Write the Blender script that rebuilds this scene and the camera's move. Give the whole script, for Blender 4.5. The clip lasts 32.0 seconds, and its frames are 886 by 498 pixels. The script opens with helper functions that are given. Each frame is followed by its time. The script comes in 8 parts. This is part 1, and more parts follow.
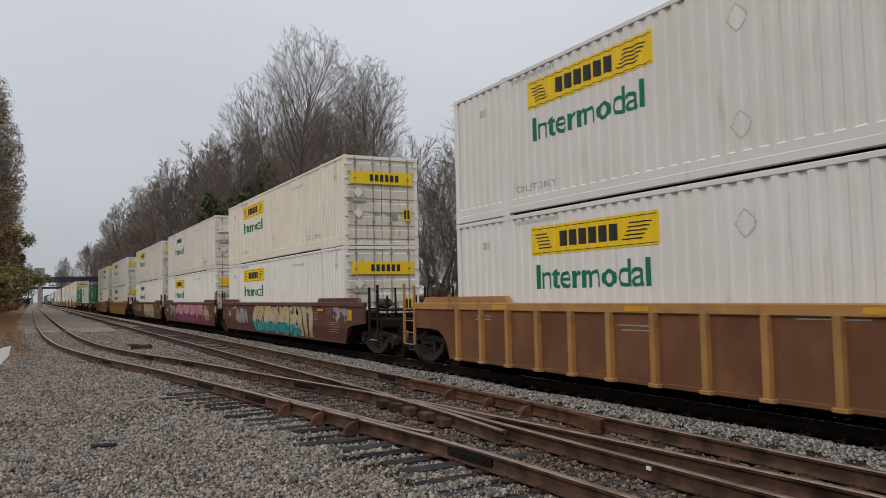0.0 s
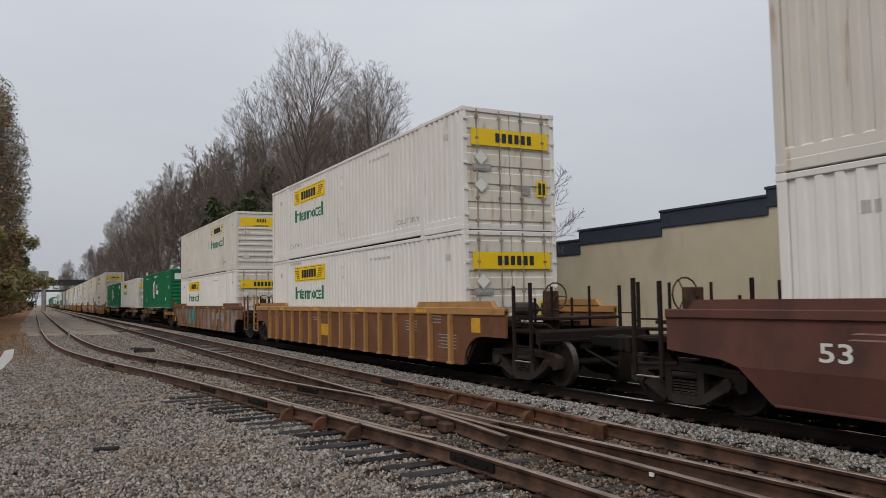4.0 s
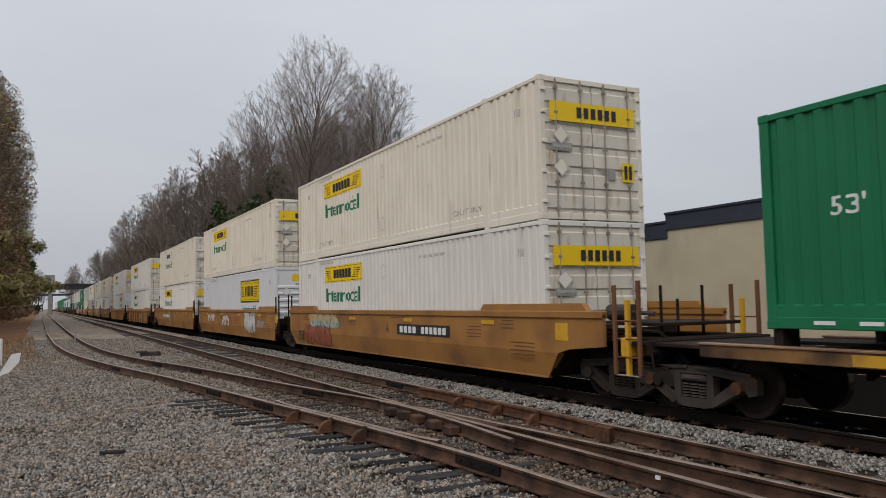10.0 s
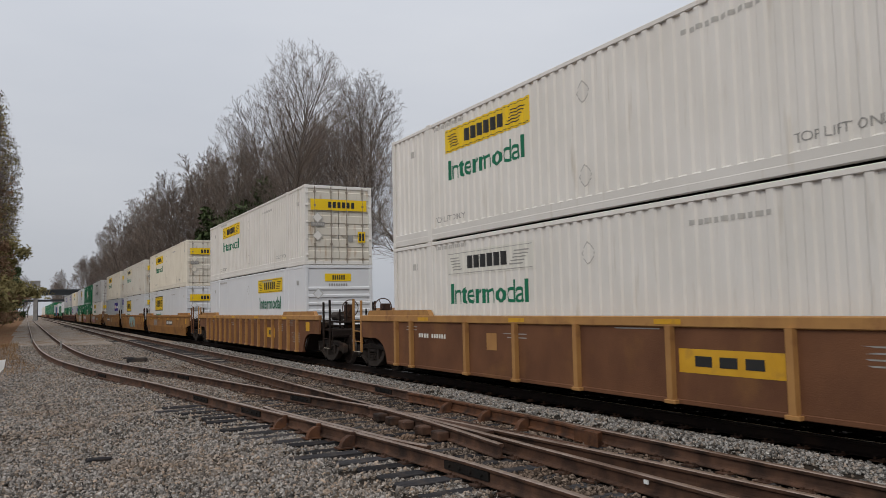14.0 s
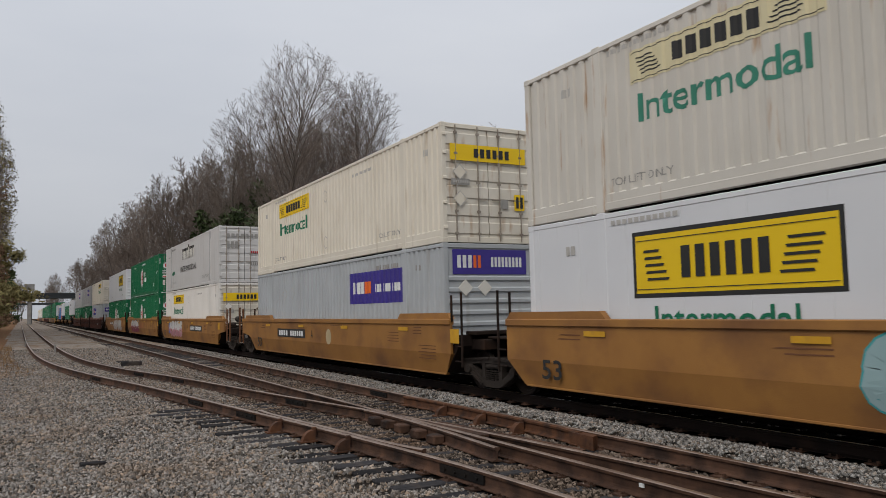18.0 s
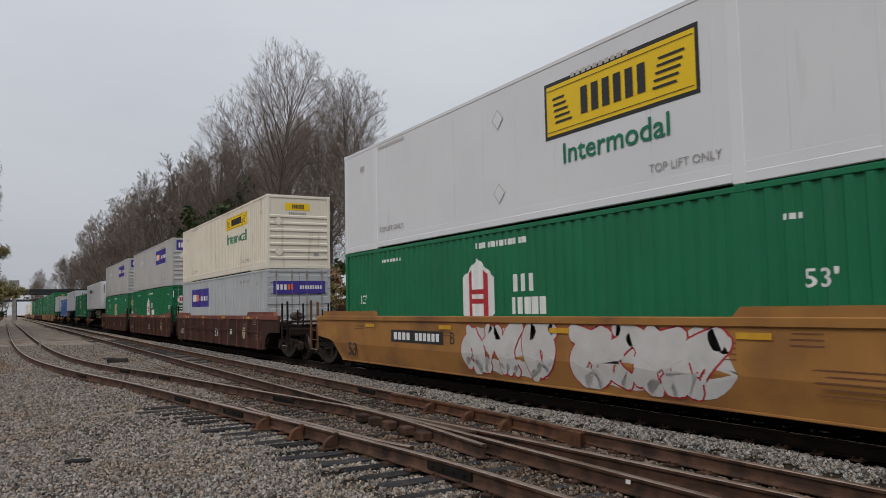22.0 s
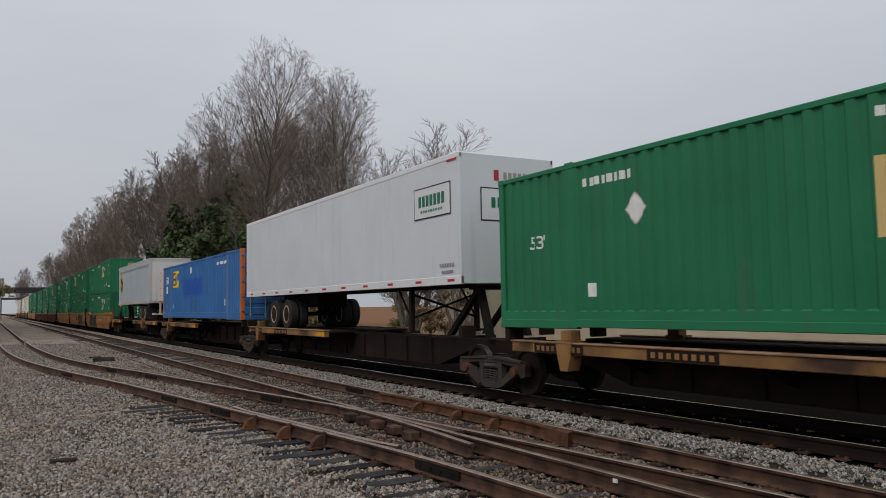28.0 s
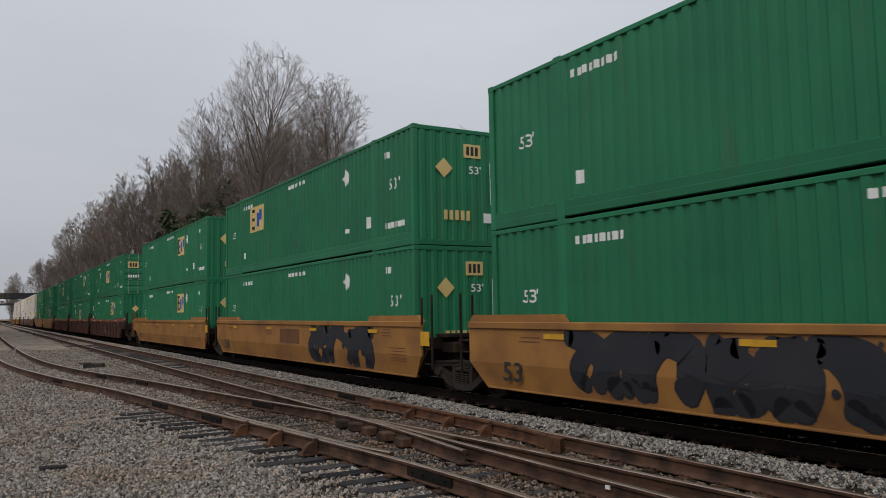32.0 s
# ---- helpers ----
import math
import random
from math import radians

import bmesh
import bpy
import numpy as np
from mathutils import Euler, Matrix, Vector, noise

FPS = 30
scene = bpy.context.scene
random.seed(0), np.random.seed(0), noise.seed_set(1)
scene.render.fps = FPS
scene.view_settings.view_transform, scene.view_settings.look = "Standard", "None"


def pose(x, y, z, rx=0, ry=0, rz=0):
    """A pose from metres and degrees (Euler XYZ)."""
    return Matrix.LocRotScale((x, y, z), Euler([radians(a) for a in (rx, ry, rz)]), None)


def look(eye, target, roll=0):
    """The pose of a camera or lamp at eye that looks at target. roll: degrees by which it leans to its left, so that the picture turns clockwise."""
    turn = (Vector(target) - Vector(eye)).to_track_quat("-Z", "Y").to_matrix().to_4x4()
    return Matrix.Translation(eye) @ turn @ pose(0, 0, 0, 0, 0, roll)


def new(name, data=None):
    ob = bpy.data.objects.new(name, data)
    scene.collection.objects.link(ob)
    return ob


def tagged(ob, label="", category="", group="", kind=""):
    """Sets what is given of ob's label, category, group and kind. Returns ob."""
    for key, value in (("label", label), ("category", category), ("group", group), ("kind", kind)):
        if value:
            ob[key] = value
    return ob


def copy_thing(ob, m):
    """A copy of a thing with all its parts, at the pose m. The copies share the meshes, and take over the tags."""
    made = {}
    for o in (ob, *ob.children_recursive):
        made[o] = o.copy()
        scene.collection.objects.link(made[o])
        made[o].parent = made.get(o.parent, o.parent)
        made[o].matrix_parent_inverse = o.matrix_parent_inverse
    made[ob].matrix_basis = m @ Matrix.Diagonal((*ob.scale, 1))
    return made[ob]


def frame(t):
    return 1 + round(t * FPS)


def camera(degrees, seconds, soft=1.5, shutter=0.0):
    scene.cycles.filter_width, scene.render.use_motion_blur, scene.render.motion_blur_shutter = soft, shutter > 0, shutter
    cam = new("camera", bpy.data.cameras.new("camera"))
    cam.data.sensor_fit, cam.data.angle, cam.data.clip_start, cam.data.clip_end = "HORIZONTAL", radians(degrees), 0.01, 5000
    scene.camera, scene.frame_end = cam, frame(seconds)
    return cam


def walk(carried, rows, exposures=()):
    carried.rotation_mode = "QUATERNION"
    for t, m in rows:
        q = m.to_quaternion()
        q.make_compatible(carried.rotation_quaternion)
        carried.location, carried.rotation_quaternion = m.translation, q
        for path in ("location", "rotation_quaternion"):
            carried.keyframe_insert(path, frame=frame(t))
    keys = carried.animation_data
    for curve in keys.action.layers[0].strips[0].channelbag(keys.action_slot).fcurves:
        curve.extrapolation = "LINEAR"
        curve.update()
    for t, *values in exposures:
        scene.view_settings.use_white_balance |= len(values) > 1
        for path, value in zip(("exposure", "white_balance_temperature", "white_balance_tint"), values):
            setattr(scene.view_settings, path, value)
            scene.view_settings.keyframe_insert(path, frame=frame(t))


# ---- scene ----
# ---------------------------------------------------------------- camera
cam = camera(59.46, 32.0, soft=0.7, shutter=0.045)
EYE = Vector((0.0, 0.0, 1.79))


def aim(yaw, pitch, roll):
    """Pose of the hand-held camera: yaw to the right of the track, pitch up, roll."""
    a, b = radians(yaw), radians(pitch)
    ahead = Vector((math.sin(a) * math.cos(b), math.cos(a) * math.cos(b), math.sin(b)))
    return look(EYE, EYE + ahead * 10.0, roll)


walk(cam, [(t, aim(y, p, r)) for t, y, p, r in [
    (0, 27.93, 3.25, -1.24), (0.5, 28.10, 3.30, -1.26), (1, 28.26, 3.38, -1.27), (1.5, 28.35, 3.44, -1.14), (2, 28.37, 3.50, -1.03), (2.5, 28.25, 3.60, -1.00),
    (3, 28.11, 3.64, -1.00), (3.5, 27.91, 3.61, -0.99), (5.5, 27.25, 3.64, -1.06), (6, 27.27, 3.58, -1.16), (6.5, 27.26, 3.53, -1.16), (7, 27.26, 3.52, -1.11),
    (7.5, 27.30, 3.52, -1.09), (8, 27.30, 3.54, -1.09), (8.5, 27.27, 3.55, -1.11), (9, 27.27, 3.60, -1.12), (9.5, 27.27, 3.66, -1.14), (10, 27.33, 3.83, -1.12),
    (10.5, 27.42, 3.93, -1.14), (11, 27.46, 4.07, -1.13), (11.5, 27.56, 4.14, -1.12), (12, 27.68, 4.20, -1.13), (12.5, 27.77, 4.22, -1.11), (13, 27.95, 4.20, -1.21),
    (13.5, 28.08, 4.19, -1.22), (14, 28.18, 4.19, -1.24), (14.5, 28.22, 4.20, -1.25), (16.5, 28.35, 4.30, -1.29), (17, 28.40, 4.38, -1.25), (17.5, 28.43, 4.42, -1.27),
    (18, 28.52, 4.43, -1.25), (18.5, 28.60, 4.42, -1.26), (19, 28.73, 4.43, -1.18), (19.5, 28.87, 4.42, -1.17), (20, 29.03, 4.40, -1.19), (20.5, 29.11, 4.33, -1.15),
    (21, 29.24, 4.28, -1.15), (21.5, 29.32, 4.25, -1.15), (22, 29.39, 4.20, -1.16), (22.5, 29.46, 4.14, -1.16), (23, 29.51, 4.09, -1.13), (23.5, 29.51, 4.06, -1.09),
    (24, 29.54, 4.03, -1.09), (24.5, 29.60, 3.99, -1.07), (25, 29.60, 3.99, -1.04), (25.5, 29.64, 4.04, -0.99), (27.5, 30.15, 4.09, -1.01), (28, 30.24, 4.13, -1.03),
    (28.5, 30.36, 4.13, -1.02), (29, 30.44, 4.17, -1.03), (29.5, 30.54, 4.23, -1.03), (30, 30.63, 4.28, -1.04), (30.5, 30.71, 4.36, -1.02), (31, 30.76, 4.41, -1.03),
    (31.5, 30.77, 4.49, -1.01), (32, 30.80, 4.57, -0.98),
]], exposures=[(0, 0.06), (14.0, 0.06), (20.0, 0.03), (25.0, -0.02), (32.0, -0.05)])

# ---------------------------------------------------------------- sky and sun
SUN_TURN, SUN_UP = radians(232), radians(46)      # compass turn from +y to the right, height
world = bpy.data.worlds.new("overcast_sky")
scene.world = world
world.use_nodes = True
wn, wl = world.node_tree.nodes, world.node_tree.links
wn.clear()
w_out = wn.new("ShaderNodeOutputWorld")
w_sky = wn.new("ShaderNodeTexSky")
w_sky.sky_type = "NISHITA"
w_sky.sun_disc = False
w_sky.sun_elevation, w_sky.sun_rotation = SUN_UP, SUN_TURN
w_sky.air_density, w_sky.dust_density = 1.0, 4.0
w_b1 = wn.new("ShaderNodeBackground")
w_b1.inputs["Strength"].default_value = 0.05
wl.new(w_sky.outputs[0], w_b1.inputs["Color"])
# the cloud deck: soft grey, faintly mottled
w_tc = wn.new("ShaderNodeTexCoord")
w_map = wn.new("ShaderNodeMapping")
w_map.inputs["Scale"].default_value = (1.0, 1.0, 3.2)
wl.new(w_tc.outputs["Generated"], w_map.inputs["Vector"])
w_no = wn.new("ShaderNodeTexNoise")
w_no.inputs["Scale"].default_value = 1.5
w_no.inputs["Detail"].default_value = 5.0
w_no.inputs["Roughness"].default_value = 0.55
wl.new(w_map.outputs[0], w_no.inputs["Vector"])
w_ra = wn.new("ShaderNodeValToRGB")
w_ra.color_ramp.elements[0].position, w_ra.color_ramp.elements[1].position = 0.3, 0.75
w_ra.color_ramp.elements[0].color = (0.545, 0.575, 0.635, 1)
w_ra.color_ramp.elements[1].color = (0.64, 0.66, 0.705, 1)
wl.new(w_no.outputs["Fac"], w_ra.inputs["Fac"])
w_b2 = wn.new("ShaderNodeBackground")
w_b2.inputs["Strength"].default_value = 1.0
wl.new(w_ra.outputs[0], w_b2.inputs["Color"])
# an overcast sky is brighter overhead than at the horizon
w_se = wn.new("ShaderNodeSeparateXYZ")
wl.new(w_tc.outputs["Generated"], w_se.inputs[0])
w_mr = wn.new("ShaderNodeMapRange")
w_mr.inputs["From Min"].default_value, w_mr.inputs["From Max"].default_value = 0.0, 1.0
w_mr.inputs["To Min"].default_value, w_mr.inputs["To Max"].default_value = 0.79, 1.70
wl.new(w_se.outputs["Z"], w_mr.inputs["Value"])
wl.new(w_mr.outputs[0], w_b2.inputs["Strength"])
w_mix = wn.new("ShaderNodeMixShader")
w_mix.inputs["Fac"].default_value = 0.88
wl.new(w_b1.outputs[0], w_mix.inputs[1])
wl.new(w_b2.outputs[0], w_mix.inputs[2])
wl.new(w_mix.outputs[0], w_out.inputs["Surface"])

sun_data = bpy.data.lights.new("sun", "SUN")
sun_data.energy, sun_data.angle, sun_data.color = 1.15, radians(20), (1.0, 0.93, 0.83)
sun_way = Vector((math.sin(SUN_TURN) * math.cos(SUN_UP), math.cos(SUN_TURN) * math.cos(SUN_UP), math.sin(SUN_UP)))
new("sun", sun_data).matrix_basis = look(sun_way * 60, (0, 0, 0))


# ---------------------------------------------------------------- materials
def material(name, c1, c2, scale=3.0, rough=0.7, metal=0.0, stretch=(1, 1, 1), bump=0.0, bump_scale=60.0,
             dirt=None, dirt_at=(0.5, 0.75), dirt_scale=1.2, dirt_stretch=(1, 1, 1), vary=0.0, island=False, coords="Object", tint=None):
    """A surface of two tones in soft grain, with stains on top, fine relief and a small change from piece to piece."""
    m = bpy.data.materials.new(name)
    m.use_nodes = True
    n, l = m.node_tree.nodes, m.node_tree.links
    bs = n["Principled BSDF"]
    bs.inputs["Roughness"].default_value, bs.inputs["Metallic"].default_value = rough, metal
    bs.inputs["Specular IOR Level"].default_value = 0.5 if rough < 0.3 else 0.25 if rough < 0.62 else 0.12 if rough < 0.82 else 0.0
    tc = n.new("ShaderNodeTexCoord")

    def grain(sc, st, detail=6.0):
        mp = n.new("ShaderNodeMapping")
        mp.inputs["Scale"].default_value = st
        l.new(tc.outputs[coords], mp.inputs["Vector"])
        no = n.new("ShaderNodeTexNoise")
        no.inputs["Scale"].default_value, no.inputs["Detail"].default_value = sc, detail
        l.new(mp.outputs[0], no.inputs["Vector"])
        return no.outputs["Fac"]

    def mixed(fac, a, b, blend="MIX"):
        mx = n.new("ShaderNodeMix")
        mx.data_type, mx.blend_type = "RGBA", blend
        if isinstance(fac, float):
            mx.inputs[0].default_value = fac
        else:
            l.new(fac, mx.inputs[0])
        for socket, v in ((mx.inputs[6], a), (mx.inputs[7], b)):
            if isinstance(v, tuple):
                socket.default_value = (*v, 1)
            else:
                l.new(v, socket)
        return mx.outputs[2]

    def ramp(v, lo, hi):
        mr = n.new("ShaderNodeMapRange")
        mr.inputs["From Min"].default_value, mr.inputs["From Max"].default_value = lo, hi
        l.new(v, mr.inputs["Value"])
        return mr.outputs[0]

    col = mixed(ramp(grain(scale, stretch), 0.3, 0.7), c1, c2)
    if dirt:
        col = mixed(ramp(grain(dirt_scale, dirt_stretch), *dirt_at), col, dirt)
    if vary or island:
        if island:
            rnd = n.new("ShaderNodeNewGeometry").outputs["Random Per Island"]
        else:
            rnd = n.new("ShaderNodeObjectInfo").outputs["Random"]
        mr = n.new("ShaderNodeMapRange")
        mr.inputs["To Min"].default_value, mr.inputs["To Max"].default_value = 1 - vary, 1 + vary
        l.new(rnd, mr.inputs["Value"])
        if tint:
            # a share of the pieces leans to another hue
            k1 = n.new("ShaderNodeMath")
            k1.operation = "MULTIPLY"
            k1.inputs[1].default_value = 7.31
            l.new(rnd, k1.inputs[0])
            k2 = n.new("ShaderNodeMath")
            k2.operation = "FRACT"
            l.new(k1.outputs[0], k2.inputs[0])
            col = mixed(ramp(k2.outputs[0], 0.55, 1.1), col, tint)
        hs = n.new("ShaderNodeHueSaturation")
        l.new(mr.outputs[0], hs.inputs["Value"])
        l.new(col, hs.inputs["Color"])
        col = hs.outputs[0]
    l.new(col, bs.inputs["Base Color"])
    if bump:
        bp = n.new("ShaderNodeBump")
        bp.inputs["Strength"].default_value, bp.inputs["Distance"].default_value = bump, 0.02
        l.new(grain(bump_scale, (1, 1, 1), 8.0), bp.inputs["Height"])
        l.new(bp.outputs[0], bs.inputs["Normal"])
    return m


STREAK = (2.0, 2.0, 0.25)
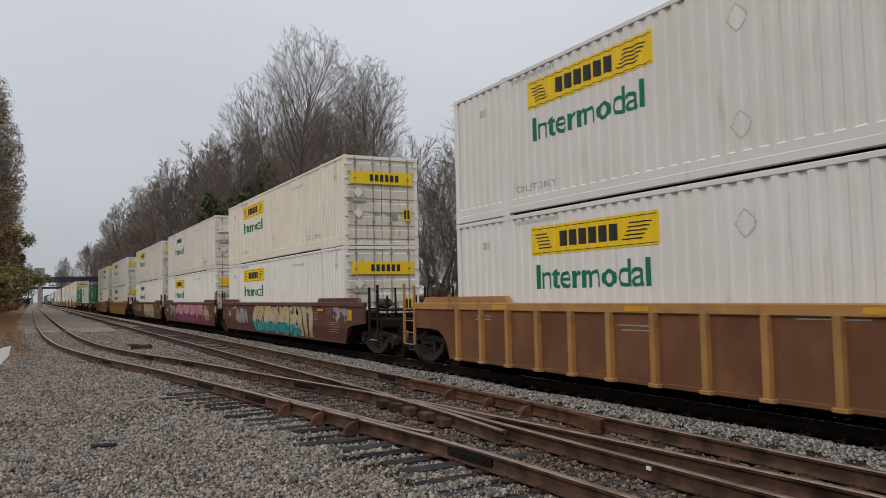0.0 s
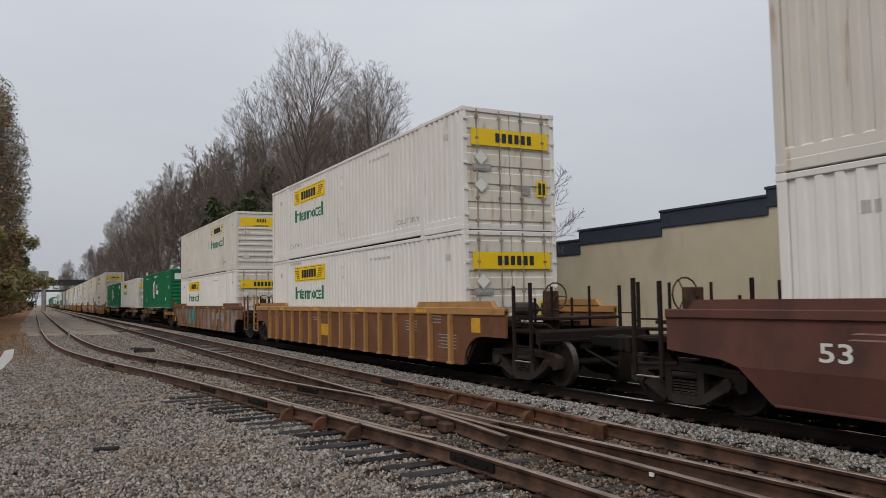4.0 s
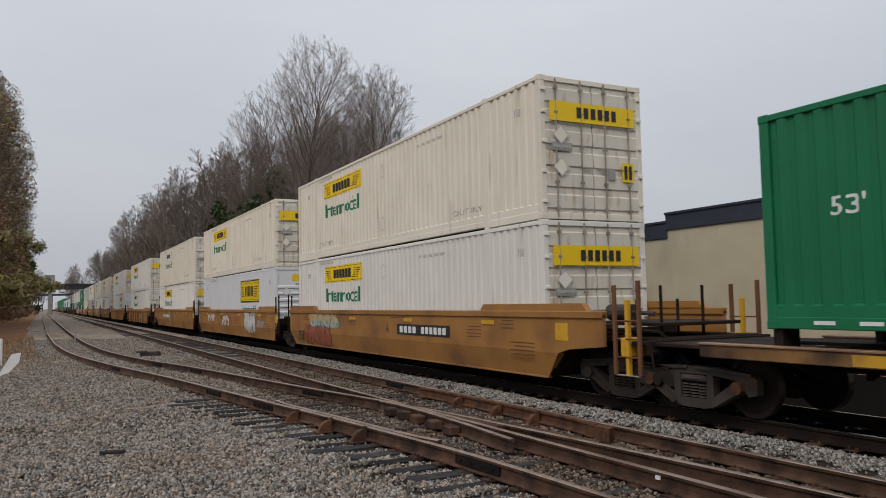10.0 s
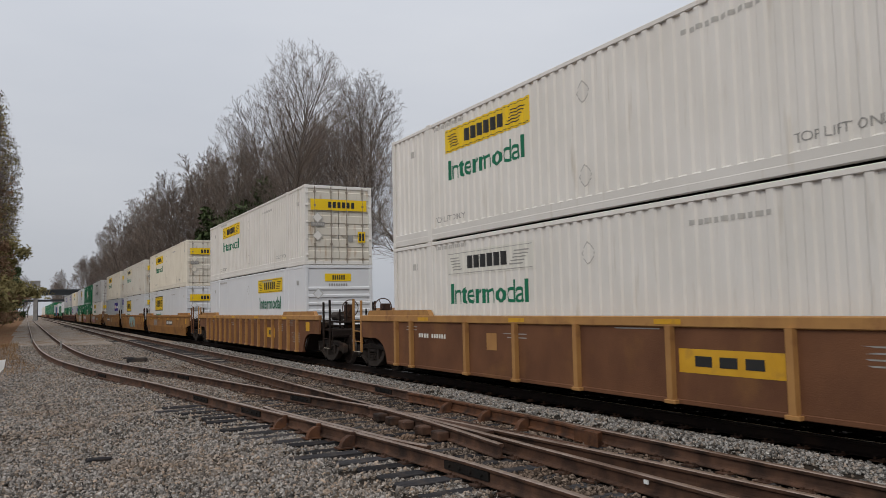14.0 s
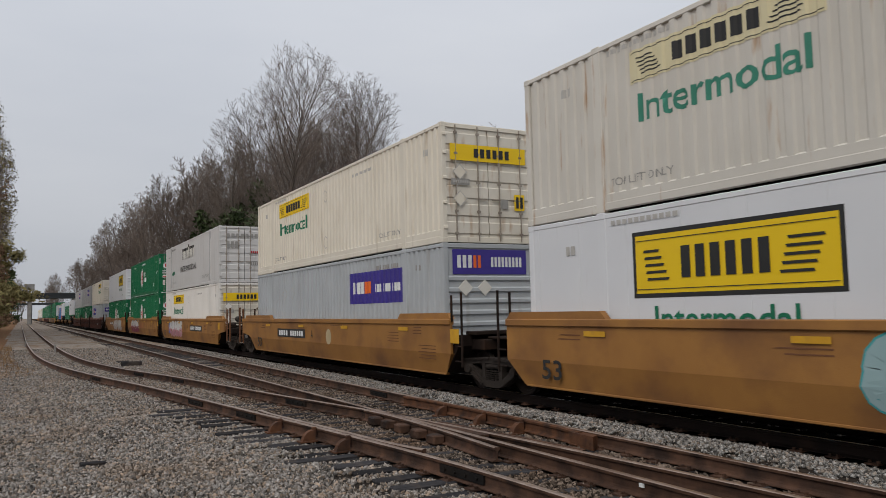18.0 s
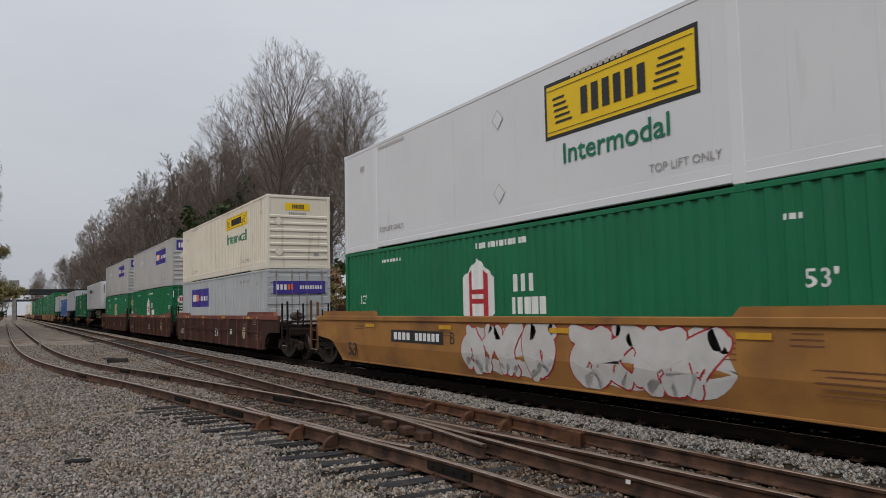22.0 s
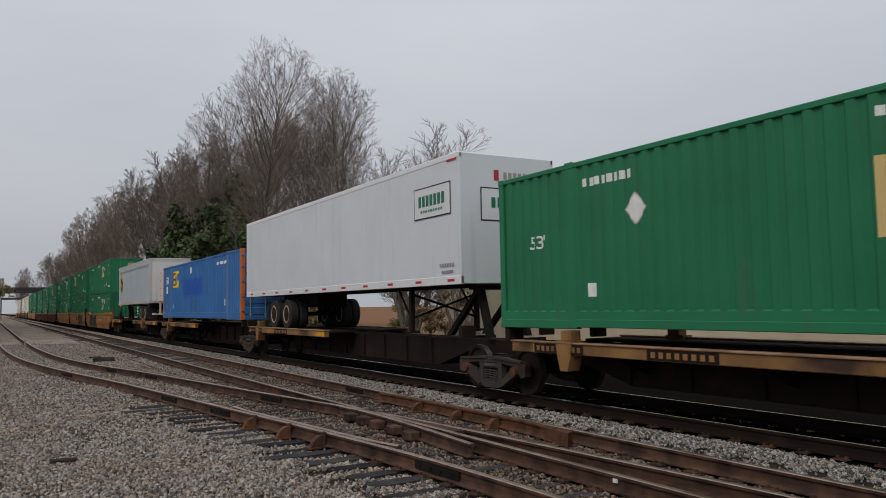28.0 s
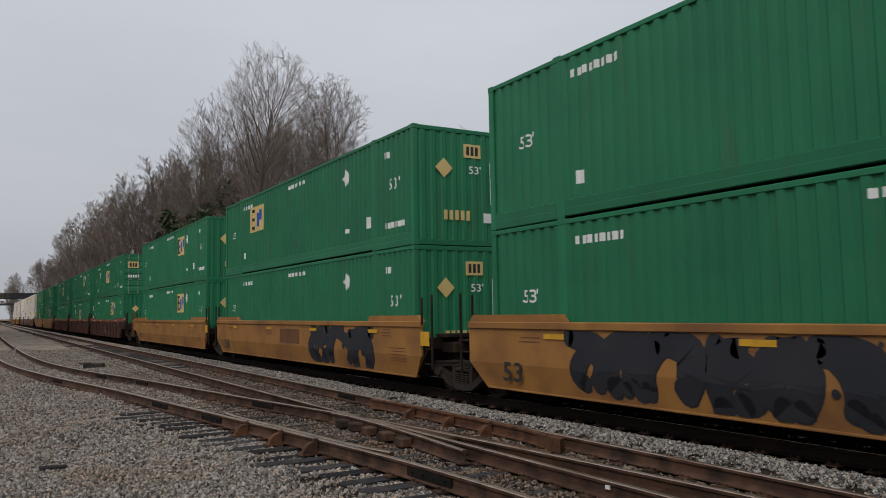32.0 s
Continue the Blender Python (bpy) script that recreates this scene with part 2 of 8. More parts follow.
M = {
    "white": material("white_container_paint", (0.71, 0.685, 0.645), (0.65, 0.625, 0.58), 0.9, 0.5, dirt=(0.42, 0.36, 0.27), dirt_at=(0.62, 0.85), dirt_scale=2.0, dirt_stretch=STREAK, vary=0.05),
    "whitedoor": material("rust_stained_white_door", (0.64, 0.60, 0.525), (0.56, 0.52, 0.44), 1.2, 0.5, dirt=(0.36, 0.22, 0.11), dirt_at=(0.56, 0.82), dirt_scale=2.6, dirt_stretch=(2.0, 2.0, 0.5), vary=0.06),
    "cream": material("cream_container_paint", (0.72, 0.67, 0.57), (0.66, 0.61, 0.51), 0.9, 0.5, dirt=(0.36, 0.28, 0.19), dirt_at=(0.60, 0.85), dirt_scale=2.0, dirt_stretch=STREAK, vary=0.05),
    "rusty": material("rust_streaked_white_paint", (0.63, 0.60, 0.54), (0.57, 0.54, 0.48), 0.9, 0.55, dirt=(0.38, 0.21, 0.09), dirt_at=(0.63, 0.78), dirt_scale=3.4, dirt_stretch=STREAK, vary=0.05),
    "bright": material("bright_white_panel_paint", (0.68, 0.69, 0.705), (0.64, 0.65, 0.67), 0.7, 0.4, dirt=(0.50, 0.48, 0.45), dirt_at=(0.66, 0.9), dirt_scale=1.6, dirt_stretch=STREAK, vary=0.03),
    "hub": material("deep_green_container_paint", (0.0098, 0.152, 0.064), (0.008, 0.125, 0.052), 0.8, 0.48, dirt=(0.021, 0.137, 0.063), dirt_at=(0.55, 0.85), dirt_scale=2.0, dirt_stretch=STREAK, vary=0.08),
    "emp": material("faded_green_container_paint", (0.018, 0.165, 0.074), (0.014, 0.133, 0.061), 0.8, 0.5, dirt=(0.042, 0.115, 0.06), dirt_at=(0.55, 0.85), dirt_scale=2.2, dirt_stretch=STREAK, vary=0.14),
    "grey": material("pale_grey_container_paint", (0.415, 0.44, 0.455), (0.365, 0.385, 0.40), 0.8, 0.48, dirt=(0.27, 0.26, 0.24), dirt_at=(0.58, 0.85), dirt_scale=2.0, dirt_stretch=STREAK, vary=0.05),
    "warmgrey": material("warm_grey_container_paint", (0.45, 0.448, 0.445), (0.40, 0.398, 0.395), 0.8, 0.48, dirt=(0.29, 0.27, 0.24), dirt_at=(0.58, 0.85), dirt_scale=2.0, dirt_stretch=STREAK, vary=0.04),
    "blue": material("blue_container_paint", (0.036, 0.155, 0.40), (0.03, 0.125, 0.33), 0.8, 0.45, dirt=(0.10, 0.13, 0.22), dirt_at=(0.55, 0.85), dirt_scale=2.0, dirt_stretch=STREAK),
    "parcelblue": material("pale_blue_grey_panel", (0.44, 0.505, 0.55), (0.39, 0.45, 0.495), 0.7, 0.42, dirt=(0.30, 0.33, 0.35), dirt_at=(0.6, 0.85), dirt_scale=1.4, dirt_stretch=STREAK),
    "bluepost": material("scuffed_blue_grey_post", (0.13, 0.20, 0.31), (0.09, 0.15, 0.25), 1.5, 0.5),
    # ground below the near stones, darkened in colour for the shade in their gaps
    "gapshade": material("shaded_grit_between_stones", (0.04, 0.034, 0.029), (0.017, 0.014, 0.012), 20.0, 0.95, dirt=(0.045, 0.034, 0.026), dirt_at=(0.5, 0.75), dirt_scale=0.6),
    "prime": material("off_white_trailer_skin", (0.60, 0.59, 0.575), (0.55, 0.54, 0.525), 0.8, 0.38, dirt=(0.40, 0.38, 0.35), dirt_at=(0.60, 0.85), dirt_scale=1.6, dirt_stretch=STREAK, vary=0.03),
    "ttx": material("ochre_well_car_paint", (0.345, 0.165, 0.044), (0.27, 0.125, 0.036), 1.0, 0.55, dirt=(0.17, 0.078, 0.032), dirt_at=(0.47, 0.72), dirt_scale=1.1, dirt_stretch=(0.7, 0.7, 1.0), bump=0.1, vary=0.06),
    "wornyellow": material("worn_ochre_rib_paint", (0.40, 0.215, 0.07), (0.30, 0.15, 0.055), 2.0, 0.6, dirt=(0.16, 0.07, 0.035), dirt_at=(0.55, 0.85), dirt_scale=3.0, vary=0.1),
    "rustttx": material("rusted_brown_well_car_paint", (0.17, 0.078, 0.040), (0.11, 0.050, 0.028), 1.3, 0.65, dirt=(0.22, 0.11, 0.042), dirt_at=(0.58, 0.85), dirt_scale=1.2, bump=0.2, vary=0.06),
    "fec": material("maroon_well_car_paint", (0.125, 0.050, 0.036), (0.09, 0.037, 0.028), 1.2, 0.6, dirt=(0.06, 0.032, 0.025), dirt_at=(0.5, 0.75), dirt_scale=1.7, bump=0.15),
    "maroon": material("red_oxide_well_car_paint", (0.062, 0.029, 0.023), (0.042, 0.021, 0.017), 1.2, 0.65, dirt=(0.035, 0.021, 0.017), dirt_at=(0.48, 0.7), dirt_scale=1.3, bump=0.15, vary=0.1),
    # ribs lighter than the darkened plates: relief shading put into the paint
    "maroonrib": material("lightened_red_oxide_rib", (0.125, 0.055, 0.042), (0.085, 0.038, 0.030), 2.0, 0.6, dirt=(0.05, 0.027, 0.022), dirt_at=(0.5, 0.75), dirt_scale=2.5),
    "redchord": material("faded_red_chord_paint", (0.20, 0.066, 0.042), (0.15, 0.05, 0.034), 1.4, 0.6, dirt=(0.07, 0.036, 0.029), dirt_at=(0.5, 0.75), dirt_scale=1.6),
    "greywell": material("weathered_grey_well_paint", (0.27, 0.235, 0.20), (0.17, 0.14, 0.115), 0.9, 0.7, dirt=(0.15, 0.07, 0.038), dirt_at=(0.44, 0.58), dirt_scale=0.7, bump=0.2),
    # steel tone lowered to hold the shadow at the car ends, with rusty stains
    "deck": material("shadow_toned_steel_deck", (0.024, 0.016, 0.012), (0.014, 0.010, 0.009), 2.0, 0.8, dirt=(0.055, 0.027, 0.016), dirt_at=(0.55, 0.8), bump=0.2),
    "dark": material("black_grimy_steel", (0.013, 0.011, 0.010), (0.008, 0.0075, 0.007), 3.0, 0.75, dirt=(0.03, 0.019, 0.013), dirt_at=(0.5, 0.8), bump=0.2),
    "truckgrey": material("grimy_grey_cast_steel", (0.068, 0.058, 0.052), (0.04, 0.033, 0.029), 3.0, 0.65, dirt=(0.11, 0.06, 0.036), dirt_at=(0.52, 0.75), bump=0.3, vary=0.25),
    "truckdark": material("soot_brown_cast_steel", (0.040, 0.032, 0.027), (0.022, 0.018, 0.016), 3.0, 0.7, dirt=(0.055, 0.033, 0.022), dirt_at=(0.52, 0.75), bump=0.3, vary=0.2),
    "tread": material("worn_wheel_steel", (0.11, 0.095, 0.085), (0.07, 0.06, 0.052), 6.0, 0.45, 0.7),
    "yellow": material("safety_yellow_paint", (0.60, 0.33, 0.025), (0.52, 0.27, 0.02), 3.0, 0.5, dirt=(0.28, 0.15, 0.05), dirt_at=(0.55, 0.85), dirt_scale=4.0),
    "signyellow": material("logo_yellow_film", (0.78, 0.53, 0.012), (0.74, 0.49, 0.012), 1.5, 0.4),
    "paleyellow": material("sun_faded_yellow_film", (0.66, 0.60, 0.40), (0.62, 0.55, 0.33), 1.5, 0.5),
    "fadedfilm": material("bleached_logo_film", (0.66, 0.645, 0.59), (0.63, 0.61, 0.55), 1.5, 0.5),
    "ink": material("black_lettering_film", (0.022, 0.022, 0.022), (0.03, 0.03, 0.03), 3.0, 0.45),
    "fadeink": material("worn_grey_lettering", (0.24, 0.235, 0.22), (0.32, 0.31, 0.29), 5.0, 0.5),
    "faintink": material("nearly_worn_off_lettering", (0.40, 0.385, 0.355), (0.47, 0.455, 0.425), 9.0, 0.5),
    "stencilred": material("faded_pinkish_stencil", (0.34, 0.20, 0.165), (0.27, 0.15, 0.125), 6.0, 0.6),
    "lettergreen": material("green_lettering_film", (0.010, 0.165, 0.085), (0.012, 0.14, 0.075), 2.0, 0.45),
    "fadegreen": material("worn_green_lettering", (0.05, 0.24, 0.17), (0.04, 0.19, 0.13), 2.0, 0.5),
    "letterwhite": material("white_lettering_film", (0.72, 0.73, 0.72), (0.64, 0.65, 0.64), 4.0, 0.45),
    "letterred": material("red_lettering_film", (0.42, 0.03, 0.04), (0.36, 0.03, 0.035), 3.0, 0.45),
    "purple": material("purple_logo_film", (0.055, 0.040, 0.26), (0.048, 0.035, 0.22), 2.0, 0.4),
    "orange": material("orange_film", (0.78, 0.16, 0.03), (0.70, 0.13, 0.03), 3.0, 0.45),
    "orangepost": material("orange_post_paint", (0.55, 0.15, 0.035), (0.45, 0.11, 0.03), 3.0, 0.5),
    "filmblue": material("blue_film", (0.02, 0.10, 0.42), (0.02, 0.085, 0.36), 2.0, 0.4),
    "tan": material("tan_logo_film", (0.62, 0.47, 0.20), (0.56, 0.42, 0.17), 2.0, 0.45),
    "brownfilm": material("brown_logo_film", (0.06, 0.04, 0.02), (0.05, 0.034, 0.018), 2.0, 0.4),
    "redtape": material("red_reflector", (0.5, 0.02, 0.02), (0.42, 0.02, 0.02), 3.0, 0.3),
    "rubber": material("tyre_rubber", (0.022, 0.022, 0.022), (0.03, 0.029, 0.028), 8.0, 0.8, bump=0.2),
    "rod": material("painted_lock_rod", (0.36, 0.32, 0.27), (0.22, 0.185, 0.15), 4.0, 0.5, dirt=(0.12, 0.075, 0.05), dirt_at=(0.5, 0.75)),
    "rail": material("rusty_rail_steel", (0.105, 0.056, 0.036), (0.05, 0.029, 0.021), 5.0, 0.7, dirt=(0.022, 0.015, 0.012), dirt_at=(0.46, 0.68), dirt_scale=2.2, bump=0.4, bump_scale=90, vary=0.15),
    "rustorange": material("fresh_orange_rust", (0.125, 0.056, 0.029), (0.075, 0.036, 0.022), 6.0, 0.7, dirt=(0.03, 0.02, 0.016), dirt_at=(0.5, 0.75), dirt_scale=3.0, bump=0.4, bump_scale=90),
    "wheelrust": material("brown_wheel_face", (0.028, 0.019, 0.015), (0.016, 0.012, 0.010), 4.0, 0.7, bump=0.2),
    "spinetan": material("worn_tan_sill_paint", (0.32, 0.17, 0.058), (0.19, 0.095, 0.038), 1.6, 0.6, dirt=(0.055, 0.03, 0.02), dirt_at=(0.5, 0.66), dirt_scale=0.9, bump=0.2, vary=0.2),
    "lip": material("scuffed_flange_edge", (0.34, 0.20, 0.115), (0.20, 0.11, 0.065), 2.5, 0.6, dirt=(0.09, 0.05, 0.035), dirt_at=(0.5, 0.75), dirt_scale=1.5),
    "sillrust": material("dark_rusted_sill", (0.021, 0.013, 0.010), (0.012, 0.009, 0.008), 1.5, 0.8, dirt=(0.034, 0.019, 0.013), dirt_at=(0.55, 0.75), dirt_scale=1.5, bump=0.2),
    "railhead": material("worn_rail_head", (0.40, 0.31, 0.255), (0.25, 0.18, 0.14), 6.0, 0.4, 0.8, dirt=(0.16, 0.10, 0.07), dirt_at=(0.5, 0.75), dirt_scale=1.0),
    "railbright": material("polished_rail_head", (0.50, 0.49, 0.48), (0.42, 0.41, 0.40), 6.0, 0.22, 0.95),
    "tie": material("weathered_dark_tie_wood", (0.062, 0.060, 0.063), (0.020, 0.019, 0.020), 5.0, 0.85, stretch=(0.4, 7, 7), dirt=(0.10, 0.08, 0.066), dirt_at=(0.52, 0.75), dirt_scale=2.0, bump=0.8, bump_scale=24, vary=0.35),
    "ballast": material("ballast_ground", (0.36, 0.315, 0.27), (0.13, 0.11, 0.094), 14.0, 0.95, dirt=(0.18, 0.12, 0.08), dirt_at=(0.48, 0.66), dirt_scale=0.7, bump=0.5, bump_scale=12),
    # near-black tone that holds the train's shade in the bed's own colour
    "shadebed": material("shade_black_ballast", (0.011, 0.0095, 0.0085), (0.005, 0.0045, 0.0045), 20.0, 0.95, bump=0.6, bump_scale=16),
    "vanwhite": material("off_white_van_skin", (0.62, 0.65, 0.685), (0.57, 0.60, 0.635), 0.8, 0.4, dirt=(0.44, 0.45, 0.46), dirt_at=(0.6, 0.9), dirt_scale=1.4, dirt_stretch=STREAK),
    "stone": material("crushed_stone", (0.31, 0.288, 0.265), (0.10, 0.089, 0.08), 40.0, 0.85, dirt=(0.19, 0.145, 0.11), dirt_at=(0.52, 0.8), dirt_scale=0.5, vary=0.72, island=True, bump=0.3, tint=(0.26, 0.19, 0.135)),
    "trackstone": material("grimy_track_stone", (0.20, 0.163, 0.134), (0.07, 0.056, 0.046), 30.0, 0.9, dirt=(0.13, 0.078, 0.048), dirt_at=(0.45, 0.75), dirt_scale=0.7, vary=0.8, island=True, bump=0.3, tint=(0.13, 0.10, 0.08)),
    "stonelight": material("fresh_crushed_stone", (0.34, 0.326, 0.305), (0.09, 0.085, 0.08), 45.0, 0.85, dirt=(0.18, 0.145, 0.11), dirt_at=(0.6, 0.85), dirt_scale=0.6, vary=0.75, island=True, bump=0.3, tint=(0.22, 0.17, 0.13)),
    "bark": material("grey_brown_bark", (0.19, 0.165, 0.143), (0.10, 0.084, 0.072), 5.0, 0.9, stretch=(3, 3, 0.5), vary=0.15),
    "twig": material("bare_twigs", (0.20, 0.165, 0.14), (0.13, 0.105, 0.09), 1.0, 0.9, vary=0.2),
    "ivy": material("dark_evergreen_leaf", (0.075, 0.10, 0.045), (0.045, 0.065, 0.028), 1.2, 0.7, vary=0.35, island=True),
    "dryleaf": material("russet_dry_leaf", (0.30, 0.19, 0.115), (0.19, 0.125, 0.08), 0.8, 0.85, vary=0.45, island=True),
    "olive": material("fading_olive_leaf", (0.25, 0.205, 0.095), (0.165, 0.145, 0.065), 0.8, 0.85, vary=0.4, island=True),
    "drygrass": material("dry_winter_grass", (0.26, 0.165, 0.085), (0.15, 0.09, 0.05), 0.8, 0.9, vary=0.4, island=True),
    "stucco": material("cream_stucco", (0.50, 0.44, 0.325), (0.43, 0.375, 0.27), 0.6, 0.9, dirt=(0.34, 0.30, 0.22), dirt_at=(0.55, 0.8), dirt_scale=0.5, dirt_stretch=(1, 1, 0.4), bump=0.4, bump_scale=25),
    "fascia": material("dark_blue_grey_fascia", (0.035, 0.042, 0.058), (0.028, 0.033, 0.046), 1.5, 0.55),
    "concrete": material("stained_concrete", (0.30, 0.29, 0.275), (0.22, 0.21, 0.2), 1.0, 0.9, dirt=(0.14, 0.13, 0.12), dirt_at=(0.5, 0.75), dirt_scale=0.4),
    "girder": material("dark_bridge_girder", (0.05, 0.055, 0.06), (0.04, 0.043, 0.048), 1.0, 0.7),
    "whitewash": material("chipped_white_paint", (0.72, 0.72, 0.70), (0.62, 0.62, 0.60), 4.0, 0.6, dirt=(0.35, 0.33, 0.3), dirt_at=(0.6, 0.8), dirt_scale=3.0),
    "pink": material("pink_spray_paint", (0.42, 0.17, 0.21), (0.50, 0.26, 0.29), 1.5, 0.6),
    "teal": material("teal_spray_paint", (0.035, 0.26, 0.27), (0.05, 0.32, 0.33), 1.5, 0.6),
    "sand": material("sand_spray_paint", (0.46, 0.37, 0.23), (0.38, 0.30, 0.18), 1.5, 0.6),
    "sprayblack": material("black_spray_paint", (0.02, 0.022, 0.028), (0.03, 0.03, 0.036), 1.5, 0.6),
    "spraywhite": material("white_spray_paint", (0.56, 0.55, 0.535), (0.46, 0.445, 0.425), 2.5, 0.6),
    "sprayred": material("red_spray_paint", (0.33, 0.105, 0.055), (0.25, 0.075, 0.042), 2.5, 0.6),
    "spraysky": material("light_blue_spray_paint", (0.24, 0.36, 0.37), (0.29, 0.41, 0.42), 1.5, 0.6),
    "spraymag": material("magenta_spray_paint", (0.29, 0.06, 0.12), (0.24, 0.05, 0.10), 1.5, 0.6),
    "spraygrey": material("grey_spray_paint", (0.24, 0.215, 0.20), (0.30, 0.27, 0.25), 2.5, 0.6),
}


# ---------------------------------------------------------------- mesh helpers
class Form:
    """Vertices and faces collected for one mesh."""

    def __init__(self):
        self.v, self.f, self.slots = [], [], []

    def add(self, verts, faces, slot=0):
        k = len(self.v)
        self.v += [tuple(p) for p in verts]
        self.f += [tuple(i + k for i in q) for q in faces]
        self.slots += [slot] * len(faces)
        return self

    def box(self, x0, x1, y0, y1, z0, z1, c=0.0, slot=0):
        if c <= 0:
            v = [(x, y, z) for x in (x0, x1) for y in (y0, y1) for z in (z0, z1)]
            return self.add(v, [(0, 1, 3, 2), (4, 6, 7, 5), (0, 4, 5, 1), (2, 3, 7, 6), (0, 2, 6, 4), (1, 5, 7, 3)], slot)
        # box with chamfered edges
        X, Y, Z = (x0, x1), (y0, y1), (z0, z1)
        v, ids = [], {}
        for i in (0, 1):
            for j in (0, 1):
                for k in (0, 1):
                    xi, yj, zk = X[i] + (c, -c)[i], Y[j] + (c, -c)[j], Z[k] + (c, -c)[k]
                    for a, p in enumerate(((X[i], yj, zk), (xi, Y[j], zk), (xi, yj, Z[k]))):
                        ids[i, j, k, a] = len(v)
                        v.append(p)
        f = []
        for i in (0, 1):
            f.append([ids[i, j, k, 0] for j, k in ((0, 0), (0, 1), (1, 1), (1, 0))][::1 if i == 0 else -1])
            f.append([ids[j, i, k, 1] for j, k in ((0, 0), (1, 0), (1, 1), (0, 1))][::1 if i == 0 else -1])
            f.append([ids[j, k, i, 2] for j, k in ((0, 0), (0, 1), (1, 1), (1, 0))][::1 if i == 0 else -1])
        for i in (0, 1):
            for j in (0, 1):
                f.append((ids[i, j, 0, 0], ids[i, j, 0, 1], ids[i, j, 1, 1], ids[i, j, 1, 0]))
                f.append((ids[i, 0, j, 0], ids[i, 1, j, 0], ids[i, 1, j, 2], ids[i, 0, j, 2]))
                f.append((ids[0, i, j, 1], ids[1, i, j, 1], ids[1, i, j, 2], ids[0, i, j, 2]))
                for k in (0, 1):
                    f.append((ids[i, j, k, 0], ids[i, j, k, 1], ids[i, j, k, 2]))
        return self.add(v, f, slot)

    def slab(self, outline, axis, a, b, slot=0):
        """An outline of 2D points, in the two other axes, thickened from a to b along an axis."""
        def at(p, w):
            return (w, p[0], p[1]) if axis == "x" else (p[0], w, p[1]) if axis == "y" else (p[0], p[1], w)
        n = len(outline)
        v = [at(p, a) for p in outline] + [at(p, b) for p in outline]
        f = [tuple(range(n)), tuple(range(2 * n - 1, n - 1, -1))] + [(i, (i + 1) % n, n + (i + 1) % n, n + i) for i in range(n)]
        return self.add(v, f, slot)

    def rod(self, p, q, r, sides=8, r2=None, caps=True, slot=0):
        p, q = Vector(p), Vector(q)
        d = (q - p).normalized()
        u = d.orthogonal().normalized()
        w = d.cross(u)
        r2 = r if r2 is None else r2
        v = []
        for c, rr in ((p, r), (q, r2)):
            v += [c + (u * math.cos(t) + w * math.sin(t)) * rr for t in (2 * math.pi * k / sides for k in range(sides))]
        f = [(i, (i + 1) % sides, sides + (i + 1) % sides, sides + i) for i in range(sides)]
        if caps:
            f += [tuple(range(sides))[::-1], tuple(range(sides, 2 * sides))]
        return self.add(v, f, slot)

    def wheel(self, x0, profile, cy, cz, sides=28, slot=0, caps=True):
        """A solid turned about the x axis; profile: (x, radius)."""
        v = [(x0 + x, cy + r * math.cos(t), cz + r * math.sin(t)) for x, r in profile for t in (2 * math.pi * k / sides for k in range(sides))]
        n = len(profile)
        f = [(a * sides + i, a * sides + (i + 1) % sides, (a + 1) * sides + (i + 1) % sides, (a + 1) * sides + i) for a in range(n - 1) for i in range(sides)]
        if caps:
            f += [tuple(range(sides))[::-1], tuple(range((n - 1) * sides, n * sides))]
        return self.add(v, f, slot)

    def mesh(self, name, *mats):
        me = bpy.data.meshes.new(name)
        me.from_pydata(self.v, [], self.f)
        for m in mats:
            me.materials.append(M[m])
        if len(mats) > 1:
            me.polygons.foreach_set("material_index", self.slots)
        b = bmesh.new()
        b.from_mesh(me)
        bmesh.ops.recalc_face_normals(b, faces=b.faces)
        b.to_mesh(me)
        b.free()
        return me


def part(name, form, mats, parent, label=""):
    """One mesh object under a thing or under a part."""
    me = form if isinstance(form, bpy.types.Mesh) else form.mesh(name, *((mats,) if isinstance(mats, str) else mats))
    ob = new(name, me)
    ob.parent = parent
    if label:
        ob["label"] = label
    return ob


def smooth(ob_or_mesh):
    me = ob_or_mesh if isinstance(ob_or_mesh, bpy.types.Mesh) else ob_or_mesh.data
    me.polygons.foreach_set("use_smooth", [True] * len(me.polygons))


LETTERS = {}


def lettering(text, height, width, mat):
    """A flat mesh of words in the built-in font, in the y-z plane facing -x, reading towards -y; its lower right corner at the origin."""
    key = (text, height, width, mat)
    if key not in LETTERS:
        cu = bpy.data.curves.new("words", "FONT")
        cu.body, cu.size, cu.resolution_u, cu.extrude, cu.offset = text, 1.0, 3, 0.0, 0.0 if text.isupper() else 0.012
        ob = new("words", cu)
        me = bpy.data.meshes.new_from_object(ob.evaluated_get(bpy.context.evaluated_depsgraph_get()))
        bpy.data.objects.remove(ob)
        bpy.data.curves.remove(cu)
        co = np.empty(len(me.vertices) * 3)
        me.vertices.foreach_get("co", co)
        co = co.reshape(-1, 3)
        lo, hi = co.min(0), co.max(0)
        u, w = (co[:, 0] - lo[0]) / (hi[0] - lo[0]), (co[:, 1] - lo[1]) / (hi[1] - lo[1])
        me.vertices.foreach_set("co", np.stack([0 * u, (1 - u) * width, w * height], 1).ravel())
        me.materials.clear()
        me.materials.append(M[mat])
        me.name = "lettering"
        me.update()
        LETTERS[key] = me
    return LETTERS[key]


# ---------------------------------------------------------------- ground
MAIN_X, TRAIN_X, GAUGE = 6.437, 9.985, 1.505


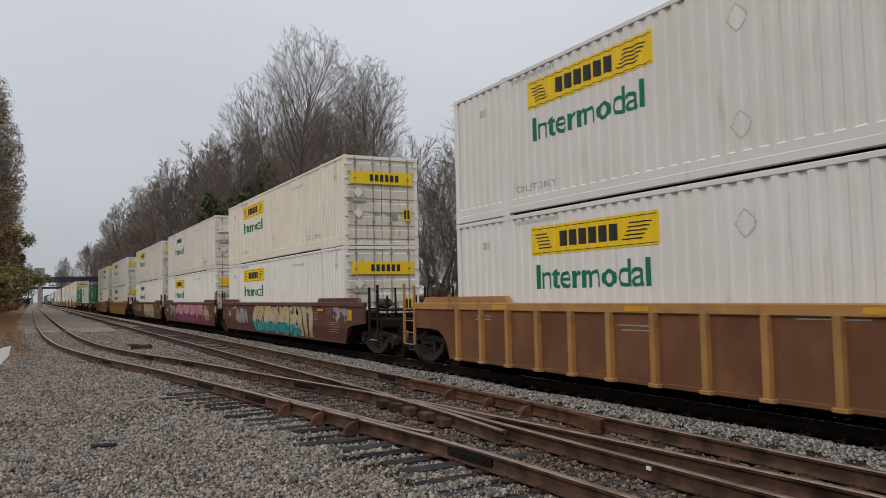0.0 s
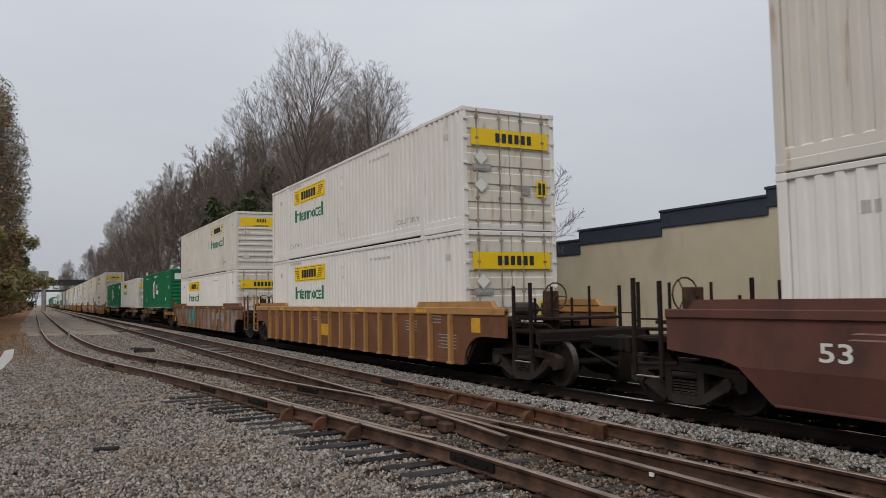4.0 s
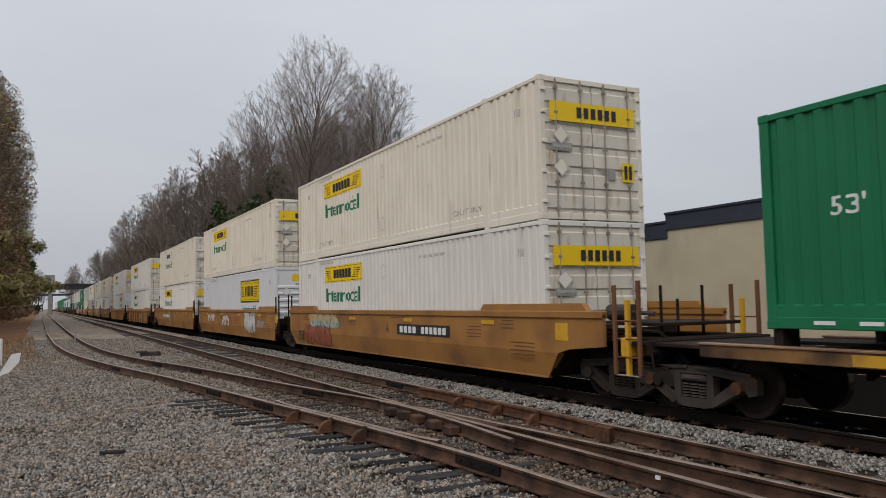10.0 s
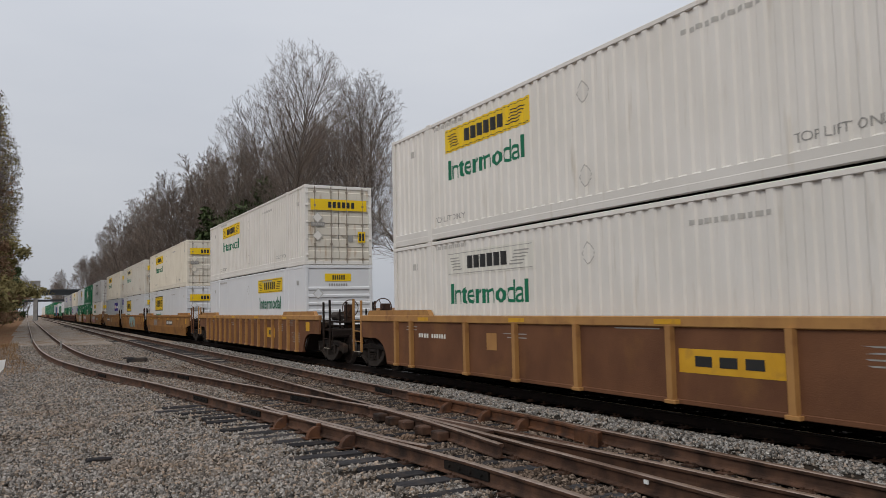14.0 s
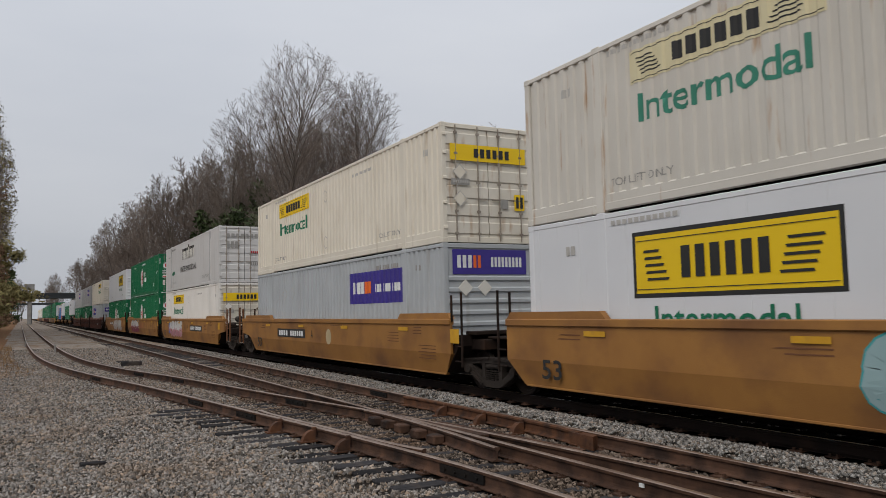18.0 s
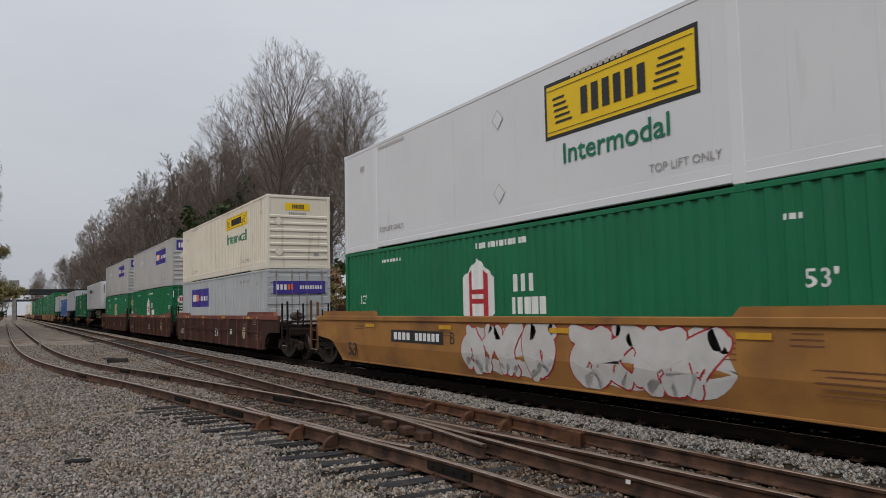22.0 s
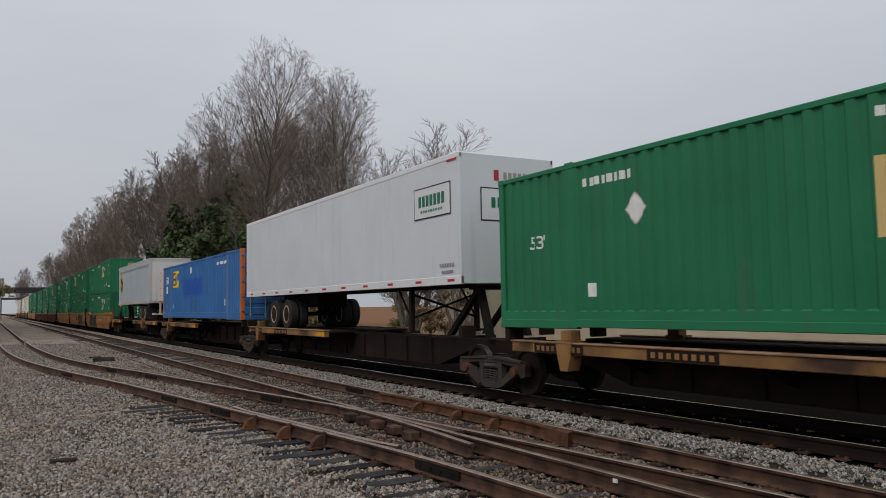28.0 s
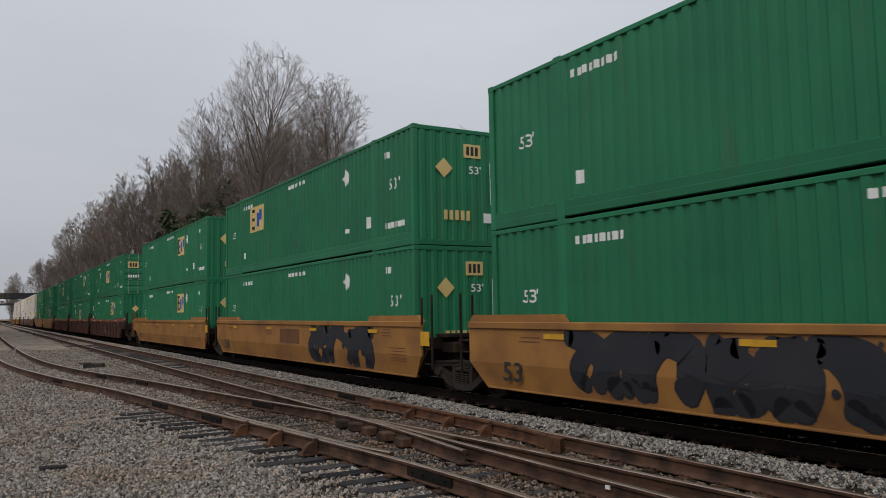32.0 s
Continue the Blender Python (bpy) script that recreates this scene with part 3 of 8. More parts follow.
def curve_of(points):
    """A smooth x for any y through a few (y, x) pairs, by Catmull-Rom."""
    ys, xs = [p[0] for p in points], [p[1] for p in points]

    def at(y):
        if y <= ys[0]:
            return xs[0] + (y - ys[0]) * (xs[1] - xs[0]) / (ys[1] - ys[0])
        if y >= ys[-1]:
            return xs[-1] + (y - ys[-1]) * (xs[-1] - xs[-2]) / (ys[-1] - ys[-2])
        i = next(k for k in range(len(ys) - 1) if ys[k] <= y <= ys[k + 1])
        h = ys[i + 1] - ys[i]
        u = (y - ys[i]) / h

        def slope(k):
            a, b = max(k - 1, 0), min(k + 1, len(ys) - 1)
            return (xs[b] - xs[a]) / (ys[b] - ys[a])
        return ((2 * u**3 - 3 * u**2 + 1) * xs[i] + (u**3 - 2 * u**2 + u) * h * slope(i)
                + (3 * u**2 - 2 * u**3) * xs[i + 1] + (u**3 - u**2) * h * slope(i + 1))
    return at


SIDE_LEFT = curve_of([(-45, 5.66), (-12, 5.08), (0, 4.70), (7.4, 4.53), (10.6, 4.22), (13.7, 3.83), (16.8, 3.42), (21.2, 2.83), (26.5, 1.98), (32.5, 1.24), (38, 0.85), (46.8, 0.56), (71, 0.33), (330, -0.1)])
SIDE_RIGHT = curve_of([(-45, 7.16), (-12, 6.75), (0, 6.48), (4.5, 6.35), (7.9, 6.12), (10.4, 5.90), (13.3, 5.56), (16, 5.12), (19.4, 4.62), (23.9, 3.95), (28.7, 3.1), (33.9, 2.5), (39, 2.2), (46.8, 1.98), (71, 1.8), (330, 1.4)])


def ground_z(x, y):
    """Height of the ground; 0 is the top of the rails."""
    z = -0.30 + 0.035 * noise.noise((x * 0.35, y * 0.35, 0)) + 0.015 * noise.noise((x * 1.7, y * 1.7, 3))

    def bump(c, w, h):
        return h * math.exp(-((x - c) / w) ** 2)
    z += bump(8.15, 0.62, 0.17) + bump(6.4, 1.4, 0.05) + bump(9.9, 1.5, 0.05)
    if SIDE_LEFT(y) - 0.1 < x < 7.4 and -5 < y < 400 and not (SIDE_RIGHT(y) + 0.9 < x < 5.0):
        z = (-0.222 if y < 18 or x > 5.0 else -0.208) + 0.012 * noise.noise((x * 3, y * 3, 1))
    left = SIDE_LEFT(y)
    if left - 2.6 < x <= left - 0.1 and -5 < y < 400:
        z += ((0.055 if y < 17 else 0.085) + 0.012 * noise.noise((x * 2, y * 2, 5))) * min(1.0, (x - left + 2.6) / 1.2)
    if x > 11.5:
        z -= min((x - 11.5) * 0.16, 0.55)
    if x < -2.0 and y > 20:
        z += min((-2.0 - x) * 0.08, 0.35)
    return z


def steps(*runs):
    out = []
    for a, b, d in runs:
        n = max(1, round((b - a) / d))
        out += [a + (b - a) * k / n for k in range(n)]
    return out + [runs[-1][1]]


def build_ground():
    xs = steps((-900, -60, 120), (-60, -8, 6), (-8, 13, 0.3), (13, 30, 2), (30, 90, 10), (90, 1500, 200))
    ys = steps((-900, -40, 100), (-40, 0, 4), (0, 32, 0.3), (32, 60, 1.0), (60, 330, 9), (330, 2600, 300))
    f = Form()
    f.v = [(x, y, ground_z(x, y)) for y in ys for x in xs]
    n = len(xs)
    for j in range(len(ys) - 1):
        for i in range(n - 1):
            f.f.append((j * n + i, j * n + i + 1, (j + 1) * n + i + 1, (j + 1) * n + i))
            cx, cy = (xs[i] + xs[i + 1]) / 2, (ys[j] + ys[j + 1]) / 2
            edge = SIDE_LEFT(cy) - (1.5 if cy > 38 else 3.0 + (38 - cy) * 0.18) + 0.5 * noise.noise((cy * 0.5, 0, 7))
            # slot 2 paints the dark below and behind the train onto the bed
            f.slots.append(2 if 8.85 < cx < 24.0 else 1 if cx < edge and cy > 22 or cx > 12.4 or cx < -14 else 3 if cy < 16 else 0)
    ob = new("ground", f.mesh("ground", "ballast", "earth", "shadebed", "gapshade"))
    tagged(ob, "grey ballast yard with brown leaf-strewn earth beyond", "ground", kind="structure")


M["earth"] = material("leaf_strewn_earth", (0.27, 0.15, 0.088), (0.12, 0.068, 0.042), 9.0, 0.95, dirt=(0.21, 0.155, 0.09), dirt_at=(0.5, 0.7), dirt_scale=0.8, bump=0.8, bump_scale=12)
build_ground()


# ---------------------------------------------------------------- track
RAIL = [(-0.074, -0.185), (0.074, -0.185), (0.074, -0.173), (0.016, -0.155), (0.009, -0.13), (0.009, -0.055), (0.034, -0.040),
        (0.037, -0.010), (0.027, 0.0), (-0.027, 0.0), (-0.037, -0.010), (-0.034, -0.040), (-0.009, -0.055), (-0.009, -0.13), (-0.016, -0.155), (-0.074, -0.173)]


def rail_form(path, ys, lift=0.0):
    """A rail swept along x = path(y)."""
    f = Form()
    k = len(RAIL)
    for y in ys:
        x, s = path(y), (path(y + 0.05) - path(y - 0.05)) / 0.1
        c = 1 / math.sqrt(1 + s * s)
        f.v += [(x + a * c, y - a * s * c, z + lift) for a, z in RAIL]
    for j in range(len(ys) - 1):
        for i in range(k):
            f.f.append((j * k + i, j * k + (i + 1) % k, (j + 1) * k + (i + 1) % k, (j + 1) * k + i))
            f.slots.append(1 if i in (7, 8, 9) else 0)
    f.f += [tuple(range(k)), tuple(range((len(ys) - 1) * k, len(ys) * k))]
    f.slots += [0, 0]
    return f


def tie_form(length):
    f = Form()
    f.box(-length / 2, length / 2, -0.105, 0.105, -0.17, 0.0, 0.014)
    return f


TIES = {}


def lay_tie(track, x, y, length, turn=0.0, z=-0.205, mat="tie"):
    key = (round(length * 8) / 8, mat)
    if key not in TIES:
        TIES[key] = tie_form(key[0]).mesh("tie", mat)
    ob = new("tie", TIES[key])
    ob.parent = track
    ob.matrix_basis = pose(x + random.uniform(-0.05, 0.05), y + random.uniform(-0.03, 0.03), z + random.uniform(-0.012, 0.008), random.uniform(-0.8, 0.8), random.uniform(-0.4, 0.4), turn + random.uniform(-1.6, 1.6))
    return ob


def far_ties(track, path, y0, y1, width=2.6):
    f = Form()
    y = y0
    while y < y1:
        f.box(path(y) - width / 2, path(y) + width / 2, y - 0.11, y + 0.11, -0.37, -0.222 if width > 2.55 else -0.24)
        y += 0.55
    return tagged(part("far_ties", f, "tie", track), kind="stuff")


def track_set(name, label):
    return tagged(new(name), label, "track", kind="structure")


main_track = track_set("main_track", "rusty main line track on dark ties in grey ballast")
side_track = track_set("siding_track", "rusty siding that branches away over a frog and bends off beside the main line")
train_track = track_set("train_track", "bright-topped running track that carries the freight train")

random.seed(4)
for x in (MAIN_X - GAUGE / 2, MAIN_X + GAUGE / 2):
    smooth_ys = steps((-80, 420, 20.0))
    part("rail", rail_form(lambda y, x=x: x, smooth_ys), ("rail", "railhead"), main_track)
for x in (TRAIN_X - GAUGE / 2, TRAIN_X + GAUGE / 2):
    part("rail", rail_form(lambda y, x=x: x, steps((-500, 700, 50.0))), ("sillrust", "railbright"), train_track, "rail with a polished running surface")
side_ys = steps((-45, 60, 0.8), (60, 330, 10))
part("rail", rail_form(SIDE_LEFT, side_ys), ("rail", "railhead"), side_track)
part("rail", rail_form(SIDE_RIGHT, side_ys), ("rail", "railhead"), side_track)

# guard rails beside the outer rails, opposite the frog
GUARD_A = curve_of([(9.0, SIDE_LEFT(9.0) + 0.19), (9.6, SIDE_LEFT(9.6) + 0.115), (11.5, SIDE_LEFT(11.5) + 0.10), (13.8, SIDE_LEFT(13.8) + 0.115), (14.5, SIDE_LEFT(14.5) + 0.19)])
GUARD_B = curve_of([(8.9, 7.19 - 0.21), (9.6, 7.19 - 0.115), (11.9, 7.19 - 0.10), (14.0, 7.19 - 0.115), (14.7, 7.19 - 0.19)])
part("guard_rail", rail_form(GUARD_A, steps((9.05, 14.45, 0.3)), 0.004), ("rail", "railhead"), side_track)
part("guard_rail", rail_form(GUARD_B, steps((8.9, 14.7, 0.3)), 0.012), ("rustorange", "rustorange"), main_track, "orange-rusted guard rail with a flared end")


def build_frog():
    """The crossing of the siding's right rail with the main line's left rail: wings, point and spacer blocks."""
    wing_l = curve_of([(8.6, 5.40), (10.4, 5.53), (12.4, 5.575), (13.4, 5.47), (14.9, 5.16)])
    part("wing_rail", rail_form(wing_l, steps((8.6, 13.2, 0.3)), 0.006), ("rail", "railhead"), side_track)
    wing_r = curve_of([(7.4, 6.30), (9.6, 6.12), (12.0, 5.86), (13.2, 5.70), (14.6, 5.68)])
    part("wing_rail", rail_form(wing_r, steps((7.9, 11.2, 0.3)), -0.012), ("dark", "rail"), side_track)
    f = Form()
    f.slab([(5.60, 13.2), (5.70, 13.2), (5.86, 11.2), (5.90, 9.6), (5.70, 9.6), (5.66, 11.2)], "z", -0.17, -0.006)
    part("frog_casting", f, "rail", side_track)
    for y in (10.3, 10.9, 11.55, 12.1, 12.6):
        b = Form()
        x = wing_l(y)
        b.box(x - 0.22, x - 0.03, y - 0.13, y + 0.13, -0.19, -0.05, 0.02)
        part("spacer_block", b, "rail", side_track)
    for y in (8.95, 9.25, 9.55, 9.85):
        b = Form()
        b.rod((5.66 - 0.07, y, -0.09), (5.66 - 0.01, y, -0.09), 0.024, 6)
        part("bolt", b, "rail", side_track)
    t = Form().box(5.64, 5.66, 6.19, 6.25, -0.085, -0.045)
    part("tag", t, "letterwhite", main_track, "small white marker tag on the rail web")


build_frog()


def rail_brace(track, x, y, face):
    """Rounded cast brace against the rail's field side; face -1 stands to the left of the rail."""
    f = Form()
    arc = [(0.0, -0.19), (0.0, -0.03)] + [(0.20 * math.sin(a), -0.19 + 0.17 * math.cos(a)) for a in (0.35, 0.7, 1.05, 1.4)] + [(0.21, -0.19)]
    f.slab([(x + face * (0.05 + u), z) for u, z in arc], "y", y - 0.055, y + 0.055)
    f.box(min(x + face * 0.03, x + face * 0.30), max(x + face * 0.03, x + face * 0.30), y - 0.10, y + 0.10, -0.205, -0.185)
    f.box(min(x + face * 0.02, x + face * 0.09), max(x + face * 0.02, x + face * 0.09), y - 0.03, y + 0.03, -0.12, 0.015, 0.01)
    return part("rail_brace", f, "rustorange", track)


for y in (10.6, 11.7, 12.95):
    rail_brace(side_track, SIDE_LEFT(y) - 0.02, y, -1)
for y in (10.45, 11.6, 13.0):
    rail_brace(main_track, GUARD_B(y), y, -1)
# flared end shoe of the guard rail
shoe = Form().slab([(6.90, 8.52), (7.06, 8.62), (7.06, 9.1), (6.94, 9.1)], "z", -0.19, 0.0)
part("end_shoe", shoe, "rustorange", main_track)

# joint bars with bolts
for track, path, y in ((side_track, SIDE_LEFT, 14.6), (side_track, SIDE_LEFT, 17.4), (side_track, SIDE_RIGHT, 16.0), (side_track, SIDE_RIGHT, 23.5),
                       (side_track, SIDE_RIGHT, 27.0), (side_track, SIDE_LEFT, 7.9), (side_track, SIDE_LEFT, 26.0), (main_track, lambda y: 7.19, 16.4)):
    f = Form()
    x0, x1 = path(y - 0.45), path(y + 0.45)
    for s in (-1, 1):
        f.slab([(x0 + s * 0.012, y - 0.45), (x1 + s * 0.012, y + 0.45), (x1 + s * 0.04, y + 0.45), (x0 + s * 0.04, y - 0.45)], "z", -0.15, -0.05)
        for k in (-0.33, -0.11, 0.11, 0.33):
            xx = path(y + k)
            f.rod((xx + s * 0.03, y + k, -0.095), (xx + s * 0.065, y + k, -0.095), 0.02, 6)
    part("joint_bar", f, "dark", track)

# ties: long turnout timbers, then ordinary ones
y = -2.0
while y < 17.5:
    left = SIDE_LEFT(y) - 0.95 + random.uniform(-0.28, 0.25)
    right = 7.95
    lay_tie(main_track, (left + right) / 2, y, right - left)
    y += 0.53
while y < 62:
    lay_tie(main_track, MAIN_X, y, 2.6)
    xs_, slope = (SIDE_LEFT(y) + SIDE_RIGHT(y)) / 2, (SIDE_LEFT(y + 1) - SIDE_LEFT(y - 1)) / 2
    if y < 46:
        lay_tie(side_track, xs_ - 0.1, y, 2.6, -math.degrees(slope) * 0.6, -0.214)
    y += 0.55
y = -3.0
while y < 48:
    # these ties take the same painted shade as the bed
    lay_tie(train_track, TRAIN_X, y, 2.6, z=-0.22, mat="shadebed")
    y += 0.55
far_ties(main_track, lambda y: MAIN_X, 62, 160)
far_ties(side_track, lambda y: (SIDE_LEFT(y) + SIDE_RIGHT(y)) / 2, 46, 160, 2.5)
far_ties(train_track, lambda y: TRAIN_X, 48, 160)


def plates_and_spikes(track, path, y0, y1, step, name):
    """Tie plates with four spike heads under one rail, small and many."""
    f = Form()
    y = y0
    while y < y1:
        x = path(y)
        f.box(x - 0.17, x + 0.17, y - 0.09, y + 0.09, -0.204, -0.184)
        for a, b in ((-0.11, -0.06), (0.11, 0.06), (-0.10, 0.055), (0.10, -0.05)):
            f.box(x + a - 0.016, x + a + 0.016, y + b - 0.016, y + b + 0.016, -0.19, -0.155)
        y += step
    return tagged(part(name, f, "rail", track), kind="stuff")


for track, path, y1 in ((main_track, lambda y: 5.684, 32), (main_track, lambda y: 7.19, 32), (side_track, SIDE_LEFT, 30), (side_track, SIDE_RIGHT, 30), (train_track, lambda y: 9.232, 30)):
    plates_and_spikes(track, path, 2.25, y1, 0.53, "tie_plates")


# ---------------------------------------------------------------- loose ballast
def rubble(name, xy, size, mat, label, lift=0.35):
    """Many small angular stones, joined, each tumbled and half sunk into the bed."""
    rng = np.random.default_rng(len(xy))
    n = len(xy)
    base = np.array([(1, 0, 0), (-1, 0, 0), (0, 1, 0), (0, -1, 0), (0, 0, 1), (0, 0, -1)], float) * 1.35
    v = base[None] * rng.uniform(0.42, 1.35, (n, 1, 3)) + rng.uniform(-0.42, 0.42, (n, 6, 3))
    q = rng.normal(size=(n, 4))
    q /= np.linalg.norm(q, axis=1, keepdims=True)
    w, a, b, c = q.T
    rot = np.stack([1 - 2 * (b * b + c * c), 2 * (a * b - c * w), 2 * (a * c + b * w), 2 * (a * b + c * w), 1 - 2 * (a * a + c * c), 2 * (b * c - a * w),
                    2 * (a * c - b * w), 2 * (b * c + a * w), 1 - 2 * (a * a + b * b)], 1).reshape(n, 3, 3)
    r = size * np.clip(rng.lognormal(0, 0.30, (n, 1, 1)), 0.5, 1.5) * 0.5
    v = np.einsum("nij,nkj->nki", rot, v) * r
    zg = np.array([ground_z(x, y) for x, y in xy])
    v += np.stack([xy[:, 0], xy[:, 1], zg + r[:, 0, 0] * rng.uniform(0.0, 2.0 * lift, n)], 1)[:, None]
    faces = np.array([(0, 2, 4), (2, 1, 4), (1, 3, 4), (3, 0, 4), (2, 0, 5), (1, 2, 5), (3, 1, 5), (0, 3, 5)])
    me = bpy.data.meshes.new(name)
    me.vertices.add(n * 6)
    me.loops.add(n * 24)
    me.polygons.add(n * 8)
    me.vertices.foreach_set("co", v.ravel())
    me.loops.foreach_set("vertex_index", (faces[None] + (np.arange(n) * 6)[:, None, None]).ravel())
    me.polygons.foreach_set("loop_start", np.arange(n * 8) * 3)
    me.update(calc_edges=True)
    me.materials.append(M[mat])
    return tagged(new(name, me), label, "gravel", kind="stuff")


def scatter(x0, x1, y0, y1, per_m2, seed):
    rng = np.random.default_rng(seed)
    n = int((x1 - x0) * (y1 - y0) * per_m2)
    return np.stack([rng.uniform(x0, x1, n), rng.uniform(y0, y1, n)], 1)


def off_rails(xy, keep=0.10, seed=1):
    """Leaves out stones that would lie on rails or, for most, on ties."""
    rng = np.random.default_rng(seed)
    sl, sr = np.array([SIDE_LEFT(y) for y in xy[:, 1]]), np.array([SIDE_RIGHT(y) for y in xy[:, 1]])
    x, y = xy[:, 0], xy[:, 1]
    on_rail = np.zeros(len(xy), bool)
    for r in (sl, sr, 5.684, 7.19, 9.232):
        on_rail |= np.abs(x - r) < 0.10
    phase = (y + 2.0) % 0.53
    on_tie = (np.minimum(phase, 0.53 - phase) < 0.12) & (x > sl - 1.05) & (x < 7.95) & (y < 17.5)
    buried = np.array([noise.noise((p[0] * 1.3, p[1] * 1.3, 9)) for p in xy]) > 0.36
    return xy[~on_rail & (~on_tie | (rng.random(len(xy)) < np.where(buried, 0.75, keep)))]


yard = np.concatenate([scatter(-3.5, 4.6, -4.0, 6.0, 60, 21), scatter(-3.5, -1.5, 6.0, 20.0, 120, 22), scatter(-1.5, 4.6, 6.0, 14.0, 1350, 1), scatter(-1.5, 4.4, 14.0, 22.0, 700, 2),
                       scatter(-2.0, 5.5, 22.0, 34.0, 420, 3), scatter(-1.5, 5.6, 34.0, 56.0, 200, 4)])
rubble("yard_gravel", off_rails(yard, 0.03), 0.035, "stone", "crushed grey stone spread over the yard", 0.55)
beds = np.concatenate([scatter(4.3, 7.5, 3.0, 14.0, 900, 5), scatter(2.8, 7.5, 14.0, 30.0, 420, 6)])
rubble("track_gravel", off_rails(beds, 0.22), 0.038, "trackstone", "grimy brown crushed stone between the ties", 0.3)
ridge = np.concatenate([scatter(7.32, 8.92, 4.0, 15.0, 1900, 7), scatter(7.32, 8.92, 15.0, 30.0, 700, 8), scatter(7.32, 8.92, 30.0, 50.0, 250, 10), scatter(10.9, 12.2, 5.0, 25.0, 150, 9)])
rubble("shoulder_gravel", off_rails(ridge), 0.032, "stonelight", "fresh pale ballast heaped between the two tracks", 0.6)


# ---------------------------------------------------------------- building across the line
def build_building():
    top = tagged(new("warehouse"), "long low cream stucco warehouse with a stepped dark parapet", "building")
    x0 = 26.0
    runs = [(45.3, 33.6, 4.78), (33.6, 27.4, 5.28), (27.4, 21.4, 5.66), (21.4, -60.0, 5.97)]
    for y1, y0, h in runs:
        f = Form().box(x0, x0 + 0.3, y0, y1, -1.0, h - 0.78)
        part("wall", f, "stucco", top)
        g = Form().box(x0 - 0.08, x0 + 0.34, y0 - 0.04, y1, h - 0.78, h, 0.02)
        g.box(x0 - 0.14, x0 + 0.36, y0 - 0.06, y1 + 0.02, h - 0.06, h + 0.05, 0.01)
        part("parapet", g, "fascia", top)
    part("wall", Form().box(x0 + 0.3, x0 + 24, 45.0, 45.3, -1.0, 4.0), "stucco", top)
    part("parapet", Form().box(x0 + 0.34, x0 + 24, 44.96, 45.38, 4.0, 4.78, 0.02), "fascia", top)
    part("roof", Form().box(x0 + 0.3, x0 + 24, -60, 45.0, 3.7, 3.95), "girder", top)
    d = Form().box(x0 - 0.05, x0 + 0.02, 40.2, 41.2, -0.9, 1.25, 0.01)
    part("door", d, "concrete", top)


build_building()


# ---------------------------------------------------------------- road bridge over the line
def build_bridge():
    top = tagged(new("road_bridge"), "dark girder road bridge on concrete piers across the tracks", "bridge")
    part("deck", Form().box(-70, 90, 285, 296, 8.2, 9.3), "girder", top)
    part("parapet", Form().box(-70, 90, 284.8, 285.1, 9.3, 9.9), "girder", top)
    part("parapet", Form().box(-70, 90, 295.9, 296.2, 9.3, 9.9), "girder", top)
    for x in (-9.0, 2.2, 15.5, 28.0):
        part("pier", Form().box(x - 0.6, x + 0.6, 286, 295, -1.0, 8.2, 0.05), "concrete", top)
    pipe = tagged(new("pipe_bridge"), "thin dark pipe bridge on slim trestles behind the road bridge", "bridge")
    part("beam", Form().box(-60, 60, 330, 331, 6.6, 7.4), "girder", pipe)
    for x in (-4.0, 3.2, 15.0):
        part("trestle", Form().box(x - 0.25, x + 0.25, 330, 331, -1.0, 6.6), "girder", pipe)
    sign = tagged(new("road_sign"), "pale sign panel on two posts over the bridge", "sign")
    part("post", Form().rod((1.0, 290, 9.3), (1.0, 290, 13.0), 0.12), "concrete", sign)
    part("post", Form().rod((3.2, 290, 9.3), (3.2, 290, 13.0), 0.12), "concrete", sign)
    part("panel", Form().box(0.6, 3.6, 289.7, 289.85, 11.0, 13.0, 0.02), "concrete", sign)


build_bridge()


# ---------------------------------------------------------------- trees
def tube(f, pts, radii, sides):
    k = len(f.v)
    for i, p in enumerate(pts):
        d = (pts[min(i + 1, len(pts) - 1)] - pts[max(i - 1, 0)]).normalized()
        u = d.orthogonal().normalized()
        w = d.cross(u)
        for s in range(sides):
            a = 2 * math.pi * s / sides
            f.v.append(tuple(p + (u * math.cos(a) + w * math.sin(a)) * radii[i]))
    for i in range(len(pts) - 1):
        for s in range(sides):
            f.f.append((k + i * sides + s, k + i * sides + (s + 1) % sides, k + (i + 1) * sides + (s + 1) % sides, k + (i + 1) * sides + s))
    f.slots += [0] * ((len(pts) - 1) * sides)


def limb(rng, start, way, length, r0, r1, bend, up, n):
    """Points and radii of a limb that wanders and turns up."""
    pts, radii, p, d = [start], [r0], start, way.normalized()
    for i in range(n):
        d = (d + Vector((rng.gauss(0, bend), rng.gauss(0, bend), rng.gauss(0, bend) + up))).normalized()
        p = p + d * (length / n)
        pts.append(p)
        radii.append(r0 + (r1 - r0) * (i + 1) / n)
    return pts, radii


def spike(f, p, d, length, r):
    """A fine tapering twig."""
    u = d.orthogonal().normalized() * r
    w = d.cross(u)
    f.add([p + u, p - u * 0.5 + w * 0.87, p - u * 0.5 - w * 0.87, p + d * length], [(0, 1, 3), (1, 2, 3), (2, 0, 3)])


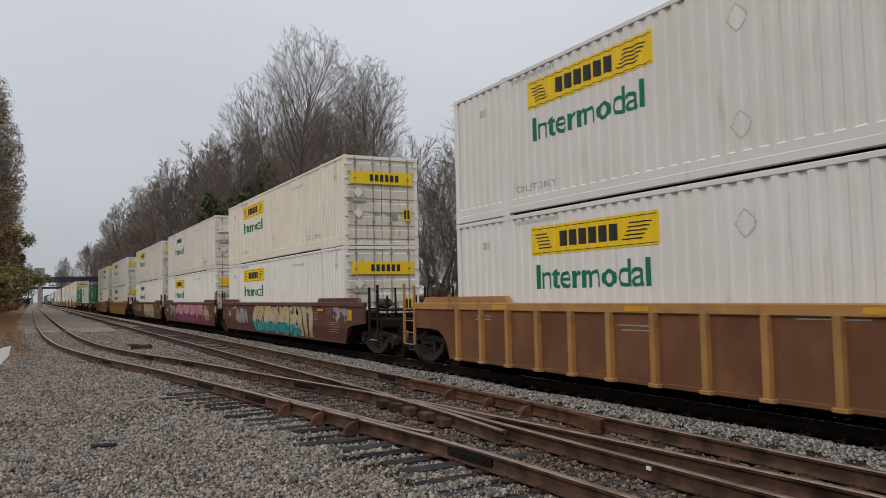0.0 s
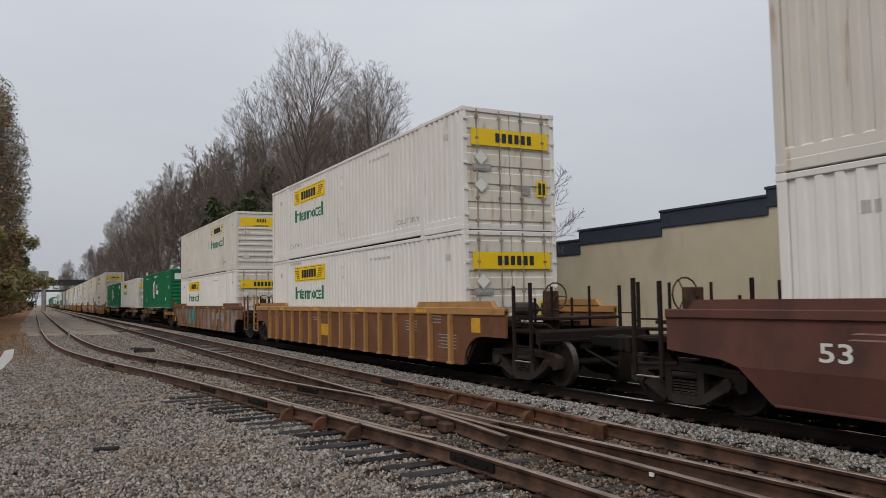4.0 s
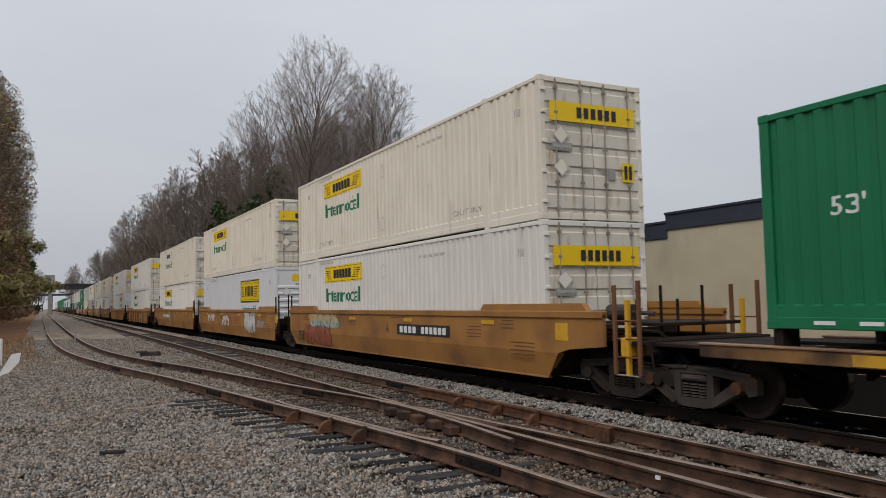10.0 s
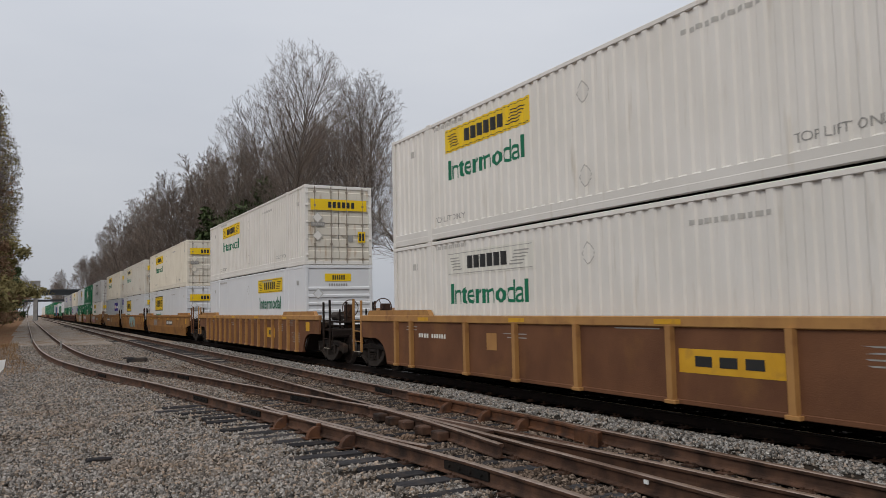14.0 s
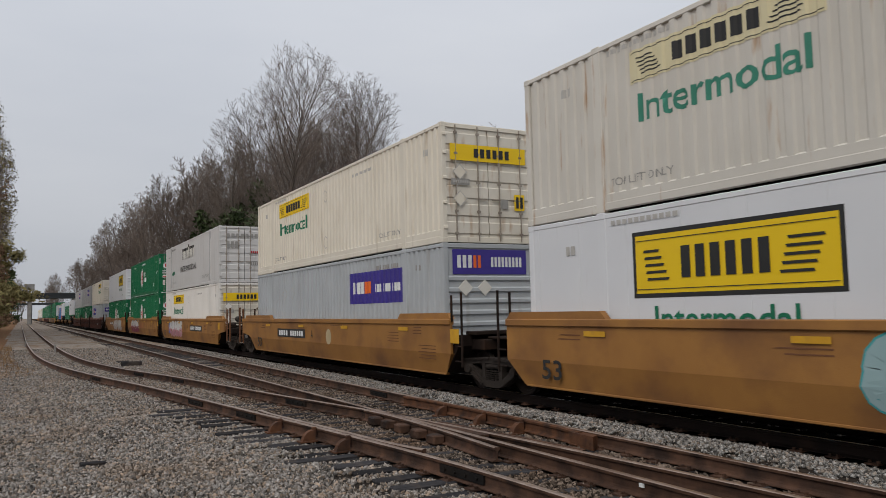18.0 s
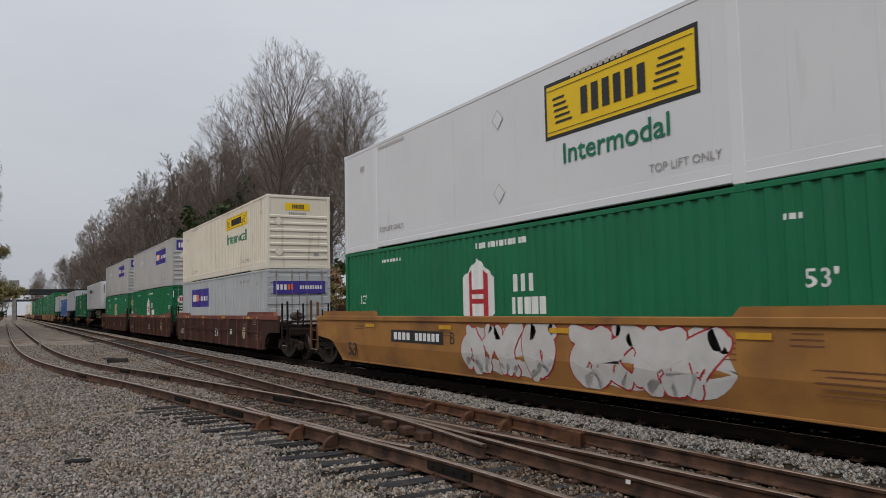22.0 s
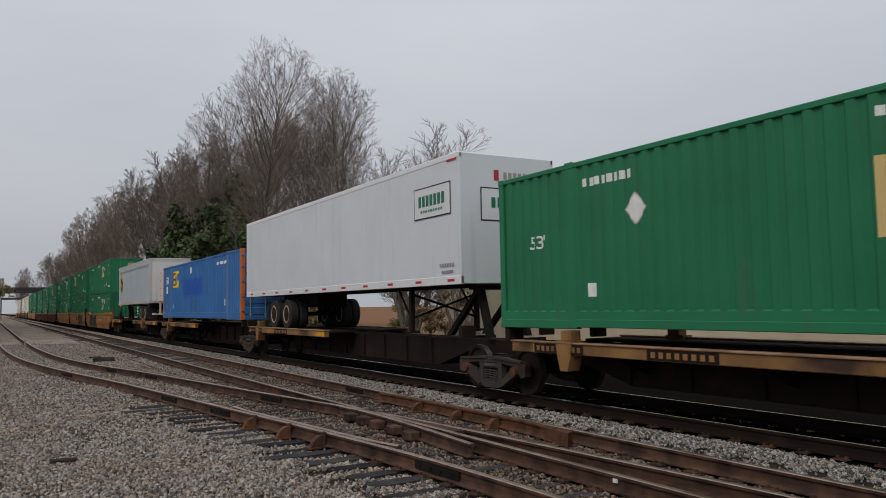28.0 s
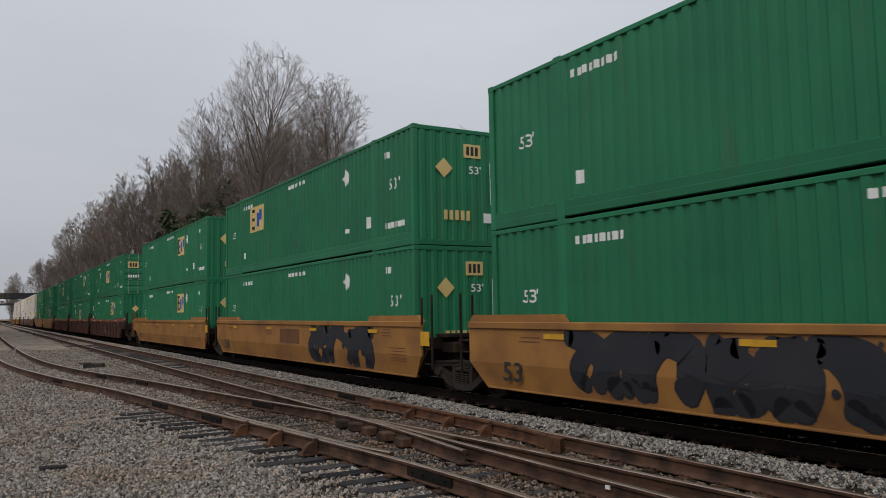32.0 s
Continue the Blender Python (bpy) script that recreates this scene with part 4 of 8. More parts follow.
def bare_tree(seed, height, radius, leaders=1, fork=0.35, tip=0.012, fine_level=3, crook=0.05, low=0.22, count=34, leaf=0.0):
    """A bare crown: one leader or several, side limbs that rise towards an egg-shaped outline, ever finer branches and twigs.
    Returns trunk mesh, crown mesh and, with leaf, a cover of clinging leaves."""
    rng = random.Random(seed)
    wood, fine, cover = Form(), Form(), Form()

    def jitter(s):
        return Vector((rng.gauss(0, s), rng.gauss(0, s), rng.gauss(0, s)))

    def swing(d, angle, turn):
        u = d.orthogonal().normalized()
        side = u * math.cos(turn) + d.cross(u) * math.sin(turn)
        return (d * math.cos(angle) + side * math.sin(angle)).normalized()

    def clump(p, n, spread):
        for _ in range(n):
            c = p + jitter(spread)
            u = jitter(1).normalized()
            w = u.orthogonal().normalized()
            s = rng.uniform(0.09, 0.24)
            cover.add([c - u * s, c + w * s * 0.5, c + u * s, c - w * s * 0.5], [(0, 1, 2), (0, 2, 3)])

    def branch(p, d, length, r, level):
        n = (7, 5, 3, 2)[min(level, 3)]
        rise = (0.02, 0.09, 0.09, 0.08)[min(level, 3)]
        pts, radii = [p], [r]
        for i in range(n):
            d = (d + jitter(crook * (0.6, 1.1, 1.3, 1.3)[min(level, 3)]) + Vector((0, 0, rise))).normalized()
            p = p + d * (length / n)
            pts.append(p)
            radii.append(max(tip, r * (1 - 0.85 * (i + 1) / n)))
        tube(wood if level < 2 else fine, pts, radii, 6 if level == 0 else 4 if level == 1 else 3)

        def at(s):
            k = min(int(s * n), n - 1)
            return pts[k].lerp(pts[k + 1], s * n - k), (pts[k + 1] - pts[k]).normalized()
        if level >= fine_level:
            for k in range(6):
                q, e = at(0.2 + 0.15 * k)
                e = (swing(e, rng.uniform(0.25, 0.6), rng.uniform(0, 6.28)) + Vector((0, 0, 0.15))).normalized()
                spike(fine, q, e, length * rng.uniform(0.35, 0.6), tip * 0.8)
            return
        kids = (count, 9, 7)[level]
        turn = rng.uniform(0, 6.28)
        start = low if level == 0 else 0.18
        for k in range(kids):
            s = start + (1 - start) * (k + rng.uniform(0.1, 0.9)) / kids
            q, e = at(min(s, 0.995))
            turn += 2.4 + rng.gauss(0, 0.35)
            if level == 0:
                u = (s - start) / (1 - start)
                wide = 0.62 + 0.9 * u if u < 0.42 else math.sqrt(max(0.02, 1 - ((u - 0.42) / 0.72) ** 2))
                angle = 0.82 - 0.40 * u + rng.gauss(0, 0.07)
                ln = reach * wide * rng.uniform(0.88, 1.08) / math.sin(max(angle, 0.4)) * 0.86
            else:
                angle = rng.uniform(0.4, 0.75)
                ln = length * (0.52 - 0.30 * s) * rng.uniform(0.8, 1.2)
            if leaf and level >= 1 and rng.random() < leaf:
                clump(q, 16, 0.55)
            branch(q, swing(e, angle, turn), max(ln, 0.3), max(tip, min(r * (1 - 0.8 * s) * 0.5, 0.008 + ln * 0.009)), level + 1)

    base, r0 = Vector((0, 0, -0.4)), height * 0.013
    if leaders == 1:
        reach = radius
        branch(base, Vector((0, 0, 1)), height + 0.4, r0, 0)
    else:
        pts, radii = limb(rng, base, Vector((0, 0, 1)), height * fork, r0 * 1.3, r0 * 0.95, crook, 0.1, 5)
        tube(wood, pts, radii, 7)
        turn = rng.uniform(0, 6.28)
        for k in range(leaders):
            out = rng.uniform(0.7, 1.0) * radius * 0.55
            a = turn + 6.283 * k / leaders + rng.gauss(0, 0.25)
            rest = height * (1 - fork) * rng.uniform(0.82, 1.0)
            reach = radius * 0.62
            branch(pts[-1 - (k % 2)], Vector((math.cos(a) * out, math.sin(a) * out, rest)).normalized(), rest, r0 * 0.75, 0)

    def domed(x, y, z):
        """Draws stray tips in towards the rounded outline."""
        zc, hh = height * 0.60, height * 0.40
        q = math.hypot(math.hypot(x, y) / (radius * 1.05), (z - zc) / hh) if z > zc else math.hypot(x, y) / (radius * 1.05)
        g = (1 + (q - 1) * 0.3) / q if q > 1 else 1.0
        return (x * g, y * g, zc + (z - zc) * g if z > zc else z)
    top = max(z for _, _, z in fine.v)
    k = height / top
    for f in (wood, fine, cover):
        f.v = [domed(x, y, z * k if z > 0 else z) for x, y, z in f.v]
    out = wood.mesh("trunk", "bark"), fine.mesh("crown", "twig")
    return out + (cover,) if leaf else out


def leaves(seed, blobs, count, size, mat):
    """A crown of many single leaves or small clumps, gathered in uneven masses."""
    rng = random.Random(seed)
    f = Form()
    for _ in range(count):
        cx, cy, cz, rx, rz = blobs[rng.randrange(len(blobs))]
        a, b, r = rng.uniform(0, 2 * math.pi), rng.uniform(-1, 1), min(abs(rng.gauss(0, 0.55)), 1.0)
        c = Vector((cx + rx * r * math.cos(a) * math.sqrt(1 - b * b), cy + rx * r * math.sin(a) * math.sqrt(1 - b * b), cz + rz * r * b))
        u = Vector((rng.gauss(0, 1), rng.gauss(0, 1), rng.gauss(0, 1))).normalized()
        w = u.orthogonal().normalized()
        s = size * rng.uniform(0.5, 1.4)
        t = u.cross(w) * s * 0.18
        f.add([c - u * s, c + w * s * 0.5 + t, c + u * s, c - w * s * 0.5 + t], [(0, 1, 2), (0, 2, 3)])
    return f.mesh("crown", mat)


def tree_thing(name, trunk, crown, label, category="tree", extra=None):
    top = tagged(new(name), label, category, group=name + "s")
    part("trunk", trunk, "", top)
    part("crown", crown, "", top)
    if extra:
        part(extra[0], extra[1], "", top)
    return top


TALL = [tree_thing("bare_tree", *bare_tree(11, 25, 5.2, tip=0.007, low=0.30, count=60), "tall bare grey-brown winter tree with one straight trunk"),
        tree_thing("bare_tree", *bare_tree(12, 25, 6.4, leaders=3, fork=0.34, tip=0.007, crook=0.06, low=0.10, count=26), "tall bare winter tree with sinuous spreading limbs"),
        tree_thing("bare_tree", *bare_tree(13, 25, 4.8, low=0.34, tip=0.007, crook=0.06, count=56), "tall narrow bare winter tree with a bare lower trunk"),
        tree_thing("bare_tree", *bare_tree(14, 25, 6.0, leaders=2, fork=0.34, tip=0.007, crook=0.05, low=0.10, count=34), "tall bare grey-brown winter tree with fine upswept twigs")]
FAR = [tree_thing("bare_tree", *bare_tree(21 + k, 25, 6.2, leaders=3, fork=0.22, tip=0.018, low=0.08, count=16, fine_level=3), "bare grey-brown winter tree in the distant woods") for k in range(2)]
LOW = [tree_thing("spreading_tree", *bare_tree(31 + k, 13, 6.0, leaders=4, fork=0.16, tip=0.010, crook=0.10, low=0.2, count=8), "low wide bare tree with dark crooked limbs") for k in range(2)]


def leafy_tree(seed, radius, mat, words):
    wood, fine, cover = bare_tree(seed, 25, radius, tip=0.014, low=0.06, count=44, leaf=0.09)
    return tree_thing("vine_clad_tree", wood, fine, words, extra=("leaf_cover", cover.mesh("leaf_cover", mat)))


LEAFY = [leafy_tree(61, 4.3, "olive", "bare tree clad in fading olive vine leaves"), leafy_tree(62, 4.1, "dryleaf", "tree with clinging russet dead leaves")]


def stand(protos, used, k, x, y, height, base, rng, label=""):
    """Puts a copy, or first the tree itself, on the ground."""
    m = Matrix.Translation((x, y, ground_z(x, y) - 0.05)) @ Matrix.Rotation(rng.uniform(0, 6.28), 4, "Z")
    s = height / base
    src = protos[k % len(protos)]
    if k % len(protos) not in used:
        used.add(k % len(protos))
        ob = src
        ob.matrix_basis = m
    else:
        ob = copy_thing(src, m)
    ob.scale = (s, s, s)
    return ob


rng_t = random.Random(5)
used_tall, used_low = set(), set()
WOODS = [(21.2, 69.5, 29.4), (27, 95, 31), (28, 77, 26), (22.2, 53.5, 21.3), (30, 77, 25.5), (22, 89, 25.8), (22, 105, 27), (22, 121, 27.5), (25, 150, 30), (22, 160, 28),
         (24, 199, 32), (22, 211, 28), (24, 253, 30), (30, 364, 31), (30, 450, 35), (26, 82, 24), (25, 100, 24), (26, 115, 25), (27, 135, 27), (24, 140, 26), (23, 178, 28),
         (26, 190, 28), (25, 225, 28), (27, 240, 28), (25, 272, 28), (31, 108, 27), (32, 128, 27), (33, 90, 24), (34, 170, 28), (28, 310, 28), (27, 335, 29), (33, 400, 33), (34, 520, 38), (36, 600, 42), (-8, 420, 26), (-5, 500, 26), (-2, 580, 27), (18, 470, 28), (17, 560, 28), (0, 660, 26), (20, 700, 28), (-12, 350, 26), (19, 620, 26), (-7, 310, 25)]
used_far, used_leafy = set(), set()
for i, (x, y, hgt) in enumerate(WOODS):
    stand(TALL if y < 100 else FAR, used_tall if y < 100 else used_far, i, x, y, hgt, 25.0, rng_t)
for i, (x, y, hgt) in enumerate([(19.5, 37.5, 13.2), (24, 45, 13.5), (20.5, 33.5, 10.2), (25.0, 47.5, 12.5), (29, 52, 9.6)]):
    stand(LOW, used_low, i, x, y, hgt, 13.0, rng_t)
# trees close beside the siding, on the other hand
for i, (x, y, hgt) in enumerate([(-6.9, 74, 24), (-5.9, 84, 26), (-6.0, 96, 28), (-6.3, 110, 30), (-6.5, 126, 31), (-7.0, 150, 30), (-7.2, 180, 30), (-7.0, 215, 30), (-6.8, 250, 30), (-10, 60, 23), (-12, 92, 28), (-8.4, 116, 27), (-8.2, 138, 28)]):
    stand(LEAFY, used_leafy, i, x, y, hgt, 25.0, rng_t)


def evergreen(seed, height, radius, mat, name, label, group, count=5200, size=0.26):
    rng = random.Random(seed)
    blobs = [(rng.gauss(0, radius * 0.45), rng.gauss(0, radius * 0.45), height * (0.08 + 0.84 * (k + 0.5) / 14) + rng.gauss(0, 0.3), radius * rng.uniform(0.28, 0.55) * (1.15 - 0.6 * k / 14), height * 0.085) for k in range(14)]
    trunk = Form()
    pts, radii = limb(rng, Vector((0, 0, -0.3)), Vector((0, 0, 1)), height * 0.9, height * 0.016, 0.02, 0.04, 0.05, 8)
    tube(trunk, pts, radii, 6)
    for bx, by, bz, br, _ in blobs:
        b, r = limb(rng, pts[min(int(bz / height * 8), 7)], Vector((bx, by, 0.6)), max(0.6, math.hypot(bx, by)), 0.04, 0.012, 0.08, 0.05, 3)
        tube(trunk, b, r, 4)
    top = tagged(new(name), label, "tree", group=group)
    part("trunk", trunk.mesh("trunk", "bark"), "", top)
    part("crown", leaves(seed + 5, blobs, count, size, mat), "", top)
    return top


GREEN = [evergreen(41 + k, 12, 3.0, "ivy", "evergreen_tree", "dark evergreen tree among the bare woods", "evergreens") for k in range(2)]
used_green = set()
for i, (x, y, hgt) in enumerate([(19.5, 83, 15), (20.0, 92, 16.5), (21, 76, 13), (20, 99, 15), (23, 88, 19), (20, 70, 11), (23, 98, 18), (-5.2, 172, 12), (-5.0, 196, 14), (-4.6, 228, 15), (-4.2, 256, 16), (-4.8, 150, 10), (22, 62, 10)]):
    stand(GREEN, used_green, i, x, y, hgt, 12.0, rng_t)
BRUSH = [evergreen(51 + k, 5, 2.3, m_, "thicket_shrub", lb, "thicket", 5200, 0.13) for k, (m_, lb) in enumerate((("dryleaf", "russet dry-leaved shrub beside the siding"), ("olive", "olive-brown tangled shrub beside the siding")))]
used_brush = set()
for i, (x, y, hgt) in enumerate([(-7.4, 53, 4.5), (-8.4, 58, 7), (-7.4, 66, 7.5), (-6.8, 74, 9.0), (-6.4, 83, 9.5), (-6.4, 92, 10.5), (-6.0, 101, 10), (-6.0, 111, 12), (-5.8, 122, 11), (-5.8, 134, 13), (-5.8, 146, 12), (-5.8, 160, 14),
                                (-9.5, 49, 5.5), (21.5, 55, 5), (22, 60, 6), (23, 66, 7), (20.5, 74, 6.5), (21, 81, 7), (20.5, 88, 6), (21, 110, 6), (21, 125, 6.5), (21, 140, 7), (24, 41, 3.5), (26, 50, 4.5), (22, 157, 7), (22, 175, 7)]):
    stand(BRUSH, used_brush, i, x, y, hgt, 5.0, rng_t)


# ---------------------------------------------------------------- small things beside the siding
def build_marker():
    top = tagged(new("fallen_barrier"), "chipped white board leaning on a dark block beside the siding", "barrier")
    y = 27.0
    f = Form().slab([(-1.75, -0.32), (-1.15, -0.18), (-0.82, 0.42), (-0.56, 0.46), (-0.60, 0.20), (-0.86, -0.10), (-1.70, -0.44)], "y", y - 0.1, y + 0.12)
    part("board", f, "whitewash", top)
    part("foot", Form().box(-1.35, -0.62, y - 0.25, y + 0.2, -0.42, -0.30, 0.02), "dark", top)
    for x, yy, hh in ((-1.35, 33.0, 0.72), (-1.5, 28.2, 0.42)):
        p = tagged(new("marker_post"), "short white painted marker post", "post", group="marker posts")
        part("post", Form().rod((x, yy, -0.4), (x + 0.02, yy, hh), 0.055, 8), "whitewash", p)
    for x, yy in ((0.27, 62.0), (1.72, 50.0)):
        p = tagged(new("switch_marker"), "small pale marker beside the siding rail", "marker", group="switch markers")
        part("post", Form().box(x - 0.05, x + 0.05, yy - 0.05, yy + 0.05, -0.4, 0.25, 0.01), "concrete", p)
    k = tagged(new("scrap_tie"), "dark broken tie end lying on the ballast", "scrap wood")
    part("wood", Form().box(3.7, 4.5, 35.0, 35.35, -0.34, -0.12, 0.03), "tie", k)
    part("splinter", Form().box(3.55, 4.0, 35.1, 35.3, -0.14, -0.08, 0.02), "tie", k)
    k = tagged(new("scrap_plank"), "brown weathered plank lying in the gravel", "scrap wood")
    w = part("wood", Form().box(-0.17, 0.17, -0.07, 0.07, -0.02, 0.035, 0.01), "tie", k)
    k.matrix_basis = pose(0.92, 12.1, ground_z(0.92, 12.1) + 0.03, 2, 3, 8)


build_marker()


def grass(seed, count, x0, x1, y0, y1, height):
    rng = random.Random(seed)
    f = Form()
    for _ in range(count):
        x, y = rng.uniform(x0, x1), rng.uniform(y0, y1)
        if x > SIDE_LEFT(y) - 1.0 and x < 12.6:
            continue
        z = ground_z(x, y) - 0.02
        for _ in range(5):
            a, h = rng.uniform(0, 6.28), height * rng.uniform(0.4, 1.3)
            dx, dy = math.cos(a), math.sin(a)
            bx, by = x + rng.gauss(0, 0.09), y + rng.gauss(0, 0.09)
            f.add([(bx - dy * 0.012, by + dx * 0.012, z), (bx + dy * 0.012, by - dx * 0.012, z), (bx + dx * h * 0.45, by + dy * h * 0.45, z + h)], [(0, 1, 2)])
    return f


tagged(new("dry_grass", grass(6, 1500, -6.0, 0.6, 30, 62, 0.26).mesh("dry_grass", "drygrass")), "tufts of dry straw-coloured winter grass", "grass", kind="stuff")


# ---------------------------------------------------------------- containers
CL, CW, CH = 16.30, 1.295, 2.885      # length, half width, height of a 53-foot container
P0, P1 = 2.05, 2.27                   # lifting post, from the end
MESHES = {}


def kept(key, build):
    """One mesh for all alike pieces."""
    if key not in MESHES:
        MESHES[key] = build()
    return MESHES[key]


def ripple(y0, y1, depth=0.036, pitch=0.279):
    """(y, depth) corners of a pressed steel wall between y0 and y1."""
    out = []
    k = math.floor(y0 / pitch) - 1
    while k * pitch < y1 + pitch:
        for a, d in ((0.0, 0.0), (0.105, 0.0), (0.140, depth), (0.244, depth)):
            out.append((k * pitch + a, d))
        k += 1
    ys = [p[0] for p in out]

    def at(y):
        i = next(j for j in range(len(ys) - 1) if ys[j] <= y <= ys[j + 1])
        w = (y - ys[i]) / (ys[i + 1] - ys[i])
        return out[i][1] + w * (out[i + 1][1] - out[i][1])
    return [(y0, at(y0))] + [p for p in out if y0 < p[0] < y1] + [(y1, at(y1))]


def rippled(form, y0, y1, z0, z1, x, sign, slot=0, depth=0.036):
    line = ripple(y0, y1, depth)
    v = [(sign * (x - d), y, z) for z in (z0, z1) for y, d in line]
    n = len(line)
    return form.add(v, [(i, i + 1, n + i + 1, n + i) for i in range(n - 1)], slot)


def side_mesh(kind, sign, mat):
    def build():
        f = Form()
        if kind == "pressed":
            for a, b in ((0.16, P0), (P1, CL - P1), (CL - P0, CL - 0.16)):
                rippled(f, a, b, 0.30, 2.80, CW - 0.012, sign)
            f.box(min(sign * (CW - 0.11), sign * (CW - 0.08)), max(sign * (CW - 0.11), sign * (CW - 0.08)), 0.1, CL - 0.1, 0.1, 2.80)
        else:
            # flat plates with narrow seams, one sheet
            line, y = [(0.12, 0.0)], 1.34
            while y < CL - 0.3:
                line += [(y - 0.008, 0.0), (y - 0.005, 0.007), (y + 0.005, 0.007), (y + 0.008, 0.0)]
                y += 1.22
            line.append((CL - 0.12, 0.0))
            f.slab([(sign * (CW - 0.012 - d), y) for y, d in line] + [(sign * (CW - 0.08), CL - 0.12), (sign * (CW - 0.08), 0.12)], "z", 0.14, 2.81)
        return f.mesh("side_wall", mat)
    return kept(("side", kind, sign, mat), build)


def door_mesh(sign, mat, k):
    """One leaf with pressed horizontal panels; k = 0 left, 1 right; faces -y when sign is -1."""
    def build():
        a, b = (-1.20, -0.012) if k == 0 else (0.012, 1.20)
        y = 0.02 if sign < 0 else CL - 0.02
        line = [(y - sign * 0.012, 0.13)]
        for i in range(6):
            z0 = 0.20 + i * 0.43
            line += [(y - sign * 0.012, z0), (y + sign * 0.014, z0 + 0.03), (y + sign * 0.014, z0 + 0.28), (y - sign * 0.012, z0 + 0.31)]
        line += [(y - sign * 0.012, 2.78), (y - sign * 0.05, 2.78), (y - sign * 0.05, 0.13)]
        return Form().slab(line, "x", a, b).mesh("door", mat)
    return kept(("door", sign, mat, k), build)


def nose_mesh(sign, mat, ribs):
    """Closed end of one sheet, pressed into level ribs."""
    def build():
        y = 0.05 if sign < 0 else CL - 0.05
        line = [(y + sign * 0.02, 0.12)]
        for i in range(ribs):
            z = 0.42 + i * (1.62 / max(ribs - 1, 1))
            line += [(y + sign * a, z + b) for a, b in ((0.02, -0.07), (0.06, -0.035), (0.06, 0.035), (0.02, 0.07))]
        line += [(y + sign * 0.02, 2.80), (y - sign * 0.02, 2.80), (y - sign * 0.02, 0.12)]
        return Form().slab(line, "x", -1.17, 1.17).mesh("end_wall", mat)
    return kept(("nose", sign, mat, ribs), build)


def upright_nose_mesh(sign, mat):
    """Closed end of one sheet, pressed into upright ribs."""
    def build():
        y = 0.05 if sign < 0 else CL - 0.05
        line = [(-1.17, y + sign * 0.02)]
        for i in range(8):
            x = -1.02 + i * 0.291
            line += [(x + a, y + sign * b) for a, b in ((-0.09, 0.02), (-0.05, 0.05), (0.05, 0.05), (0.09, 0.02))]
        line += [(1.17, y + sign * 0.02), (1.17, y - sign * 0.02), (-1.17, y - sign * 0.02)]
        return Form().slab(line, "z", 0.12, 2.80).mesh("end_wall", mat)
    return kept(("upnose", sign, mat), build)


def plate(y0, y1, z0, z1, mat, pressed=True, lift=0.004):
    """A film on the near side wall that follows its pressing."""
    def build():
        f = Form()
        if pressed:
            rippled(f, y0, y1, z0, z1, CW - 0.012 + lift, -1)
        else:
            f.add([(-CW + 0.012 - lift, y0, z0), (-CW + 0.012 - lift, y1, z0), (-CW + 0.012 - lift, y1, z1), (-CW + 0.012 - lift, y0, z1)], [(0, 1, 2, 3)])
        return f.mesh("film", mat)
    return kept(("plate", y0, y1, z0, z1, mat, pressed, lift), build)


def film(form, outline, x=-CW - 0.002):
    """A flat film in the y-z plane."""
    form.add([(x, y, z) for y, z in outline], [tuple(range(len(outline)))])
    return form


def bars(y0, y1, z0, z1, n, gap=0.3, x=-CW - 0.004):
    """A row of plain upright bars in place of a name."""
    f = Form()
    w = (y1 - y0) / n
    for i in range(n):
        film(f, [(y0 + i * w + gap * w / 2, z0), (y0 + (i + 1) * w - gap * w / 2, z0), (y0 + (i + 1) * w - gap * w / 2, z1), (y0 + i * w + gap * w / 2, z1)], x)
    return f


def press(me, lift=0.004):
    """Folds a flat film mesh into the corrugations of the near side wall."""
    b = bmesh.new()
    b.from_mesh(me)
    ys = [v.co.y for v in b.verts]
    line = ripple(min(ys), max(ys))
    for y, _ in line[1:-1]:
        bmesh.ops.bisect_plane(b, geom=b.verts[:] + b.edges[:] + b.faces[:], plane_co=(0, y, 0), plane_no=(0, 1, 0), dist=1e-6)
    py, pd = [p[0] for p in line], [p[1] for p in line]
    for v in b.verts:
        v.co.x = -(CW - 0.012 - float(np.interp(v.co.y, py, pd)) + lift)
    b.to_mesh(me)
    b.free()
    return me


def place_letters(parent, text, y, z, height, width, mat, x=None, pressed=True):
    if x is None and pressed:
        def build():
            me = lettering(text, height, width, mat).copy()
            me.transform(Matrix.Translation((0, y, z)))
            return press(me)
        return part("lettering", kept(("words", text, y, z, height, width, mat), build), "", parent)
    x = -CW - 0.004 if x is None else x
    ob = part("lettering", lettering(text, height, width, mat), "", parent)
    ob.matrix_basis = Matrix.Translation((x, y, z))
    return ob


def folded(me, pressed, lift=0.009):
    return press(me, lift) if pressed else me


